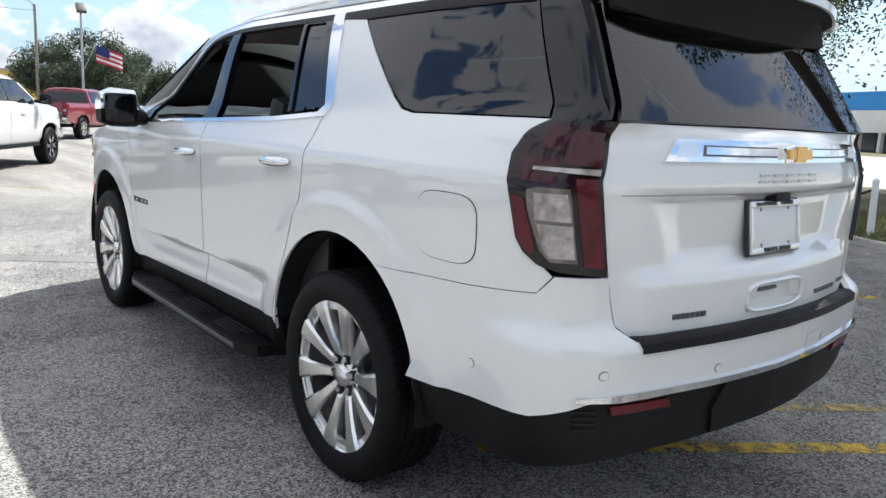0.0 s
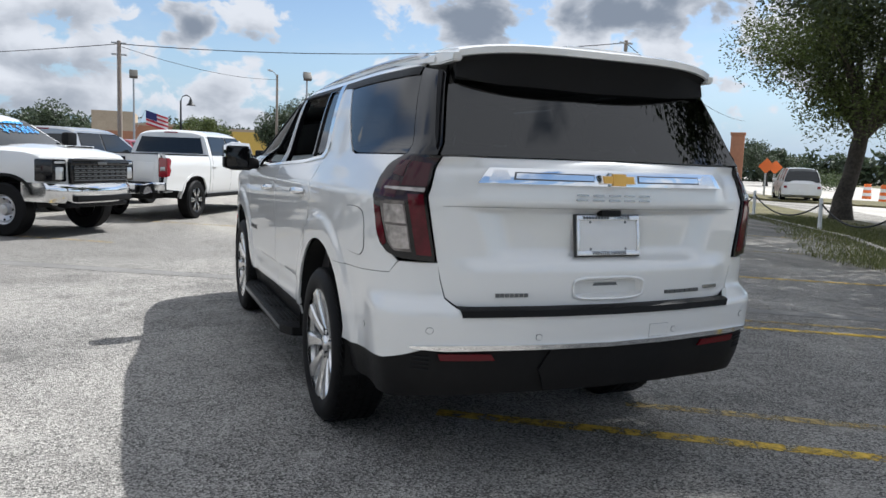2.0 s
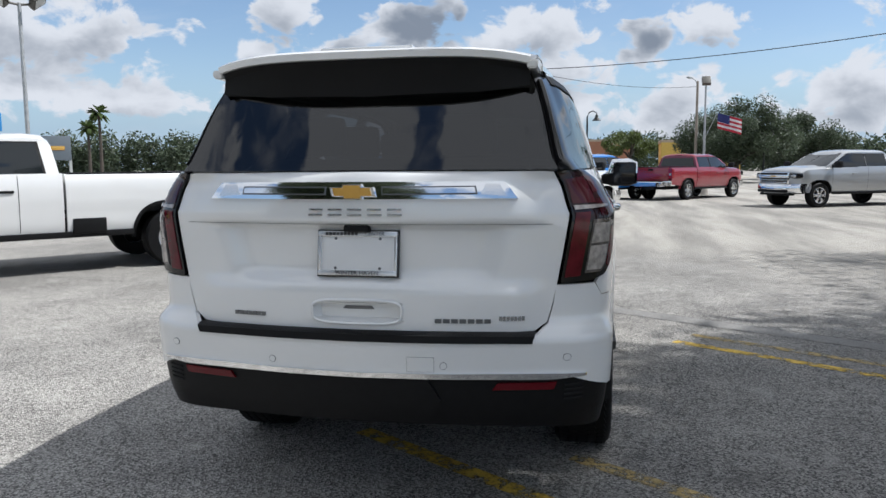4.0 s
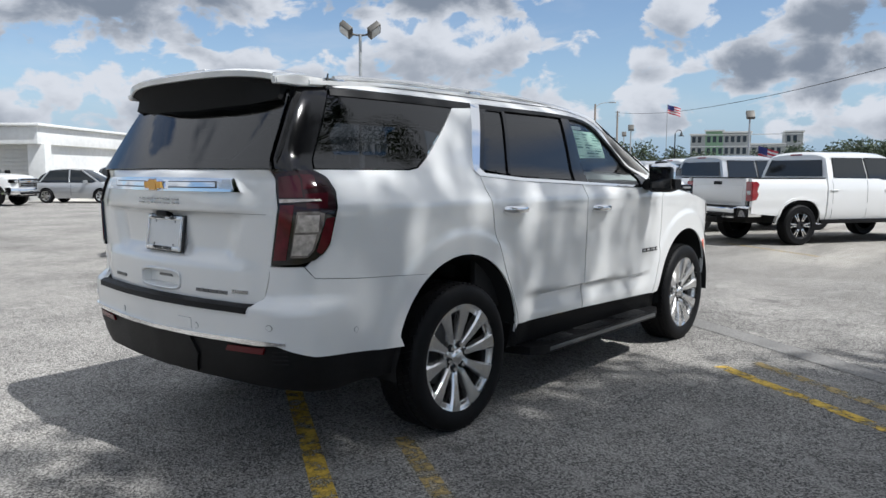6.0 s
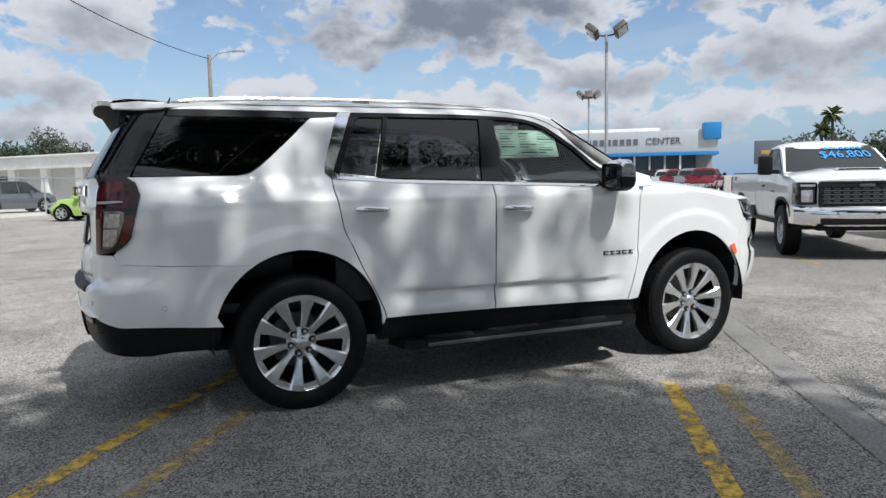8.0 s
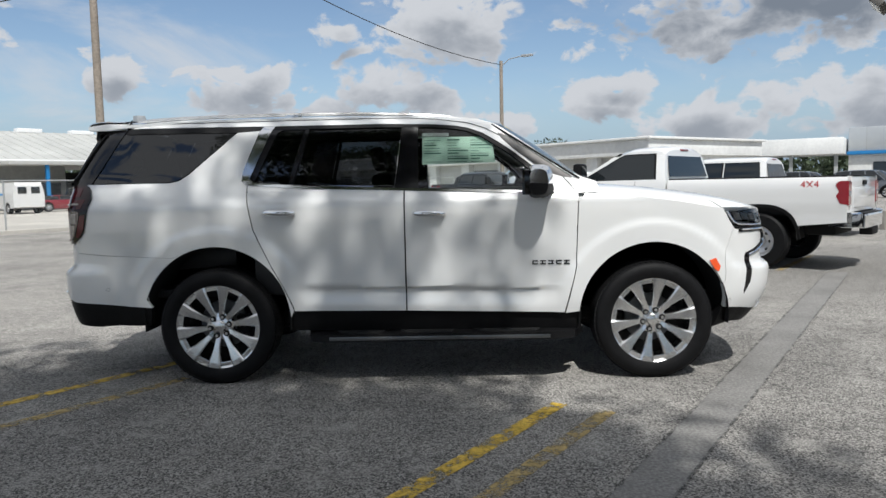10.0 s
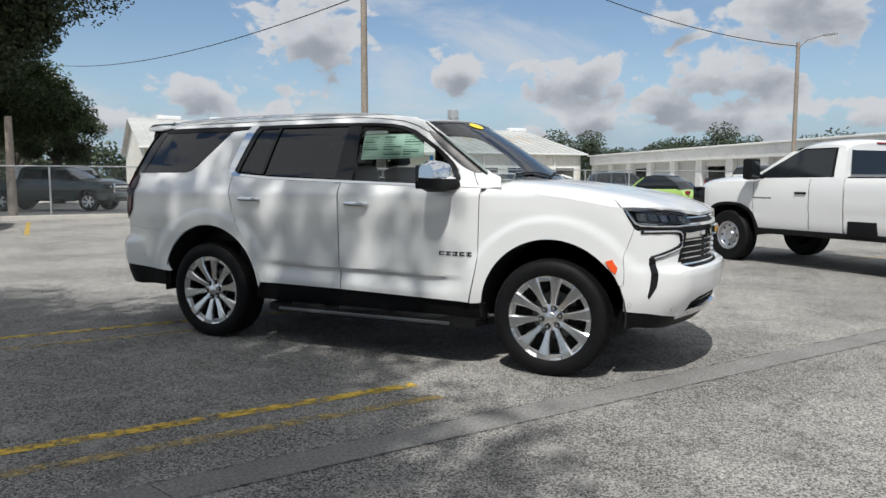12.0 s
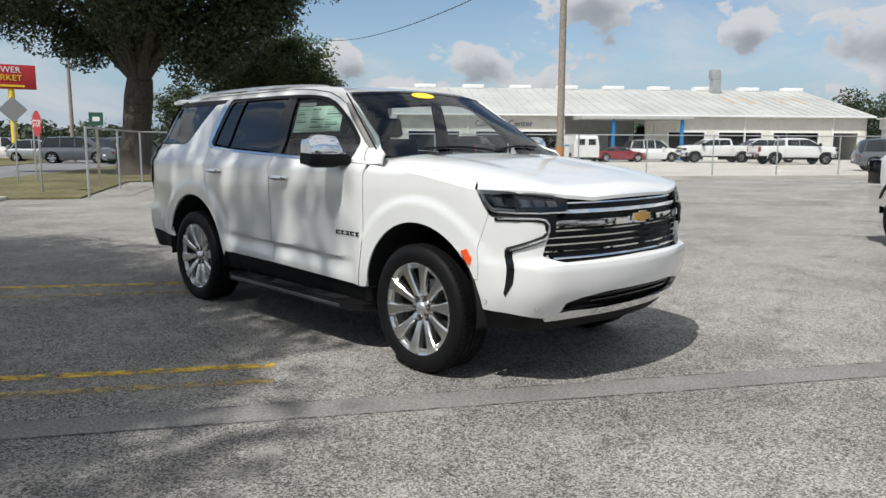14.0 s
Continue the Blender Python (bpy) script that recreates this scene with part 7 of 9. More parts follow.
def fence(x0, y0, x1, y1, h, gap, label):
    L = math.dist((x0, y0), (x1, y1))
    t = thing("fence", label, "fence", x0, y0, 0, math.degrees(math.atan2(y1 - y0, x1 - x0)), "chain link fences")
    n = round(L / gap)
    for k in range(n + 1):
        bm = bmesh.new()
        rod(bm, (L * k / n, 0, 0), (L * k / n, 0, h), 0.032, 0.032, 8)
        part("post", bm, M_GALV, t)
    for zz in (h - 0.03,):
        bm = bmesh.new()
        rod(bm, (0, 0, zz), (L, 0, zz), 0.024, 0.024, 8)
        part("rail", bm, M_GALV, t)
    bm = bmesh.new()
    bm.faces.new([bm.verts.new(p) for p in ((0, 0.03, 0.05), (L, 0.03, 0.05), (L, 0.03, h - 0.05), (0, 0.03, h - 0.05))])
    part("wire_mesh", bm, M_MESH, t, smooth=False)
    return t


fence(-20.8, 9.2, 1.5, 42.0, 1.85, 3.0, "grey chain link fence across the back of the lot")
fence(-13.75, 2.68, -20.8, 6.9, 1.85, 4.1, "grey chain link fence beside the lawn")
fence(-20.8, 6.9, -20.8, 9.2, 1.85, 2.3, "short grey chain link fence at the corner")
# yard beyond the fence
sheet("yard", [(-22, 8.5), (2.0, 43.5), (20, 30), (24, 36), (-14, 80), (-60, 40)], 0.004, M_CONCRETE, "pale concrete yard beyond the fence", "pavement")
sheet("fence_kerb", [(-20.6, 9.05), (-20.2, 8.8), (2.0, 41.6), (1.6, 41.9)], 0.12, M_CONCRETE, "low concrete kerb under the fence", "kerb", thick=0.12)


# ---------------------------------------------------------------- buildings
M_WALLCREAM = mat("cream_painted_metal", (0.70, 0.68, 0.615), 0.6, noise_scale=3, vary=0.06, stain=0.08, stain_scale=0.6)
M_WALLWHITE = mat("white_painted_block", (0.72, 0.72, 0.70), 0.7, noise_scale=4, vary=0.06, stain=0.10, stain_scale=0.5)
M_ROOFGREY = mat("grey_metal_roof", (0.48, 0.48, 0.455), 0.55, 0.2, noise_scale=2, vary=0.08, stain=0.15, stain_scale=0.25)
# near-black for panels that stand in for shade inside open bays
M_SHADE = mat("bay_shade_black", (0.03, 0.03, 0.03), 0.9, noise_scale=2)
M_SHUTTER = mat("ribbed_white_shutter", (0.52, 0.52, 0.50), 0.6, noise_scale=4, vary=0.05)
M_BLUE = mat("blue_trim", (0.02, 0.20, 0.48), 0.5, noise_scale=3, vary=0.05)
M_TAN = mat("tan_stucco", (0.42, 0.34, 0.25), 0.85, noise_scale=6, vary=0.1, stain=0.1)
M_REDBRICK = mat("orange_brown_stucco", (0.36, 0.17, 0.10), 0.85, noise_scale=6, vary=0.1, stain=0.1)
M_YELLOWWALL = mat("yellow_stucco", (0.62, 0.42, 0.10), 0.85, noise_scale=6, vary=0.08)
M_GREYWALL = mat("grey_stucco", (0.36, 0.37, 0.36), 0.85, noise_scale=3, vary=0.1, stain=0.1)
M_WINDOW = mat("dark_building_glass", (0.03, 0.04, 0.05), 0.1, 0.0)
M_GREENBAND = mat("green_band", (0.22, 0.35, 0.22), 0.8)
M_SIGNTEXT = mat("dark_grey_sign_letters", (0.10, 0.12, 0.14), 0.6)


def words_on(parent, words, size, x, y, z, material, name="lettering"):
    """Lettering on a face that looks towards -y of its parent."""
    bm = text_mesh(words, size, 0.06)
    bmesh.ops.transform(bm, matrix=Matrix.Translation((x, y, z)) @ pose(0, 0, 0, 90, 0, 0), verts=bm.verts[:])
    return part(name, bm, material, parent, smooth=False)


# body shop: long gabled hall; local x along its front, local -y looks at the lot
b = thing("body_shop", "long cream metal hall with grey gabled roof and open bays", "building", -44.0, 39.0, 0, 52)
LEN, DEP, EAVE, RIDGE = 44.0, 24.0, 4.0, 7.0
bays = [(0.8, 5.5), (6.8, 10.2), (11.0, 14.6), (24.6, 28.2), (29.4, 33.7), (34.7, 39.3), (40.6, 43.2)]
x = 0.0
for x0, x1 in bays + [(LEN, LEN)]:
    if x0 > x and not (12 < x < 26):
        part("wall", bm_box(x, x0, 0, 0.25, 0, EAVE), M_WALLCREAM, b, smooth=False)
    elif x0 > x:
        part("wall", bm_box(x, 15.0, 0, 0.25, 0, EAVE), M_WALLCREAM, b, smooth=False)
        part("wall", bm_box(22.5, x0, 0, 0.25, 0, EAVE), M_WALLCREAM, b, smooth=False)
    if x1 > x0:
        part("bay_lintel", bm_box(x0, x1, 0, 0.25, 2.55, EAVE), M_WALLCREAM, b, smooth=False)
        # dark panel painted as the bay's inner shade
        part("bay_shade_panel", bm_box(x0 - 0.5, x1 + 0.5, 6.5, 6.7, 0, 3.2), M_SHADE, b, smooth=False)
        part("bay_header", bm_box(x0 - 0.12, x1 + 0.12, -0.05, 0.0, 2.50, 2.62, 0.01), M_SIGNWHITE, b, smooth=False)
        for jx in (x0, x1):
            part("bay_jamb", bm_box(jx - 0.1, jx + 0.1, -0.05, 0.0, 0, 2.5, 0.01), M_SIGNWHITE, b, smooth=False)
    x = x1
part("entry_wall", bm_box(15.0, 22.5, 3.0, 3.2, 0, EAVE), M_GREYWALL, b, smooth=False)
part("entry_door", bm_box(20.0, 22.0, 2.9, 3.0, 0, 2.2), M_WINDOW, b, smooth=False)
part("canopy", bm_box(15.6, 25.6, -3.2, 0.2, 3.55, 3.85, 0.03), M_ROOFGREY, b)
for px in (18.5, 24.7):
    part("blue_post", bm_box(px - 0.12, px + 0.12, -3.0, -2.76, 0, 3.55), M_BLUE, b)
bm = bmesh.new()
prism(bm, [(0, 0), (0, EAVE), (DEP / 2, RIDGE), (DEP, EAVE), (DEP, 0)], 0, 0.2, "yz")
part("gable_wall", bm, M_WALLCREAM, b, smooth=False)
bm = bmesh.new()
prism(bm, [(0, 0), (0, EAVE), (DEP / 2, RIDGE), (DEP, EAVE), (DEP, 0)], LEN - 0.2, LEN, "yz")
part("gable_wall", bm, M_WALLCREAM, b, smooth=False)
part("gable_window", bm_box(-0.03, 0.0, 6.0, 7.2, 1.4, 2.4), M_WINDOW, b)
for y0, z0, y1, z1 in ((-0.5, EAVE - 0.05, DEP / 2, RIDGE + 0.08), (DEP + 0.5, EAVE - 0.05, DEP / 2, RIDGE + 0.08)):
    bm = bmesh.new()
    prism(bm, [(y0, z0), (y1, z1), (y1, z1 + 0.12), (y0, z0 + 0.12)], -0.5, LEN + 0.5, "yz")
    rf = part("roof_slope", bm, M_ROOFGREY, b, smooth=False)
for k in range(45):  # standing seams of the front slope
    bm = bmesh.new()
    prism(bm, [(-0.5, EAVE + 0.07), (DEP / 2, RIDGE + 0.20), (DEP / 2, RIDGE + 0.25), (-0.5, EAVE + 0.12)], k - 0.4, k - 0.36, "yz")
    part("roof_seam", bm, M_ROOFGREY, b, smooth=False)
for k in range(9):
    part("ridge_vent", bm_box(2.2 + k * 5, 4.4 + k * 5, DEP / 2 - 0.5, DEP / 2 + 0.5, RIDGE + 0.1, RIDGE + 0.5, 0.05), M_SIGNWHITE, b)
for k in range(4):
    part("skylight", bm_box(33 + k * 2.0 + (1.5 if k > 1 else 0), 33.6 + k * 2.0 + (1.5 if k > 1 else 0), 5.0, 8.5, 0, 0.05, 0.0, pose(0, 0, EAVE + 0.16, 14, 0, 0)), M_TAN, b, smooth=False)
bm = bmesh.new()
box(bm, 33.4, 34.3, DEP / 2 - 2.0, DEP / 2 - 1.2, 6.4, 9.0, 0.03)
box(bm, 33.3, 34.2, DEP / 2 - 2.05, DEP / 2 - 1.15, 8.2, 9.2, 0.05)
part("flue", bm, M_GALV, b)
for k in range(146):
    rx = 0.15 + k * 0.3
    in_bay = any(x0 - 0.1 < rx < x1 + 0.1 for x0, x1 in bays)
    if not 15.0 < rx < 22.5:
        part("wall_rib", bm_box(rx - 0.03, rx + 0.03, -0.025, 0.0, 2.62 if in_bay else 0, EAVE - 0.1), M_WALLCREAM, b, smooth=False)
part("gutter", bm_box(-0.5, LEN + 0.5, -0.62, -0.48, EAVE - 0.1, EAVE + 0.06, 0.02), M_SIGNWHITE, b)
for k in range(5):
    part("downpipe", bm_box(6.1 + k * 8.6, 6.22 + k * 8.6, -0.12, 0.0, 0, EAVE - 0.1), M_SIGNWHITE, b)
words_on(b, "Collision Center", 0.78, 9.4, -0.04, 3.2, M_SIGNTEXT)

# bay garage: low white flat-roofed row, its front looks back at the lot
b = thing("garage_row", "low white flat-roofed garage row with roller doors", "building", -15.5, 74.0, 0, -53)
LEN, DEP, TOP = 46.8, 11.0, 3.75
n = 11
part("fascia", bm_box(-0.3, LEN + 0.3, -0.4, DEP, 2.85, TOP, 0.04), M_WALLWHITE, b)
part("roof_edge", bm_box(-0.5, LEN + 0.5, -0.6, DEP + 0.2, TOP, TOP + 0.14, 0.03), M_WALLWHITE, b)
part("back_wall", bm_box(0, LEN, DEP - 0.2, DEP, 0, 2.9), M_WALLWHITE, b, smooth=False)
part("end_wall", bm_box(0.0, 0.3, 0, DEP, 0, 2.9), M_WALLWHITE, b, smooth=False)
part("end_wall", bm_box(LEN - 0.3, LEN, 0, DEP, 0, 2.9), M_WALLWHITE, b, smooth=False)
for k in range(n + 1):
    part("pier", bm_box(LEN * k / n - 0.45, LEN * k / n + 0.45, -0.1, 0.5, 0, 2.9, 0.02), M_WALLWHITE, b)
for k in range(n):
    x0, x1 = LEN * k / n + 0.45, LEN * (k + 1) / n - 0.45
    if k in (1, 3, 4, 6, 9, 10):
        sh = part("roller_door", bm_box(x0, x1, 0.3, 0.36, 0, 2.85), M_SHUTTER, b, smooth=False)
        for j in range(13):
            part("slat", bm_box(x0, x1, 0.27, 0.30, 0.1 + j * 0.21, 0.25 + j * 0.21, 0.01), M_SHUTTER, sh)
    else:
        part("bay_shade_panel", bm_box(x0, x1, 4.5, 4.7, 0, 2.85), M_SHADE, b, smooth=False)
        part("half_raised_door", bm_box(x0, x1, 0.3, 0.36, 2.35, 2.85), M_SHUTTER, b, smooth=False)

# showroom
b = thing("showroom", "modern silver and blue car showroom with glass front", "building", 40.9, 69.5, 0, -39)
M_BRONZE = mat("bronze_relief", (0.34, 0.27, 0.17), 0.4, 0.6, noise_scale=3, vary=0.4)
SW = 22.8
part("fascia", bm_box(0, SW, 0, 12, 3.9, 6.25, 0.08), mat("silver_panels", (0.50, 0.52, 0.53), 0.4, 0.3, noise_scale=1, vary=0.05), b)
for k in range(7):
    part("panel_joint", bm_box(3.2 * k + 1.6, 3.2 * k + 1.63, -0.004, 0.01, 3.95, 6.2), M_GREYWALL, b, smooth=False)
part("blue_band", bm_box(-0.1, SW + 0.1, -0.14, 12, 3.55, 3.9, 0.03), M_BLUE, b)
part("entry_arch", bm_box(SW - 1.5, SW + 0.3, -0.4, 2.0, 5.2, 6.95, 0.05), M_BLUE, b)
bm = bmesh.new()
prism(bm, [(5, 6.25), (5, 6.8), (9, 7.1), (12, 6.25)], 3, 17, "yz")
part("upper_roof", bm, M_WALLWHITE, b, smooth=False)
part("front_wall", bm_box(0, 9.4, 0.3, 0.6, 0, 3.6), M_WALLWHITE, b, smooth=False)
part("back_wall", bm_box(9.4, SW, 6.0, 6.2, 0, 3.6), M_GREYWALL, b, smooth=False)
for x0 in (2.2, 6.8):
    part("window", bm_box(x0, x0 + 1.3, 0.24, 0.30, 1.4, 2.8), M_WINDOW, b, smooth=False)
for k in range(7):
    part("glass_pane", bm_box(9.5 + k * 1.6, 11.0 + k * 1.6, 0.5, 0.6, 0, 3.55), M_WINDOW, b)
    part("pier", bm_box(9.3 + k * 1.6, 9.5 + k * 1.6, 0.3, 0.7, 0, 3.55), M_WALLWHITE if k % 3 == 0 else M_GREYWALL, b)
words_on(b, "CENTER", 1.0, 17.2, -0.05, 5.1, M_SIGNTEXT)
for k in range(9):
    part("letter_bar", bm_box(8.3 + k * 0.72, 8.8 + k * 0.72, -0.06, 0.0, 4.78, 5.42), M_SIGNTEXT, b)
bm = bmesh.new()
prism(bm, [(4.0, 3.5), (5.0, 4.4), (6.4, 4.0), (7.0, 3.4), (6.2, 3.2), (4.8, 3.0)], -0.35, -0.15, "xz")
bmesh.ops.bevel(bm, geom=bm.edges[:], offset=0.06, segments=2, affect="EDGES")
part("wall_sculpture", bm, M_BRONZE, b, "bronze abstract wall shape")
b = thing("brick_pillar", "tall rust-brown brick pillar sign across the street", "pillar", 38.2, -38.5, 0, -45)
part("shaft", bm_box(-0.42, 0.42, -0.46, 0.46, -0.1, 4.1, 0.02), M_REDBRICK, b)
part("plinth", bm_box(-0.52, 0.52, -0.56, 0.56, -0.1, 0.5, 0.02), M_REDBRICK, b)
part("cap", bm_box(-0.48, 0.48, -0.52, 0.52, 4.1, 4.3, 0.03), M_REDBRICK, b)
b = thing("pylon_sign", "dark square sign panel beside the showroom", "sign", 60.5, 52.0, 0, -39)
part("panel", bm_box(0, 2.6, -0.2, 0.2, 2.4, 4.8, 0.05), M_SIGNTEXT, b)
part("emblem", bm_box(0.6, 2.0, -0.24, -0.2, 3.4, 3.8, 0.04), M_GOLD, b)
for px_ in (0.5, 2.5):
    part("post", bm_box(px_ - 0.12, px_ + 0.12, -0.12, 0.12, 0, 2.6), M_GREYWALL, b)
b = thing("drive_canopy", "white service canopy on slim posts", "canopy", 35.2, 68.5, 0, -31)
part("canopy_roof", bm_box(-9, 4.2, 0, 8, 3.6, 5.2, 0.06), M_WALLWHITE, b)
for k in range(4):
    part("post", bm_box(-8.6 + k * 4.0, -8.3 + k * 4.0, 0.6, 0.9, 0, 3.6), M_GREYWALL, b)

# grey flats
b = thing("apartment_building", "far grey and white apartment block with rows of windows", "building", 164.6, 63.6, 0, -71)
for x0, x1, h, m in ((0, 3.2, 10.5, M_GREYWALL), (3.2, 7.0, 11.3, M_GREENBAND), (7.0, 12.8, 10.9, M_GREYWALL), (12.8, 19.7, 8.2, M_GREYWALL), (19.7, 23.3, 10.9, M_GREYWALL)):
    wl = part("wall", bm_box(x0, x1, 0, 10, 0, h), m, b, smooth=False)
    part("parapet", bm_box(x0 - 0.25, x1 + 0.25, -0.5, 10.3, h, h + 0.3), M_WALLWHITE, b, smooth=False)
    for j in range(4):
        part("floor_band", bm_box(x0, x1, -0.10, 0.0, 2.6 + j * 2.6, 2.8 + j * 2.6), M_WALLWHITE, wl, smooth=False)
        for i in range(int((x1 - x0) / 1.25)):
            if 1.0 + j * 2.6 + 1.4 < h:
                part("window", bm_box(x0 + 0.35 + i * 1.25, x0 + 1.1 + i * 1.25, -0.06, 0.0, 1.0 + j * 2.6, 2.35 + j * 2.6), M_WINDOW, b, smooth=False)
# restaurant and shop fronts
b = thing("restaurant", "tan and brown stucco restaurant with a tower front", "building", 92, -7.8, 0, 87)
part("tower", bm_box(9.2, 13.4, -0.6, 8, 3.5, 5.6), M_TAN, b, smooth=False)
part("tower_base", bm_box(9.2, 13.4, -0.55, 8, 0, 3.5), M_REDBRICK, b, smooth=False)
part("wall", bm_box(2.0, 9.2, 0, 8, 0, 4.2), M_REDBRICK, b, smooth=False)
part("parapet", bm_box(1.9, 9.3, -0.15, 8, 4.2, 4.45), M_TAN, b, smooth=False)
for k in range(4):
    part("letter_bar", bm_box(10.0 + k * 0.75, 10.55 + k * 0.75, -0.65, -0.6, 4.1, 4.7), M_SIGNTEXT, b)
part("sign_roundel", bm_box(12.6, 13.1, -0.68, -0.6, 4.6, 5.1, 0.1), M_SIGNWHITE, b)
for k in range(3):
    part("window", bm_box(2.6 + k * 2.2, 4.2 + k * 2.2, -0.05, 0.0, 1.2, 2.6), M_WINDOW, b)
b = thing("shop", "yellow stucco shop beyond the trucks", "building", 92, -17.5, 0, 87)
part("wall", bm_box(0, 8.5, 0, 8, 0, 4.0), M_YELLOWWALL, b, smooth=False)
part("parapet", bm_box(-0.1, 8.6, -0.15, 8, 4.0, 4.3), M_TAN, b, smooth=False)
b = thing("bank", "cream two-storey bank with a cornice", "building", 66.5, -36.0, 0, 62)
part("wall", bm_box(0, 5, 0, 6, 0, 3.2), M_WALLCREAM, b, smooth=False)
part("cornice", bm_box(-0.3, 5.3, -0.3, 6.3, 3.2, 3.55, 0.06), M_TAN, b)
part("upper_storey", bm_box(0.6, 3.4, 0.6, 5, 3.55, 4.6), M_WALLCREAM, b, smooth=False)
part("cornice", bm_box(0.3, 3.7, 0.3, 5.3, 4.6, 5.1, 0.08), M_TAN, b)
for k in range(3):
    part("window", bm_box(0.5 + k * 1.5, 1.4 + k * 1.5, -0.05, 0.0, 1.0, 2.5), M_WINDOW, b)
b = thing("discount_store", "large store with a blue upper wall and pale front", "building", 34.4, -82.6, 0, 152)
part("blue_wall", bm_box(-14, 32, 0, 14, 2.8, 6.2), M_BLUE, b, smooth=False)
part("pale_front", bm_box(-14, 32, -1.5, 0, 2.0, 4.2), M_WALLWHITE, b, smooth=False)
part("glass_front", bm_box(-14, 32, 0, 14, 0, 2.8), M_WINDOW, b, smooth=False)
for k in range(16):
    part("pier", bm_box(-13.9 + k * 3.0, -13.5 + k * 3.0, -1.4, -1.0, 0, 2.0), M_WALLWHITE, b)
for k in range(5):
    part("letter_bar", bm_box(-8.6 + k * 1.1, -7.8 + k * 1.1, -0.05, 0.0, 4.9, 5.7), M_SIGNWHITE, b)
# hedges across the drive
def hedge(x, y, turn, length, h, seed):
    rnd = random.Random(seed)
    verts, faces = [], []
    centres = [(Vector((length * k / 8, rnd.uniform(-0.2, 0.2), h * 0.5)), h * 0.62) for k in range(9)]
    leaves_into(verts, faces, centres, 2600, 0.2, rnd, 1.0)
    me = bpy.data.meshes.new("hedge")
    me.from_pydata(verts, [], faces)
    me.materials.append(M_LEAFMID)
    ob = new("hedge", me)
    ob.matrix_world = pose(x, y, 0, 0, 0, turn)
    tagged(ob, "clipped green hedge across the street", "hedge", "hedges")


hedge(26, -52, -25, 7, 1.7, 1)
hedge(35, -57, -25, 7, 1.5, 2)
hedge(45, -58, -30, 9, 1.9, 3)


# ---------------------------------------------------------------- parked vehicles
M_PAINTS = {
    "white": mat("white_truck_paint", (0.72, 0.72, 0.71), 0.3, coat=1.0, stain=0.02),
    "silver": mat("silver_truck_paint", (0.42, 0.43, 0.44), 0.35, 0.55, coat=1.0),
    "black": mat("black_truck_paint", (0.008, 0.009, 0.011), 0.3, coat=0.45, spec=0.25),
    "red": mat("dark_red_truck_paint", (0.22, 0.012, 0.022), 0.3, coat=1.0),
    "blue": mat("bright_blue_truck_paint", (0.01, 0.16, 0.52), 0.3, coat=1.0),
    "grey": mat("grey_car_paint", (0.10, 0.11, 0.125), 0.3, 0.3, coat=1.0),
    "lime": mat("lime_green_paint", (0.34, 0.50, 0.13), 0.35, coat=1.0),
    "green": mat("dark_green_truck_paint", (0.01, 0.028, 0.026), 0.3, coat=1.0),
}
M_CARGLASS = mat("dark_car_glass", (0.012, 0.015, 0.017), 0.05, 0.0, spec=0.6)
M_TAILSIMPLE = mat("tail_lamp_red", (0.23, 0.008, 0.016), 0.2, coat=1.0)
M_LAMPSIMPLE = mat("headlamp_clear", (0.45, 0.46, 0.47), 0.12, 0.5, coat=1.0)


def shell(outline, half, crown=None, du=0.22, dv=0.12, ny=6, taper=None):
    """A closed body over a side outline: half(x, z) gives its half width, crown(x, z, s) moves points of the span (s from -1 to 1)."""
    bm = bmesh.new()

    def at(x, z, s):
        p = Vector((x, s * half(x, z), z))
        return p + crown(x, z, s) if crown else p

    table = {}

    def vert(x, z, s):
        k = (round(x, 4), round(z, 4), round(s, 3))
        if k not in table:
            table[k] = bm.verts.new(at(*k))
        return table[k]

    rim = []
    for s in (-1, 1):
        for c in cells([tuple(p) for p in outline], du, dv):
            vs = []
            for p in c:
                v = vert(p[0], p[1], s)
                if v not in vs:
                    vs.append(v)
            if len(vs) > 2:
                try:
                    bm.faces.new(vs)
                except ValueError:
                    pass
    edges = [e for e in bm.edges if len(e.link_faces) == 1]
    keys = {v: k for k, v in table.items()}
    for e in edges:
        a, b = (keys[v] for v in e.verts)
        if a[2] != -1 or b[2] != -1:
            continue
        for j in range(ny):
            s0, s1 = -1 + 2 * j / ny, -1 + 2 * (j + 1) / ny
            try:
                bm.faces.new((vert(a[0], a[1], s0), vert(b[0], b[1], s0), vert(b[0], b[1], s1), vert(a[0], a[1], s1)))
            except ValueError:
                pass
    bmesh.ops.recalc_face_normals(bm, faces=bm.faces[:])
    return bm


M_RIMBLACK = mat("black_alloy", (0.02, 0.02, 0.022), 0.3, 0.3)


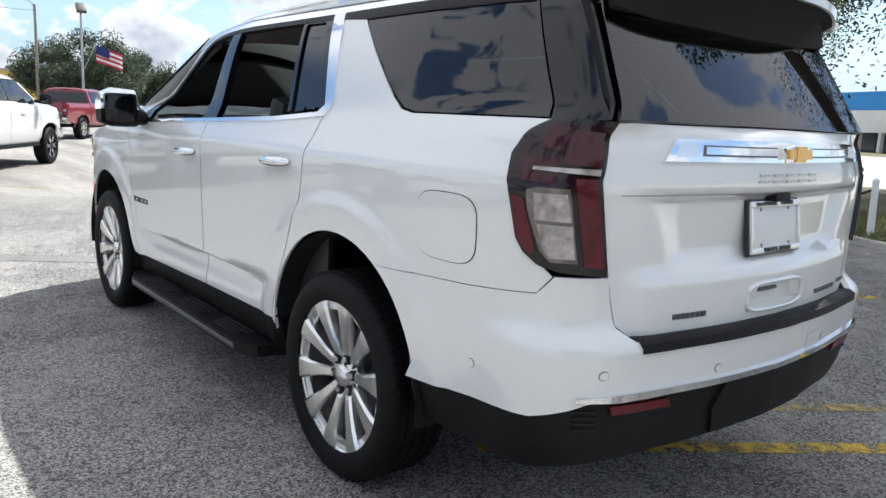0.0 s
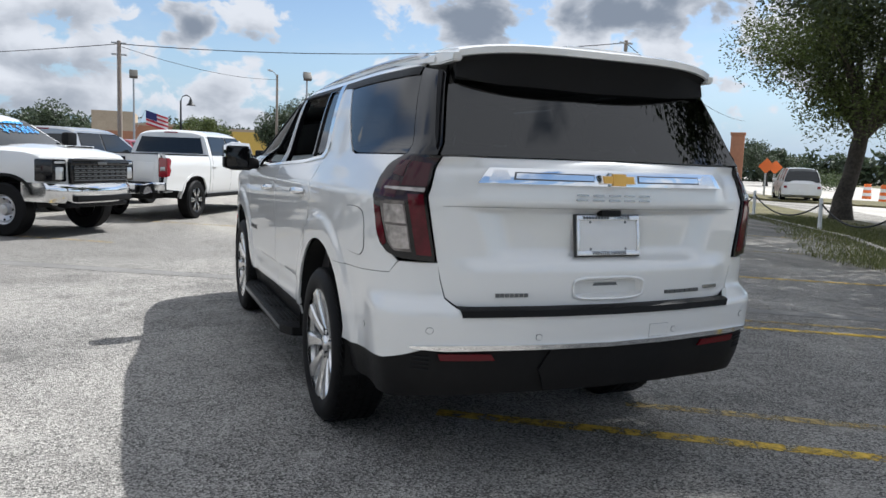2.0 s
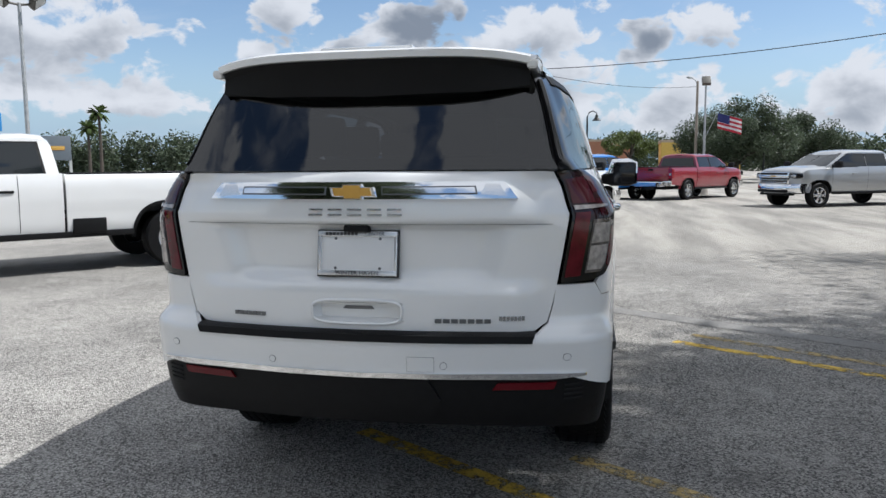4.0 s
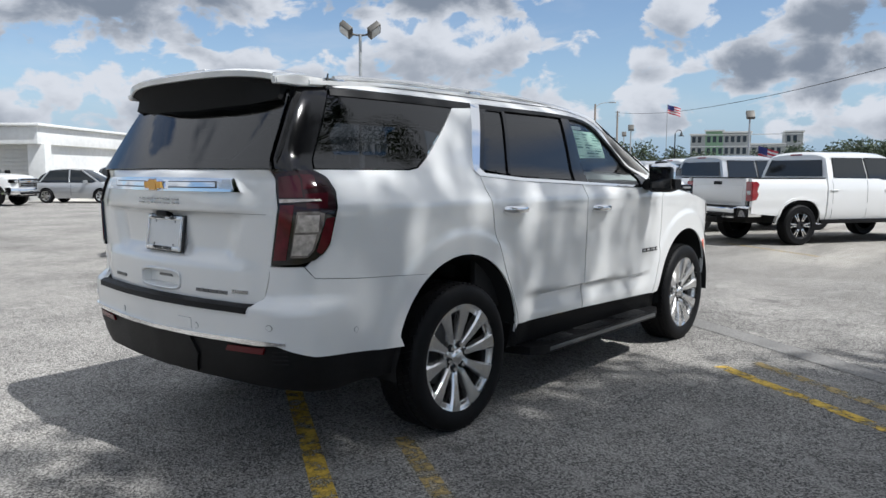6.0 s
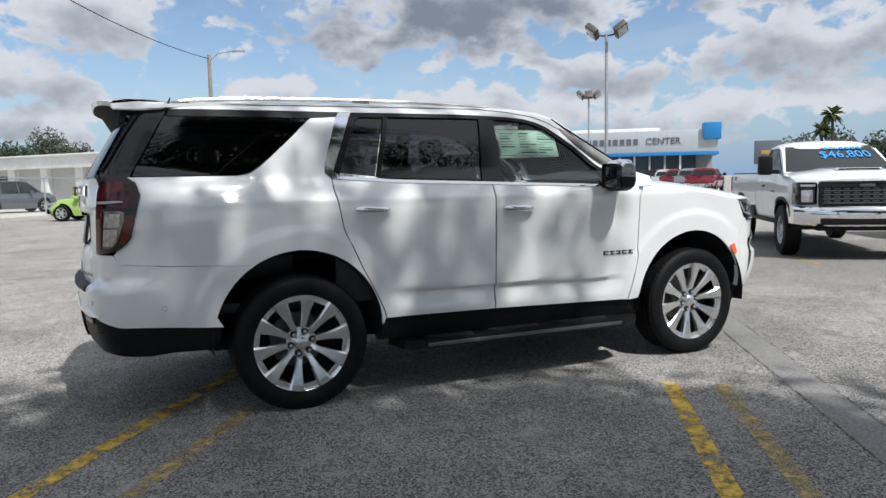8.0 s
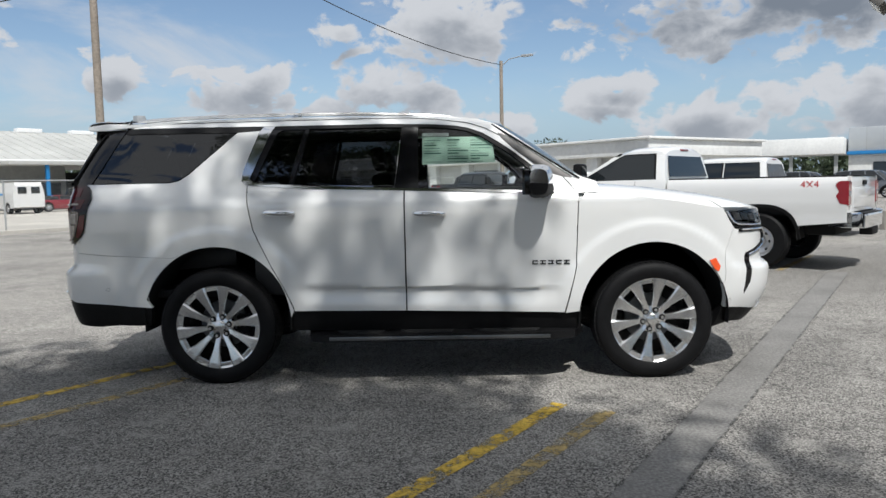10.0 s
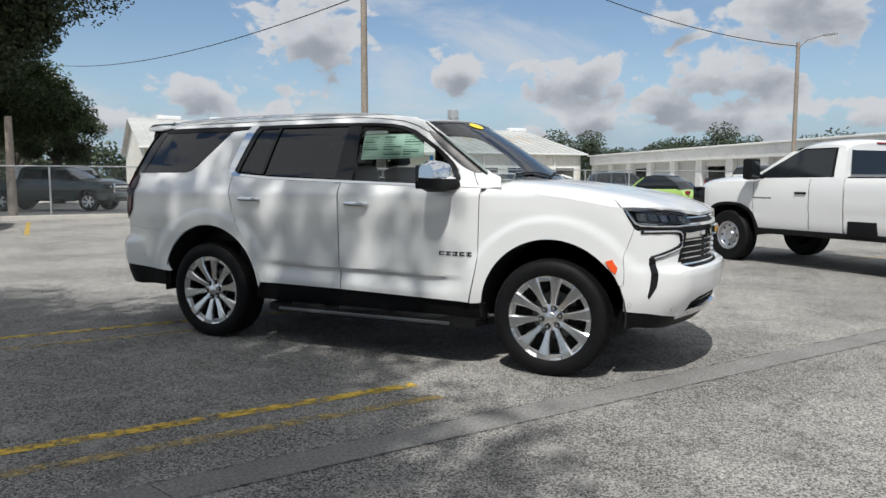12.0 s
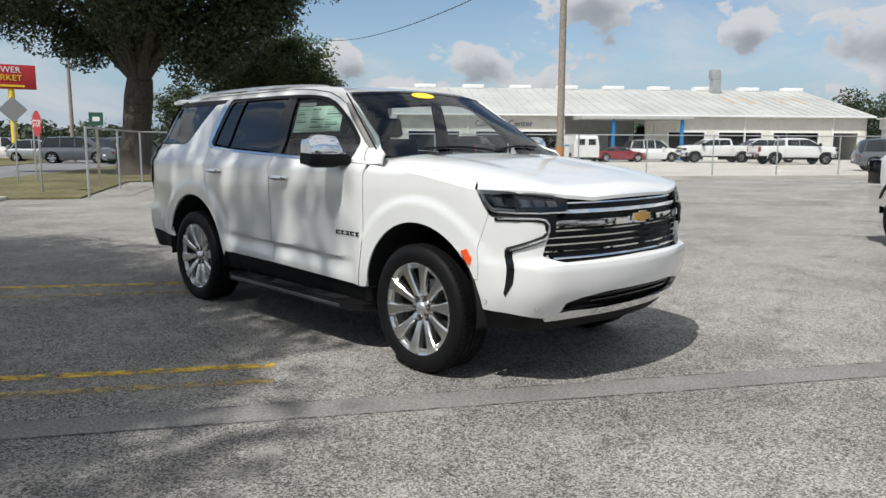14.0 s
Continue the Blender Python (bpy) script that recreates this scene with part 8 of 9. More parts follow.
def simple_wheel(parent, x, y, r, rim, style):
    s = -1 if y < 0 else 1
    w = new("wheel")
    w.parent = parent
    w.matrix_basis = pose(x, y, r, 0, 0, 0 if s < 0 else 180)
    bm = bmesh.new()
    lathe(bm, [(rim, -0.11), (rim + 0.02, -0.13), (r - 0.03, -0.13), (r, -0.10), (r, 0.10), (r - 0.03, 0.13), (rim, 0.11)], 28)
    part("tyre", bm, M_TYRE, w)
    bm = bmesh.new()
    lathe(bm, [(rim + 0.002, -0.118), (rim - 0.015, -0.11), (rim - 0.025, -0.05), (rim - 0.02, 0.1)], 28)
    if style == "steel":
        lathe(bm, [(rim - 0.02, -0.075), (rim - 0.05, -0.085), (0.10, -0.055), (0.075, -0.10), (0.001, -0.11)], 28)
    else:
        lathe(bm, [(0.09, -0.07), (0.06, -0.10), (0.001, -0.105)], 20)
        for k in range(6):
            for d in (-0.14, 0.14):
                a = 2 * math.pi * k / 6 + d
                box(bm, 0.04, rim - 0.005, -0.115, -0.075, -0.018, 0.018, 0.004, Matrix.Rotation(-a, 4, "Y"))
    part("rim", bm, M_STEEL if style == "steel" else (M_RIMBLACK if style == "machined" else M_RIM), w)
    if style == "machined":
        for k in range(6):
            for d in (-0.14, 0.14):
                bm = bmesh.new()
                box(bm, 0.09, rim - 0.01, -0.119, -0.112, -0.011, 0.011, 0.002, Matrix.Rotation(-2 * math.pi * k / 6 - d, 4, "Y"))
                part("spoke_face", bm, M_RIM, w)
    bm = bmesh.new()
    lathe(bm, [(0.01, -0.03), (rim - 0.02, -0.03)], 20)
    part("brake", bm, M_CAVITY, w)
    if style == "steel":
        for k in range(8):
            a = 2 * math.pi * k / 8
            bm = bmesh.new()
            rod(bm, (rim * 0.72 * math.cos(a), -0.055, rim * 0.72 * math.sin(a)), (rim * 0.72 * math.cos(a), -0.083, rim * 0.72 * math.sin(a)), 0.024, 0.024, 10)
            part("rim_hole", bm, M_CAVITY, w)


def square_arch(cx, cz, r, a0, a1, n=18):
    """A wheel opening with a flattened top and tight corners."""
    q = []
    for i in range(n + 1):
        a = radians(a0 + (a1 - a0) * i / n)
        c, d = math.cos(a), math.sin(a)
        q.append((cx + r * 1.04 * math.copysign(abs(c) ** 0.78, c), cz + r * math.copysign(abs(d) ** 0.78, d)))
    return q


def make_pickup(paint, label, cab="crew", heavy=False, front="chrome", group="parked pickups", style="alloy"):
    """A full-size pickup: local x forward, origin on the ground midway between the axles."""
    P = M_PAINTS[paint]
    t = thing("pickup_truck", label, "pickup truck", group=group)
    wb = 3.60 if cab == "regular" else 3.75
    up = 0.07 if heavy else 0.0
    r = 0.425 if heavy else 0.41
    xr, xf = -wb / 2, wb / 2
    tail, nose = xr - 1.22, xf + 0.98
    sill, belt, hood = 0.50 + up, 1.30 + up * 0.6, 1.30 + up
    cab_back = {"regular": xf - 2.10, "crew": xf - 3.05}[cab]
    bed = 1.36 + up * 0.5
    half = lambda x, z: 1.01 - 0.06 * smoothstep(0.66 + up, 0.45, z) - 0.05 * smoothstep(1.15 + up, 1.42 + up, z) - 0.018 * smoothstep(0.84 + up, 0.79 + up, z)

    def crown(x, z, s):
        d = Vector()
        e = abs(s)
        if x > xf + 0.4:
            d.x = -0.26 * e ** 3.4 * smoothstep(xf + 0.4, nose, x)
            d.y = -0.05 * s * smoothstep(xf + 0.5, nose, x)
        if z > hood - 0.14 and x > cab_back + 1.5:
            d.z = 0.045 * (1 - s * s) - 0.055 * e ** 9 + 0.025 * smoothstep(0.50, 0.40, e) * smoothstep(xf + 0.9, xf + 0.5, x)
        return d

    arch = lambda cx: square_arch(cx, r, r + 0.115, 176, 4)
    front_o = [(cab_back, 0.70 + up), (cab_back, belt + 0.06), (xf - 0.40, belt + 0.045), (xf - 0.1, hood + 0.03), (xf + 0.4, hood + 0.01), (xf + 0.75, hood - 0.03), (nose - 0.05, hood - 0.075), (nose, hood - 0.13), (nose, 0.62 + up), (nose - 0.12, sill + 0.02), (xf + r + 0.14, sill)] + arch(xf)[::-1] + [(xf - r - 0.14, sill), (cab_back, sill)]
    part("body", shell(front_o, half, crown, ny=14), P, t)
    # the load bed: two walls, floor, front wall
    side_o = [(tail, 0.66 + up), (tail, bed), (cab_back - 0.035, bed), (cab_back - 0.035, sill), (xr + r + 0.14, sill)] + arch(xr)[::-1] + [(xr - r - 0.14, sill + 0.10)]
    for s in (-1, 1):
        f = lambda u, v, inn=0.0, s=s: Vector((u, s * (half(u, v) - inn - 0.012 * smoothstep(bed - 0.03, bed, v)), v))
        part("bed_side", skin(side_o, f, 0.15, 0.08, 0.075), P, t)
        part("bed_cap", bm_box(tail + 0.01, cab_back - 0.05, s * 0.935 - 0.035, s * 0.935 + 0.035, bed - 0.012, bed + 0.012, 0.006), M_BLACK, t)
        part("bed_lining", bm_box(tail + 0.03, cab_back - 0.05, s * 0.875 - 0.02, s * 0.875 + 0.02, 0.80 + up, bed - 0.02), M_BLACK, t)
    part("bed_floor", bm_box(tail + 0.02, cab_back - 0.04, -0.88, 0.88, 0.76 + up, 0.82 + up), M_BLACK, t)
    part("bed_front", bm_box(cab_back - 0.09, cab_back - 0.05, -0.90, 0.90, 0.70 + up, bed - 0.01), P, t)
    for s in (-1, 1):
        f = lambda u, v, inn=0.0, s=s: Vector((u, s * (half(u, v) - inn), v))
        doors = [cab_back + 0.12, cab_back + 1.05, xf - 0.52] if cab == "crew" else [cab_back + 0.55, xf - 0.50]
        for dx in doors:
            part("door_seam", skin([(dx - 0.004, sill + 0.04), (dx + 0.004, sill + 0.04), (dx + 0.004, belt + 0.03), (dx - 0.004, belt + 0.03)], f, 0.1, 0.03, 0.0, lift=0.002), M_CAVITY, t)
        for dx in doors[1:]:
            hx = dx - 0.30 - (0.70 if cab == "crew" else 0.70)
            part("door_handle", bm_box(hx, hx + 0.2, s * 1.012 - 0.018, s * 1.012 + 0.018, belt - 0.20, belt - 0.165, 0.012), M_BLACK if heavy else P, t)
        part("lower_trim", bm_box(xr + r + 0.15, xf - r - 0.15, s * 0.955 - 0.03, s * 0.955 + 0.03, sill - 0.07, sill + 0.015, 0.01), M_BLACK, t)
        for cx in (xr, xf):
            inner, outer = square_arch(cx, r, r + 0.10, 2, 178), square_arch(cx, r, r + 0.145, 2, 178)
            part("arch_trim", skin(outer + inner[::-1], f, 0.1, 0.1, 0.03, lift=0.014), M_BLACK if heavy else P, t)
            bm = bmesh.new()
            q = square_arch(cx, r, r + 0.107, 2, 178)
            A = [bm.verts.new((a, s * 0.985, b)) for a, b in q]
            B = [bm.verts.new((a, s * 0.55, b)) for a, b in q]
            for i in range(len(q) - 1):
                bm.faces.new((A[i], A[i + 1], B[i + 1], B[i]))
            bm.faces.new(B)
            part("wheel_housing", bm, M_CAVITY, t)
        # mirrors
        mx = xf - 0.62
        m = new("wing_mirror")
        m.parent = t
        part("mirror_shell", bm_box(mx - 0.05, mx + 0.12, s * 1.16 - 0.12, s * 1.16 + 0.12, belt + 0.02, belt + (0.36 if heavy else 0.24), 0.05), M_BLACK, m)
        part("mirror_glass", bm_box(mx - 0.056, mx - 0.049, s * 1.16 - 0.09, s * 1.16 + 0.09, belt + 0.06, belt + (0.32 if heavy else 0.20), 0.003), M_CARGLASS, m)
        part("mirror_arm", bm_box(mx, mx + 0.06, min(s * 0.92, s * 1.1), max(s * 0.92, s * 1.1), belt + 0.04, belt + 0.11, 0.015), M_BLACK, m)
        # rear lamp: a tall red block round the corner with a clear middle
        lamp = new("tail_lamp")
        lamp.parent = t
        z0, z1 = 0.90 + up, 1.29 + up * 0.5
        bm = bmesh.new()
        prism(bm, [(tail - 0.02, z0), (tail + 0.10, z0 + 0.02), (tail + 0.16, z0 + 0.14), (tail + 0.12, z0 + 0.20), (tail + 0.17, z1 - 0.05), (tail + 0.10, z1), (tail - 0.02, z1)], min(s * 0.83, s * 1.014), max(s * 0.83, s * 1.014), "xz")
        bmesh.ops.bevel(bm, geom=bm.edges[:], offset=0.012, segments=2, affect="EDGES")
        part("lamp_lens", bm, M_TAILSIMPLE, lamp)
        part("lamp_clear", bm_box(tail - 0.026, tail, s * 0.92 - 0.05, s * 0.92 + 0.05, z0 + 0.13, z0 + 0.21, 0.006), M_LAMPSIMPLE, lamp)
        # head lamp
        lamp = new("head_lamp")
        lamp.parent = t
        if heavy:
            part("lamp_housing", bm_box(nose - 0.44, nose - 0.075, s * 0.825 - 0.16, s * 0.825 + 0.15, hood - 0.49, hood - 0.13, 0.04), M_BLACKGLOSS, lamp)
            part("lamp_strip", bm_box(nose - 0.30, nose - 0.062, s * 0.815 - 0.13, s * 0.815 + 0.10, hood - 0.205, hood - 0.165, 0.012), M_LAMPSIMPLE, lamp)
            part("lamp_lens", bm_box(nose - 0.28, nose - 0.062, s * 0.83 - 0.10, s * 0.83 + 0.085, hood - 0.455, hood - 0.25, 0.03), M_LAMPSIMPLE, lamp)
        else:
            part("lamp_housing", bm_box(nose - 0.46, nose - 0.07, s * 0.82 - 0.15, s * 0.82 + 0.15, hood - 0.33, hood - 0.15, 0.04), M_BLACKGLOSS, lamp)
            part("lamp_lens", bm_box(nose - 0.40, nose - 0.058, s * 0.82 - 0.12, s * 0.82 + 0.11, hood - 0.30, hood - 0.20, 0.03), M_LAMPSIMPLE, lamp)
    # cab
    roof = 1.885 + up * 0.7
    c0, c1 = cab_back + 0.02, xf - 0.36
    top0, top1 = c0 + 0.09, xf - 1.22
    wc = lambda x, z: 0.965 - 0.21 * smoothstep(belt - 0.1, roof + 0.12, z) - 0.05 * smoothstep(top1 - 0.3, c1, x)
    co = [(c0, belt - 0.05), (c0 + 0.012, belt + 0.1), (top0 - 0.01, roof - 0.06), (top0 + 0.05, roof - 0.01), (top0 + 0.16, roof), (top1 - 0.5, roof + 0.012), (top1 - 0.15, roof - 0.005), (top1 + 0.02, roof - 0.045), (top1 + 0.12, roof - 0.10), (c1, belt + 0.05), (c1, belt - 0.05)]

    def cab_crown(x, z, s):
        e = abs(s)
        d = Vector((0.12 * (1 - s * s) * smoothstep(top1 - 0.1, c1, x), 0, 0))
        if z > roof - 0.12:
            d.z = 0.035 * (1 - s * s) - 0.055 * e ** 7
        return d

    part("cab", shell(co, wc, cab_crown, 0.15, 0.06, 14), P, t)
    g = lambda x, z: wc(x, z) + 0.006
    zb, zt = belt + 0.045, roof - 0.115
    spans = [(c0 + 0.20, xf - 0.58)] if cab == "regular" else [(c0 + 0.17, c0 + 1.03), (c0 + 1.11, xf - 0.58)]
    for i, (a, b2) in enumerate(spans):
        last = i == len(spans) - 1
        a2 = a + (0.06 if i == 0 else 0.0)
        so = [(a, zb), (b2, zb), (b2 - 0.005, zt), (a2, zt)]
        if last:  # the front pane drops towards the mirror and follows the screen pillar
            so = [(a, zb), (b2 - 0.38, zb), (b2 - 0.30, zb - 0.045), (b2, zb - 0.05), (b2 - 0.01, zb + 0.08), (top1 + 0.03, zt - 0.03), (top1 - 0.06, zt), (a2, zt)]
        cx, cz = sum(p[0] for p in so) / len(so), sum(p[1] for p in so) / len(so)
        rim = [(cx + (p[0] - cx) * 1.05, cz + (p[1] - cz) * 1.08) for p in so]
        for s in (-1, 1):
            f = lambda u, v, inn=0.0, s=s: Vector((u, s * (g(u, v) - inn), v))
            w1 = part("side_window", skin(so, f, 0.2, 0.1, 0.004, lift=0.003), M_CARGLASS, t)
            part("window_rubber", skin(rim, f, 0.2, 0.1, 0.004), M_BLACK, w1)
    fs = lambda tt, y, i=0.0: Vector((c1 - 0.035 + (top1 + 0.10 - c1) * tt + 0.12 * (1 - (y / 0.9) ** 2) * (1 - tt) + 0.012 - i, y * (0.925 - 0.165 * tt), belt + 0.07 + (roof - 0.09 - belt - 0.05) * tt))
    part("windscreen", skin([(0.0, -0.93), (1.0, -0.93), (1.0, 0.93), (0.0, 0.93)], fs, 0.15, 0.2, 0.004, lift=0.014), M_CARGLASS, t)
    rs = lambda tt, y, i=0.0: Vector((c0 + (top0 - c0) * tt - 0.012 + i, y * (0.95 - 0.13 * tt), belt + 0.10 + (roof - 0.10 - belt - 0.12) * tt))
    part("rear_window", skin([(0.0, -0.86), (1.0, -0.86), (1.0, 0.86), (0.0, 0.86)], rs, 0.3, 0.3, 0.004, lift=0.006), M_CARGLASS, t)
    part("brake_lamp", bm_box(top0 - 0.025, top0 + 0.02, -0.16, 0.16, roof - 0.045, roof - 0.012, 0.01), M_TAILSIMPLE, t)
    bm = bmesh.new()
    tube(bm, [(xf - 0.46, 0.70, belt + 0.07), (xf - 0.44, 0.35, belt + 0.085), (xf - 0.42, 0.0, belt + 0.08)], 0.012, 5)
    part("wiper", bm, M_BLACK, t)
    # grille, bumpers, tailgate
    gz0, gz1 = 0.80 + up, hood - 0.12
    gr = new("grille")
    gr.parent = t
    part("grille_frame", bm_box(nose - 0.06, nose + 0.010, -0.68, 0.68, gz0 - 0.02, gz1, 0.02), M_BLACKGLOSS if heavy or front == "black" else M_CHROME, gr)
    part("grille_back", bm_box(nose - 0.05, nose + 0.014, -0.64, 0.64, gz0, gz1 - 0.02, 0.01), M_CAVITY, gr)
    rows = 5 if heavy else 4
    for k in range(rows):
        zz = gz0 + 0.03 + (gz1 - gz0 - 0.06) * k / rows
        part("grille_bar", bm_box(nose + 0.006, nose + 0.030, -0.63, 0.63, zz, zz + 0.018, 0.005), M_RIMDARK if heavy or front == "black" else M_CHROME, gr)
        if heavy and k < 4:
            for q in range(9):
                part("grille_mesh", bm_box(nose + 0.006, nose + 0.022, -0.61 + q * 0.14, -0.52 + q * 0.14, zz + 0.032, zz + 0.048), M_RIMDARK, gr)
    zz = gz1 - (0.105 if heavy else 0.17)
    part("grille_crossbar", bm_box(nose - 0.02, nose + 0.036, -0.70, 0.70, zz, zz + 0.075, 0.015), M_BLACKGLOSS if heavy or front == "black" else M_CHROME, gr)
    part("grille_emblem", bm_box(nose + 0.03, nose + 0.046, -0.11, 0.11, zz + 0.014, zz + 0.058, 0.006), M_RIMDARK if heavy or front == "black" else M_GOLD, gr)
    fb = M_CHROME if front == "chrome" else (P if front == "body" else M_BLACKGLOSS)
    bm = shell([(nose - 0.34, 0.47 + up), (nose + 0.03, 0.47 + up), (nose + 0.10, 0.54 + up), (nose + 0.11, 0.70 + up), (nose + 0.07, 0.765 + up), (nose - 0.34, 0.765 + up)], lambda x, z: 1.0, lambda x, z, s: Vector((-0.30 * abs(s) ** 3, 0, 0.03 * abs(s) ** 4)), ny=16)
    part("front_bumper", bm, fb, t, "chrome front bumper" if front == "chrome" else "")
    part("bumper_slot", bm_box(nose + 0.0, nose + 0.108, -0.66, 0.66, 0.50 + up, 0.60 + up, 0.02), M_BLACK, t)
    part("air_dam", bm_box(nose - 0.25, nose - 0.02, -0.70, 0.70, 0.40 + up, 0.48 + up, 0.03), M_BLACK, t)
    rb = M_CHROME if paint != "black" else M_BLACKGLOSS
    bm = shell([(tail - 0.17, 0.56 + up), (tail - 0.17, 0.74 + up), (tail - 0.15, 0.765 + up), (tail + 0.14, 0.765 + up), (tail + 0.14, 0.56 + up)], lambda x, z: 0.99, lambda x, z, s: Vector((0.10 * abs(s) ** 4, 0, 0.035 * smoothstep(0.62, 0.75, abs(s)))), ny=16)
    part("rear_bumper", bm, rb, t)
    part("bumper_step", bm_box(tail - 0.15, tail + 0.02, -0.60, 0.60, 0.764 + up, 0.782 + up, 0.006), M_BLACK, t)
    part("hitch", bm_box(tail - 0.18, tail, -0.2, 0.2, 0.44 + up, 0.57 + up, 0.02), M_BLACK, t)
    gate = part("tailgate", bm_box(tail - 0.012, tail + 0.05, -0.825, 0.825, 0.80 + up, bed, 0.012), P, t)
    part("gate_panel", bm_box(tail - 0.024, tail - 0.010, -0.74, 0.74, 0.86 + up, bed - 0.17, 0.008), P, gate)
    part("gate_cap", bm_box(tail - 0.022, tail + 0.055, -0.82, 0.82, bed - 0.008, bed + 0.014, 0.006), M_BLACK, gate)
    part("gate_handle", bm_box(tail - 0.03, tail, -0.12, 0.12, bed - 0.135, bed - 0.065, 0.01), M_BLACK, gate)
    part("underbody", bm_box(tail + 0.25, nose - 0.3, -0.55, 0.55, 0.44 + up, 0.74 + up, 0.03), M_CAVITY, t)
    if heavy:
        part("bonnet_scoop", bm_box(xf + 0.12, xf + 0.60, -0.34, 0.34, hood + 0.05, hood + 0.085, 0.015), P, t)
        part("scoop_slot", bm_box(xf + 0.54, xf + 0.608, -0.30, 0.30, hood + 0.056, hood + 0.078), M_CAVITY, t)
        for s in (-1, 1):
            for k in range(6):
                part("badge_bar", bm_box(xf - 0.85 + k * 0.06, xf - 0.81 + k * 0.06, s * 1.008 - 0.004, s * 1.008 + 0.004, 0.99 + up, 1.015 + up), M_LETTERBLACK, t)
            bm = text_mesh("4X4", 0.15, 0.006)
            bmesh.ops.transform(bm, matrix=(pose(tail + 0.50, -1.004, bed - 0.12, 90, 0, 0) if s < 0 else pose(tail + 0.50, 1.004, bed - 0.12, 90, 0, 180)), verts=bm.verts[:])
            part("bed_lettering", bm, M_SIGNRED, t, smooth=False)
        part("tank_skirt", bm_box(cab_back - 0.55, cab_back - 0.1, -1.006, 1.006, sill - 0.02, sill + 0.2, 0.02), M_BLACK, t)
    for x in (xr, xf):
        for s in (-1, 1):
            simple_wheel(t, x, s * 0.90, r, 0.26 if not heavy else 0.235, "steel" if heavy else style)
    return t, fs


def put(t, x, y, turn):
    t.matrix_world = pose(x, y, 0, 0, 0, turn)
    return t


def again(t, x, y, turn, label=""):
    c = copy_thing(t, pose(x, y, 0, 0, 0, turn))
    if label:
        c["label"] = label
    return c


# price truck, with blue writing on its windscreen
P1, fs1 = make_pickup("white", "white heavy-duty regular cab pickup with blue price on its windscreen", "regular", True)
again(P1, 5.57, 7.25, 140.5, "white heavy-duty regular cab pickup with plain steel wheels")
bm = text_mesh("$46,800", 0.30, 0.002)
for v in bm.verts:
    tt, yy = 0.62 + v.co.y / 0.78, v.co.x
    v.co = fs1(tt, yy * 1.05 + 0.25) + Vector((0.022, 0, 0.012))
M_BLUEPAINT = mat("blue_window_paint", (0.03, 0.30, 0.75), 0.6)
part("price_lettering", bm, M_BLUEPAINT, P1, smooth=False)
for k in range(7):
    bm = bmesh.new()
    bm.faces.new([bm.verts.new(fs1(a, 0.25 + (0.42 - k * 0.12 + b)) + Vector((0.022, 0, 0.012))) for a, b in ((0.84, 0), (0.84, -0.085), (0.93, -0.085), (0.93, 0))])
    part("letter_bar", bm, M_BLUEPAINT, P1, smooth=False)
bm = bmesh.new()
bm.faces.new([bm.verts.new(fs1(0.93 + 0.06 * math.sin(a), 0.18 * math.cos(a)) + Vector((0.022, 0, 0.012))) for a in [2 * math.pi * i / 16 for i in range(16)]])
part("sticker", bm, M_YELLOW, P1, smooth=False)
c, s = math.cos(radians(-126)), math.sin(radians(-126))
put(P1, 10.28 - c * 1.8, 3.2 - s * 1.8, -126)
W1, _ = make_pickup("white", "white crew cab pickup with dark alloy wheels", "crew", style="machined")
put(W1, 15.17, 0.55, -31)
W2, _ = make_pickup("silver", "silver crew cab pickup beside a white one", "crew")
put(W2, 16.9, 3.3, -31)
again(W1, 20.0, 5.4, -38, "white crew cab pickup in a row of trucks")
again(W2, 23.0, 8.0, -38, "silver crew cab pickup in a row of trucks")
again(W1, 8.9, 13.6, 143, "white crew cab pickup behind another white truck")
R1, _ = make_pickup("red", "dark red crew cab pickup in the far row", "crew")
put(R1, 30.5, -5.2, -38)
again(R1, 33.5, 2.0, -38, "dark red crew cab pickup in the far row")
B1, _ = make_pickup("blue", "bright blue crew cab pickup in the far row", "crew")
put(B1, 36.0, 5.6, -38)
again(B1, 28.4, -0.9, -38, "bright blue crew cab pickup in the far row")
again(R1, 31.5, 10.5, -38, "dark red crew cab pickup in the far row")
again(B1, 34.5, 14.5, -38, "bright blue crew cab pickup in the far row")
again(W2, 29.0, 15.5, -38, "silver crew cab pickup in the far row")
K1, _ = make_pickup("black", "black heavy-duty crew cab pickup with bright wheels", "crew", True, "black")
put(K1, 18.9, -12.3, 118)
again(W1, 21.9, -17.6, -50, "white crew cab pickup behind a black truck")
again(W1, 24.3, -17.6, -30, "white crew cab pickup at the end of the row")
again(W2, 24.5, -9.5, 118, "silver crew cab pickup in the far row")
for i, (x, y) in enumerate(((40.2, 37.6), (41.6, 40.6), (43.0, 43.6), (44.6, 46.8), (46.2, 50.0))):
    again((R1, W2, R1, W1, K1)[i], x, y, 38, ("dark red", "silver", "dark red", "white", "black")[i] + " crew cab pickup in a long row by the showroom")
G1, _ = make_pickup("green", "dark green old pickup parked behind the fence", "crew", False, "body")
put(G1, -24.7, 16.2, 25)
again(K1, 3.0, 43.6, -40, "black pickup parked before the garage row")
# trucks in the yard of the body shop
for x, y, a in ((-21.9, 53.4, 228), (-19.4, 56.4, 230), (-15.4, 52.9, 48)):
    again(W1, x, y, a, "white pickup parked in the yard of the body shop")
again(K1, -30.6, 34.6, 118, "black pickup parked before the body shop")


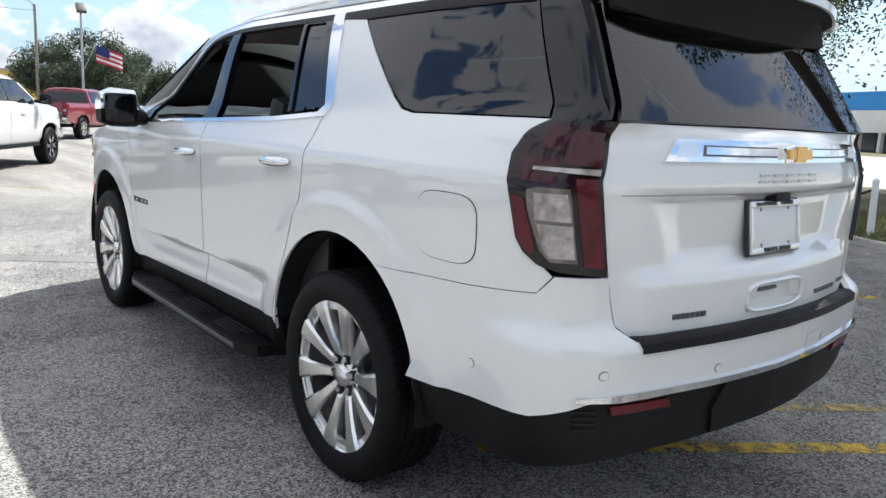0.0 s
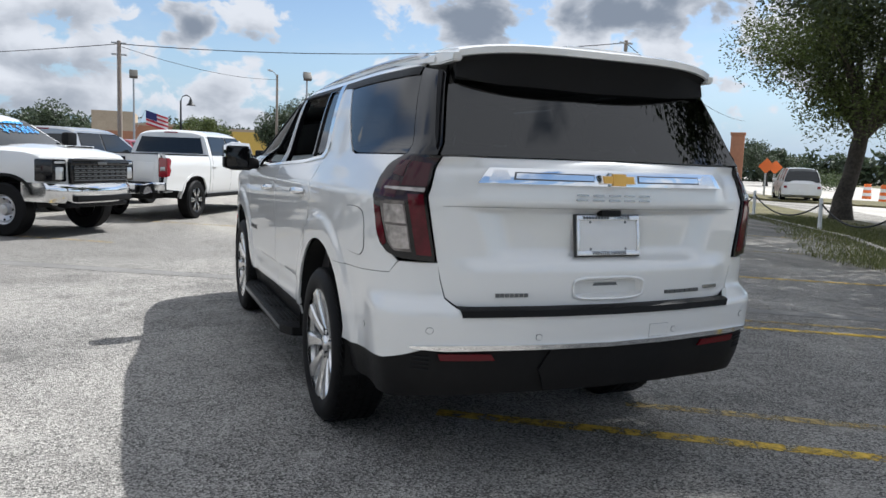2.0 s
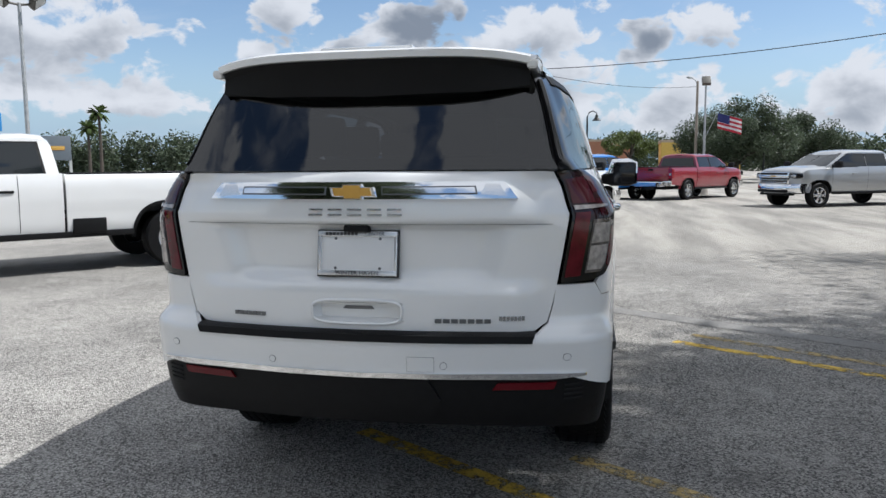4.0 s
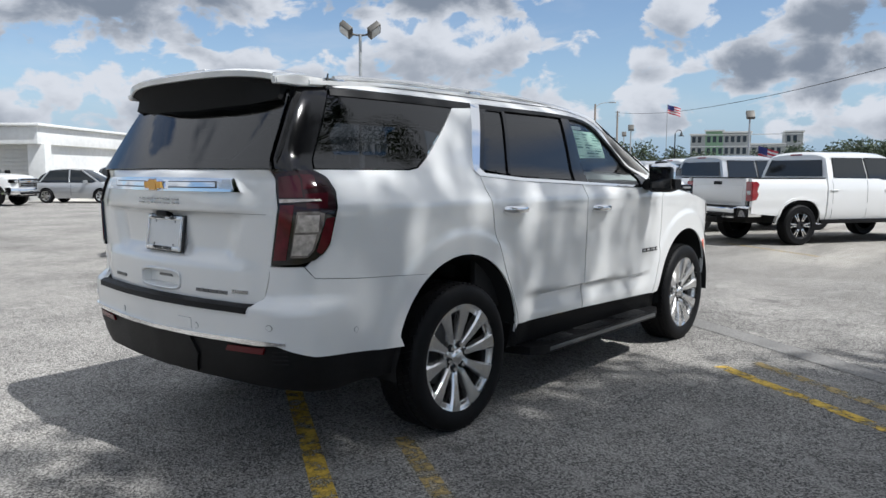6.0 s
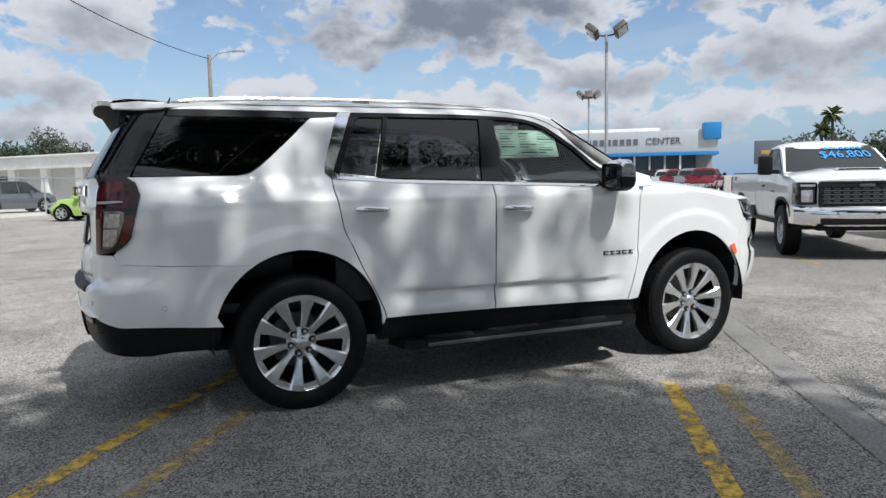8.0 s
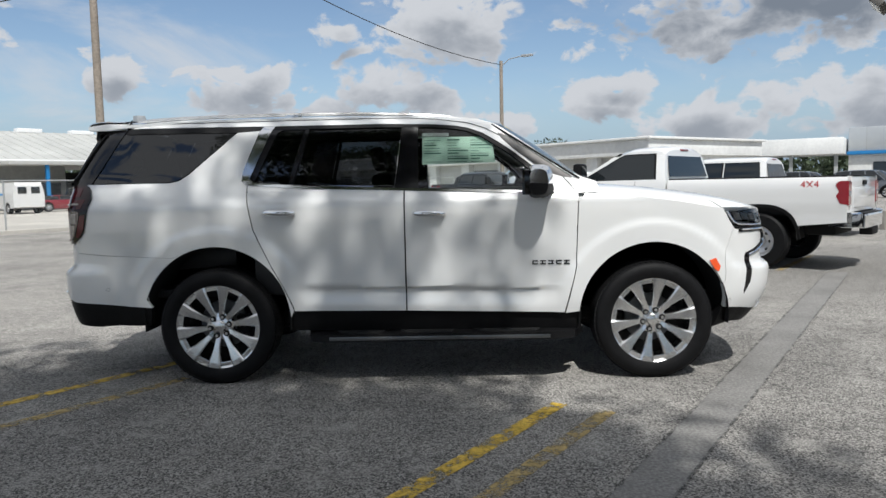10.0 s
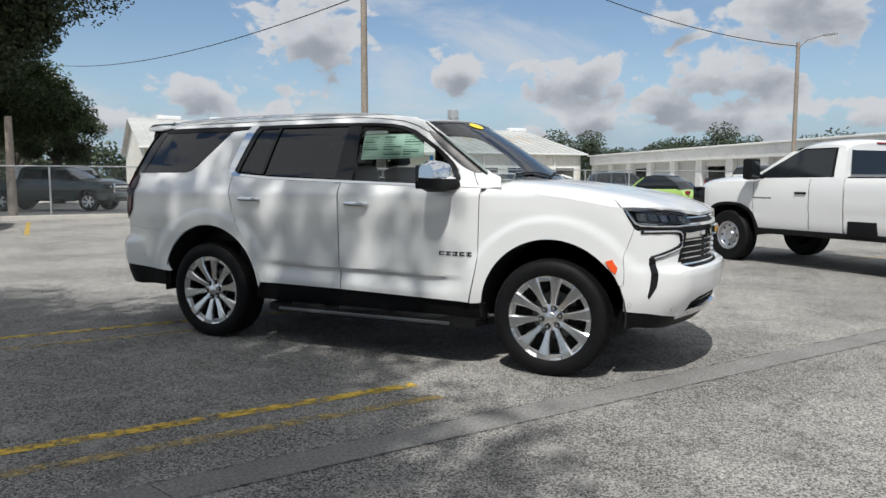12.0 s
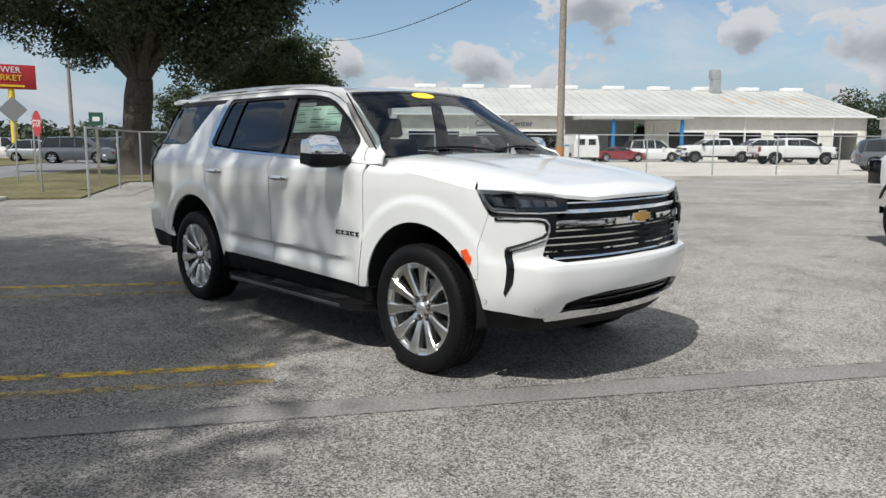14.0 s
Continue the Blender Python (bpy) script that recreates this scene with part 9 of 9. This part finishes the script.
def make_car(paint, label, outline_low, outline_top, length, glass_inset=0.05, width=0.90, wheels=(-1.3, 1.3, 0.33), roof_paint=None, group="parked cars", windows=(), category="car"):
    """A car from a lower body outline and a cabin outline."""
    P = M_PAINTS[paint]
    t = thing("car", label, category, group=group)
    lo, hi = min(p[0] for p in outline_low), max(p[0] for p in outline_low)
    w = lambda x, z: width - 0.06 * smoothstep(0.5, 0.2, z) - 0.10 * smoothstep(0.75, 1.1, z)
    cr = lambda x, z, s: Vector((-0.30 * abs(s) ** 3 * smoothstep(hi - 0.9, hi, x) + 0.20 * abs(s) ** 3 * smoothstep(lo + 0.7, lo, x), 0, 0.05 * (1 - s * s) if z > 0.8 else 0))
    part("body", shell(outline_low, w, cr, 0.2, 0.1, 8), P, t)
    zb = min(p[1] for p in outline_top)
    zt = max(p[1] for p in outline_top)
    wt = lambda x, z: width - 0.10 - 0.22 * smoothstep(zb, zt + 0.15, z)
    ct = lambda x, z, s: Vector((0.12 * (1 - s * s) * (smoothstep(0, 1.0, x) - smoothstep(0, -1.5, x) * 0.5), 0, 0.04 * (1 - s * s) if z > zb + 0.1 else 0))
    part("cabin_glass", shell(outline_top, wt, ct, 0.2, 0.1, 8), M_CARGLASS, t)
    roof = [p for p in outline_top if p[1] > zt - 0.10]
    r0, r1 = min(p[0] for p in roof), max(p[0] for p in roof)
    rf = lambda x, y, i=0.0: Vector((x, y, zt + 0.012 + 0.04 * (1 - (y / 0.6) ** 2) - 0.06 * ((x - (r0 + r1) / 2) / max(0.3, (r1 - r0) / 2)) ** 2 - i))
    hw = wt(0, zt) - 0.01
    part("roof_panel", skin([(r0 - 0.03, -hw), (r1 + 0.03, -hw), (r1 + 0.03, hw), (r0 - 0.03, hw)], rf, 0.2, 0.1, 0.03), M_PAINTS[roof_paint] if roof_paint else P, t)
    for s in (-1, 1):
        for (x0, z0), (x1, z1) in windows:
            bm = bmesh.new()
            tube(bm, [(x0, s * (wt(x0, z0) + 0.008), z0), ((x0 + x1) / 2, s * (wt(x0, (z0 + z1) / 2) + 0.012), (z0 + z1) / 2), (x1, s * (wt(x1, z1) + 0.005), z1)], 0.035, 6)
            part("pillar", bm, P, t)
        part("wing_mirror", bm_box(0.55, 0.72, s * (width + 0.08) - 0.1, s * (width + 0.08) + 0.1, zb + 0.02, zb + 0.16, 0.03), P, t)
        part("tail_lamp", bm_box(lo + 0.08, lo + 0.25, s * (width - 0.16) - 0.08, s * (width - 0.16) + 0.08, 0.72, 0.86, 0.03), M_TAILSIMPLE, t)
        part("head_lamp", bm_box(hi - 0.42, hi - 0.13, s * (width - 0.26) - 0.16, s * (width - 0.26) + 0.16, 0.66, 0.76, 0.03), M_LAMPSIMPLE, t)
        part("door_seam", bm_box(-0.10, -0.09, s * (width - 0.004) - 0.008, s * (width - 0.004) + 0.008, 0.35, zb - 0.05), M_CAVITY, t)
        for cx in wheels[:2]:
            bm = bmesh.new()
            q = arc_points(cx, wheels[2], wheels[2] + 0.07, -15, 195, 12)
            A = [bm.verts.new((a, s * (width - 0.03), b)) for a, b in q]
            B = [bm.verts.new((a, s * 0.4, b)) for a, b in q]
            for i in range(len(q) - 1):
                bm.faces.new((A[i], A[i + 1], B[i + 1], B[i]))
            bm.faces.new(B)
            part("wheel_housing", bm, M_CAVITY, t)
            simple_wheel(t, cx, s * (width - 0.12), wheels[2], wheels[2] * 0.66, "alloy")
    part("lower_grille", bm_box(hi - 0.36, hi + 0.006, -0.58, 0.58, 0.29, 0.50, 0.05), M_BLACK, t)
    part("upper_grille", bm_box(hi - 0.25, hi - 0.012, -0.46, 0.46, 0.625, 0.655, 0.01), M_CHROME, t)
    part("plate", bm_box(lo - 0.01, lo + 0.02, -0.16, 0.16, 0.55, 0.67), M_PLATE, t)
    return t


def car_low(lo, hi, wb, r, hood, deck, belt):
    a = lambda cx: arc_points(cx, r, r + 0.07, 175, 5, 12)
    return [(lo, 0.40), (lo + 0.02, deck - 0.15), (lo + 0.15, deck), (-0.9, belt), (0.9, belt), (1.05, hood + 0.03), (hi - 0.45, hood - 0.08), (hi - 0.08, hood - 0.28), (hi, 0.55), (hi - 0.05, 0.28), (wb + r + 0.1, 0.22)] + a(wb)[::-1] + [(wb - r - 0.1, 0.22), (-wb + r + 0.1, 0.22)] + a(-wb)[::-1] + [(-wb - r - 0.1, 0.26)]


hatch_top = [(-1.85, 0.92), (-1.55, 1.30), (-1.2, 1.50), (-0.3, 1.58), (0.3, 1.54), (0.9, 1.20), (1.30, 0.92)]
H1 = make_car("silver", "small silver hatchback with black grille parked by the fence", car_low(-2.05, 2.05, 1.30, 0.33, 0.98, 0.95, 0.95), hatch_top, 4.1, windows=(((-1.6, 0.98), (-1.25, 1.46)), ((-0.2, 0.98), (-0.25, 1.55)), ((1.2, 0.98), (0.35, 1.53))))
put(H1, -16.5, 6.9, -38)
beetle_top = [(-1.55, 0.88), (-1.25, 1.22), (-0.75, 1.45), (-0.15, 1.52), (0.35, 1.44), (0.75, 1.18), (0.98, 0.88)]
V1 = make_car("lime", "lime green rounded two-door car with a dark soft top", [(-2.02, 0.42), (-2.0, 0.62), (-1.8, 0.84), (-1.3, 0.93), (0.9, 0.92), (1.4, 0.88), (1.8, 0.72), (2.0, 0.50), (1.95, 0.28), (1.68, 0.24)] + arc_points(1.26, 0.33, 0.40, 5, 175, 12) + [(0.8, 0.22), (-0.8, 0.22)] + arc_points(-1.25, 0.33, 0.40, 5, 175, 12) + [(-1.7, 0.26)], beetle_top, 4.0, roof_paint="black", windows=(((0.9, 0.94), (0.35, 1.43)),))
put(V1, -1.2, 28.8, 160)
suv_top = [(-2.15, 1.05), (-1.95, 1.60), (-1.7, 1.72), (0.2, 1.76), (0.6, 1.70), (1.15, 1.22), (1.35, 1.05)]
S1 = make_car("grey", "dark grey sport utility vehicle in a far row", car_low(-2.35, 2.35, 1.42, 0.38, 1.12, 1.08, 1.08), suv_top, 4.7, width=0.95, wheels=(-1.42, 1.42, 0.38), windows=(((-2.0, 1.1), (-1.8, 1.68)), ((-0.9, 1.1), (-0.9, 1.72)), ((0.05, 1.1), (0.0, 1.74)), ((1.25, 1.1), (0.55, 1.7))))
put(S1, 39.0, 58.5, -60)
again(S1, -5.9, 43.0, 30, "dark grey sport utility vehicle behind a lime green car")
S2 = make_car("white", "white sport utility vehicle in a far row", car_low(-2.35, 2.35, 1.42, 0.38, 1.12, 1.08, 1.08), suv_top, 4.7, width=0.95, wheels=(-1.42, 1.42, 0.38), windows=(((-2.0, 1.1), (-1.8, 1.68)), ((-0.9, 1.1), (-0.9, 1.72)), ((0.05, 1.1), (0.0, 1.74)), ((1.25, 1.1), (0.55, 1.7))))
put(S2, -36.5, 54.5, 52)
again(S2, 42.0, 56.5, -60)
again(W1, 8.2, 33.2, -50, "white crew cab pickup parked by the garage end wall")
again(S1, 17.6, 35.6, -50, "dark grey sport utility vehicle parked by the garage end wall")
again(H1, 13.2, 33.0, -50, "small silver hatchback parked by the garage end wall")
again(K1, 3.2, 30.4, -50, "black heavy-duty pickup parked by the garage end wall")
again(S2, 22.0, 47.6, -50, "white sport utility vehicle before the garage row")
again(S1, 25.4, 45.2, -50, "dark grey sport utility vehicle before the garage row")
again(S1, 28.6, 43.0, -50, "dark grey sport utility vehicle before the garage row")
again(H1, 17.5, 50.5, -50, "small silver hatchback before the garage row")
again(H1, 14.5, 49.5, -50, "small silver hatchback before the garage row")
again(S1, -44, 16.0, 100, "dark grey sport utility vehicle beyond the lawn")
for i in range(6):
    again((S1, S2, H1)[i % 3], -48 - i * 3.0, 13.5 - 0.4 * i + 6 * (i % 2), 60, "parked car in a row beyond the lawn")
C1 = make_car("red", "low red sports car in the yard of the body shop", car_low(-2.1, 2.2, 1.35, 0.33, 0.80, 0.86, 0.86), [(-1.6, 0.82), (-0.9, 1.12), (-0.1, 1.18), (0.3, 1.12), (1.05, 0.82)], 4.3, windows=(((-0.5, 0.86), (-0.5, 1.15)),))
put(C1, -27.6, 48.6, 50)
again(S2, -26.2, 51.2, 50, "white car parked in the entry of the body shop")
again(C1, 8.5, 56.0, -40, "low red sports car before the garage row")
again(S2, 26.3, -31.4, -40, "white car driving on the street")
# white vans
V2 = thing("van", "white delivery van with dark windows", "van")
vo = [(-2.6, 0.45), (-2.6, 1.9), (-2.45, 2.1), (1.0, 2.12), (1.45, 1.95), (1.95, 1.25), (2.45, 1.05), (2.6, 0.75), (2.55, 0.4), (2.0, 0.35)] + arc_points(1.6, 0.36, 0.43, 5, 175, 10) + [(1.1, 0.33), (-1.1, 0.33)] + arc_points(-1.6, 0.36, 0.43, 5, 175, 10) + [(-2.1, 0.36)]
part("body", shell(vo, lambda x, z: 0.98 - 0.14 * smoothstep(1.2, 2.15, z), lambda x, z, s: Vector((-0.2 * abs(s) ** 3 * smoothstep(1.4, 2.6, x), 0, 0))), M_PAINTS["white"], V2)
for s in (-1, 1):
    f = lambda u, v, i=0.0, s=s: Vector((u, s * (0.99 - 0.14 * smoothstep(1.2, 2.15, v) - i), v))
    part("side_window", skin([(0.55, 1.30), (1.70, 1.30), (1.35, 1.85), (0.55, 1.85)], f, 0.3, 0.2, 0.004), M_CARGLASS, V2)
    part("letter_bar", skin([(-1.2, 1.25), (0.2, 1.25), (0.2, 1.38), (-1.2, 1.38)], f, 0.3, 0.2, 0.004), M_BLUE, V2)
    part("rear_window", bm_box(-2.612, -2.59, s * 0.42 - 0.28, s * 0.42 + 0.28, 1.35, 1.8, 0.01), M_CARGLASS, V2)
    for cx in (-1.6, 1.6):
        simple_wheel(V2, cx, s * 0.86, 0.36, 0.22, "steel")
fs = lambda tt, y, i=0.0: Vector((1.97 - 0.50 * tt + 0.02, y, 1.28 + 0.66 * tt))
part("windscreen", skin([(0, -0.72), (1, -0.70), (1, 0.70), (0, 0.72)], fs, 0.3, 0.3, 0.004), M_CARGLASS, V2)
put(V2, -28.8, 44.5, 142)
again(V2, -32.5, 22.5, 60, "white van behind the fence")
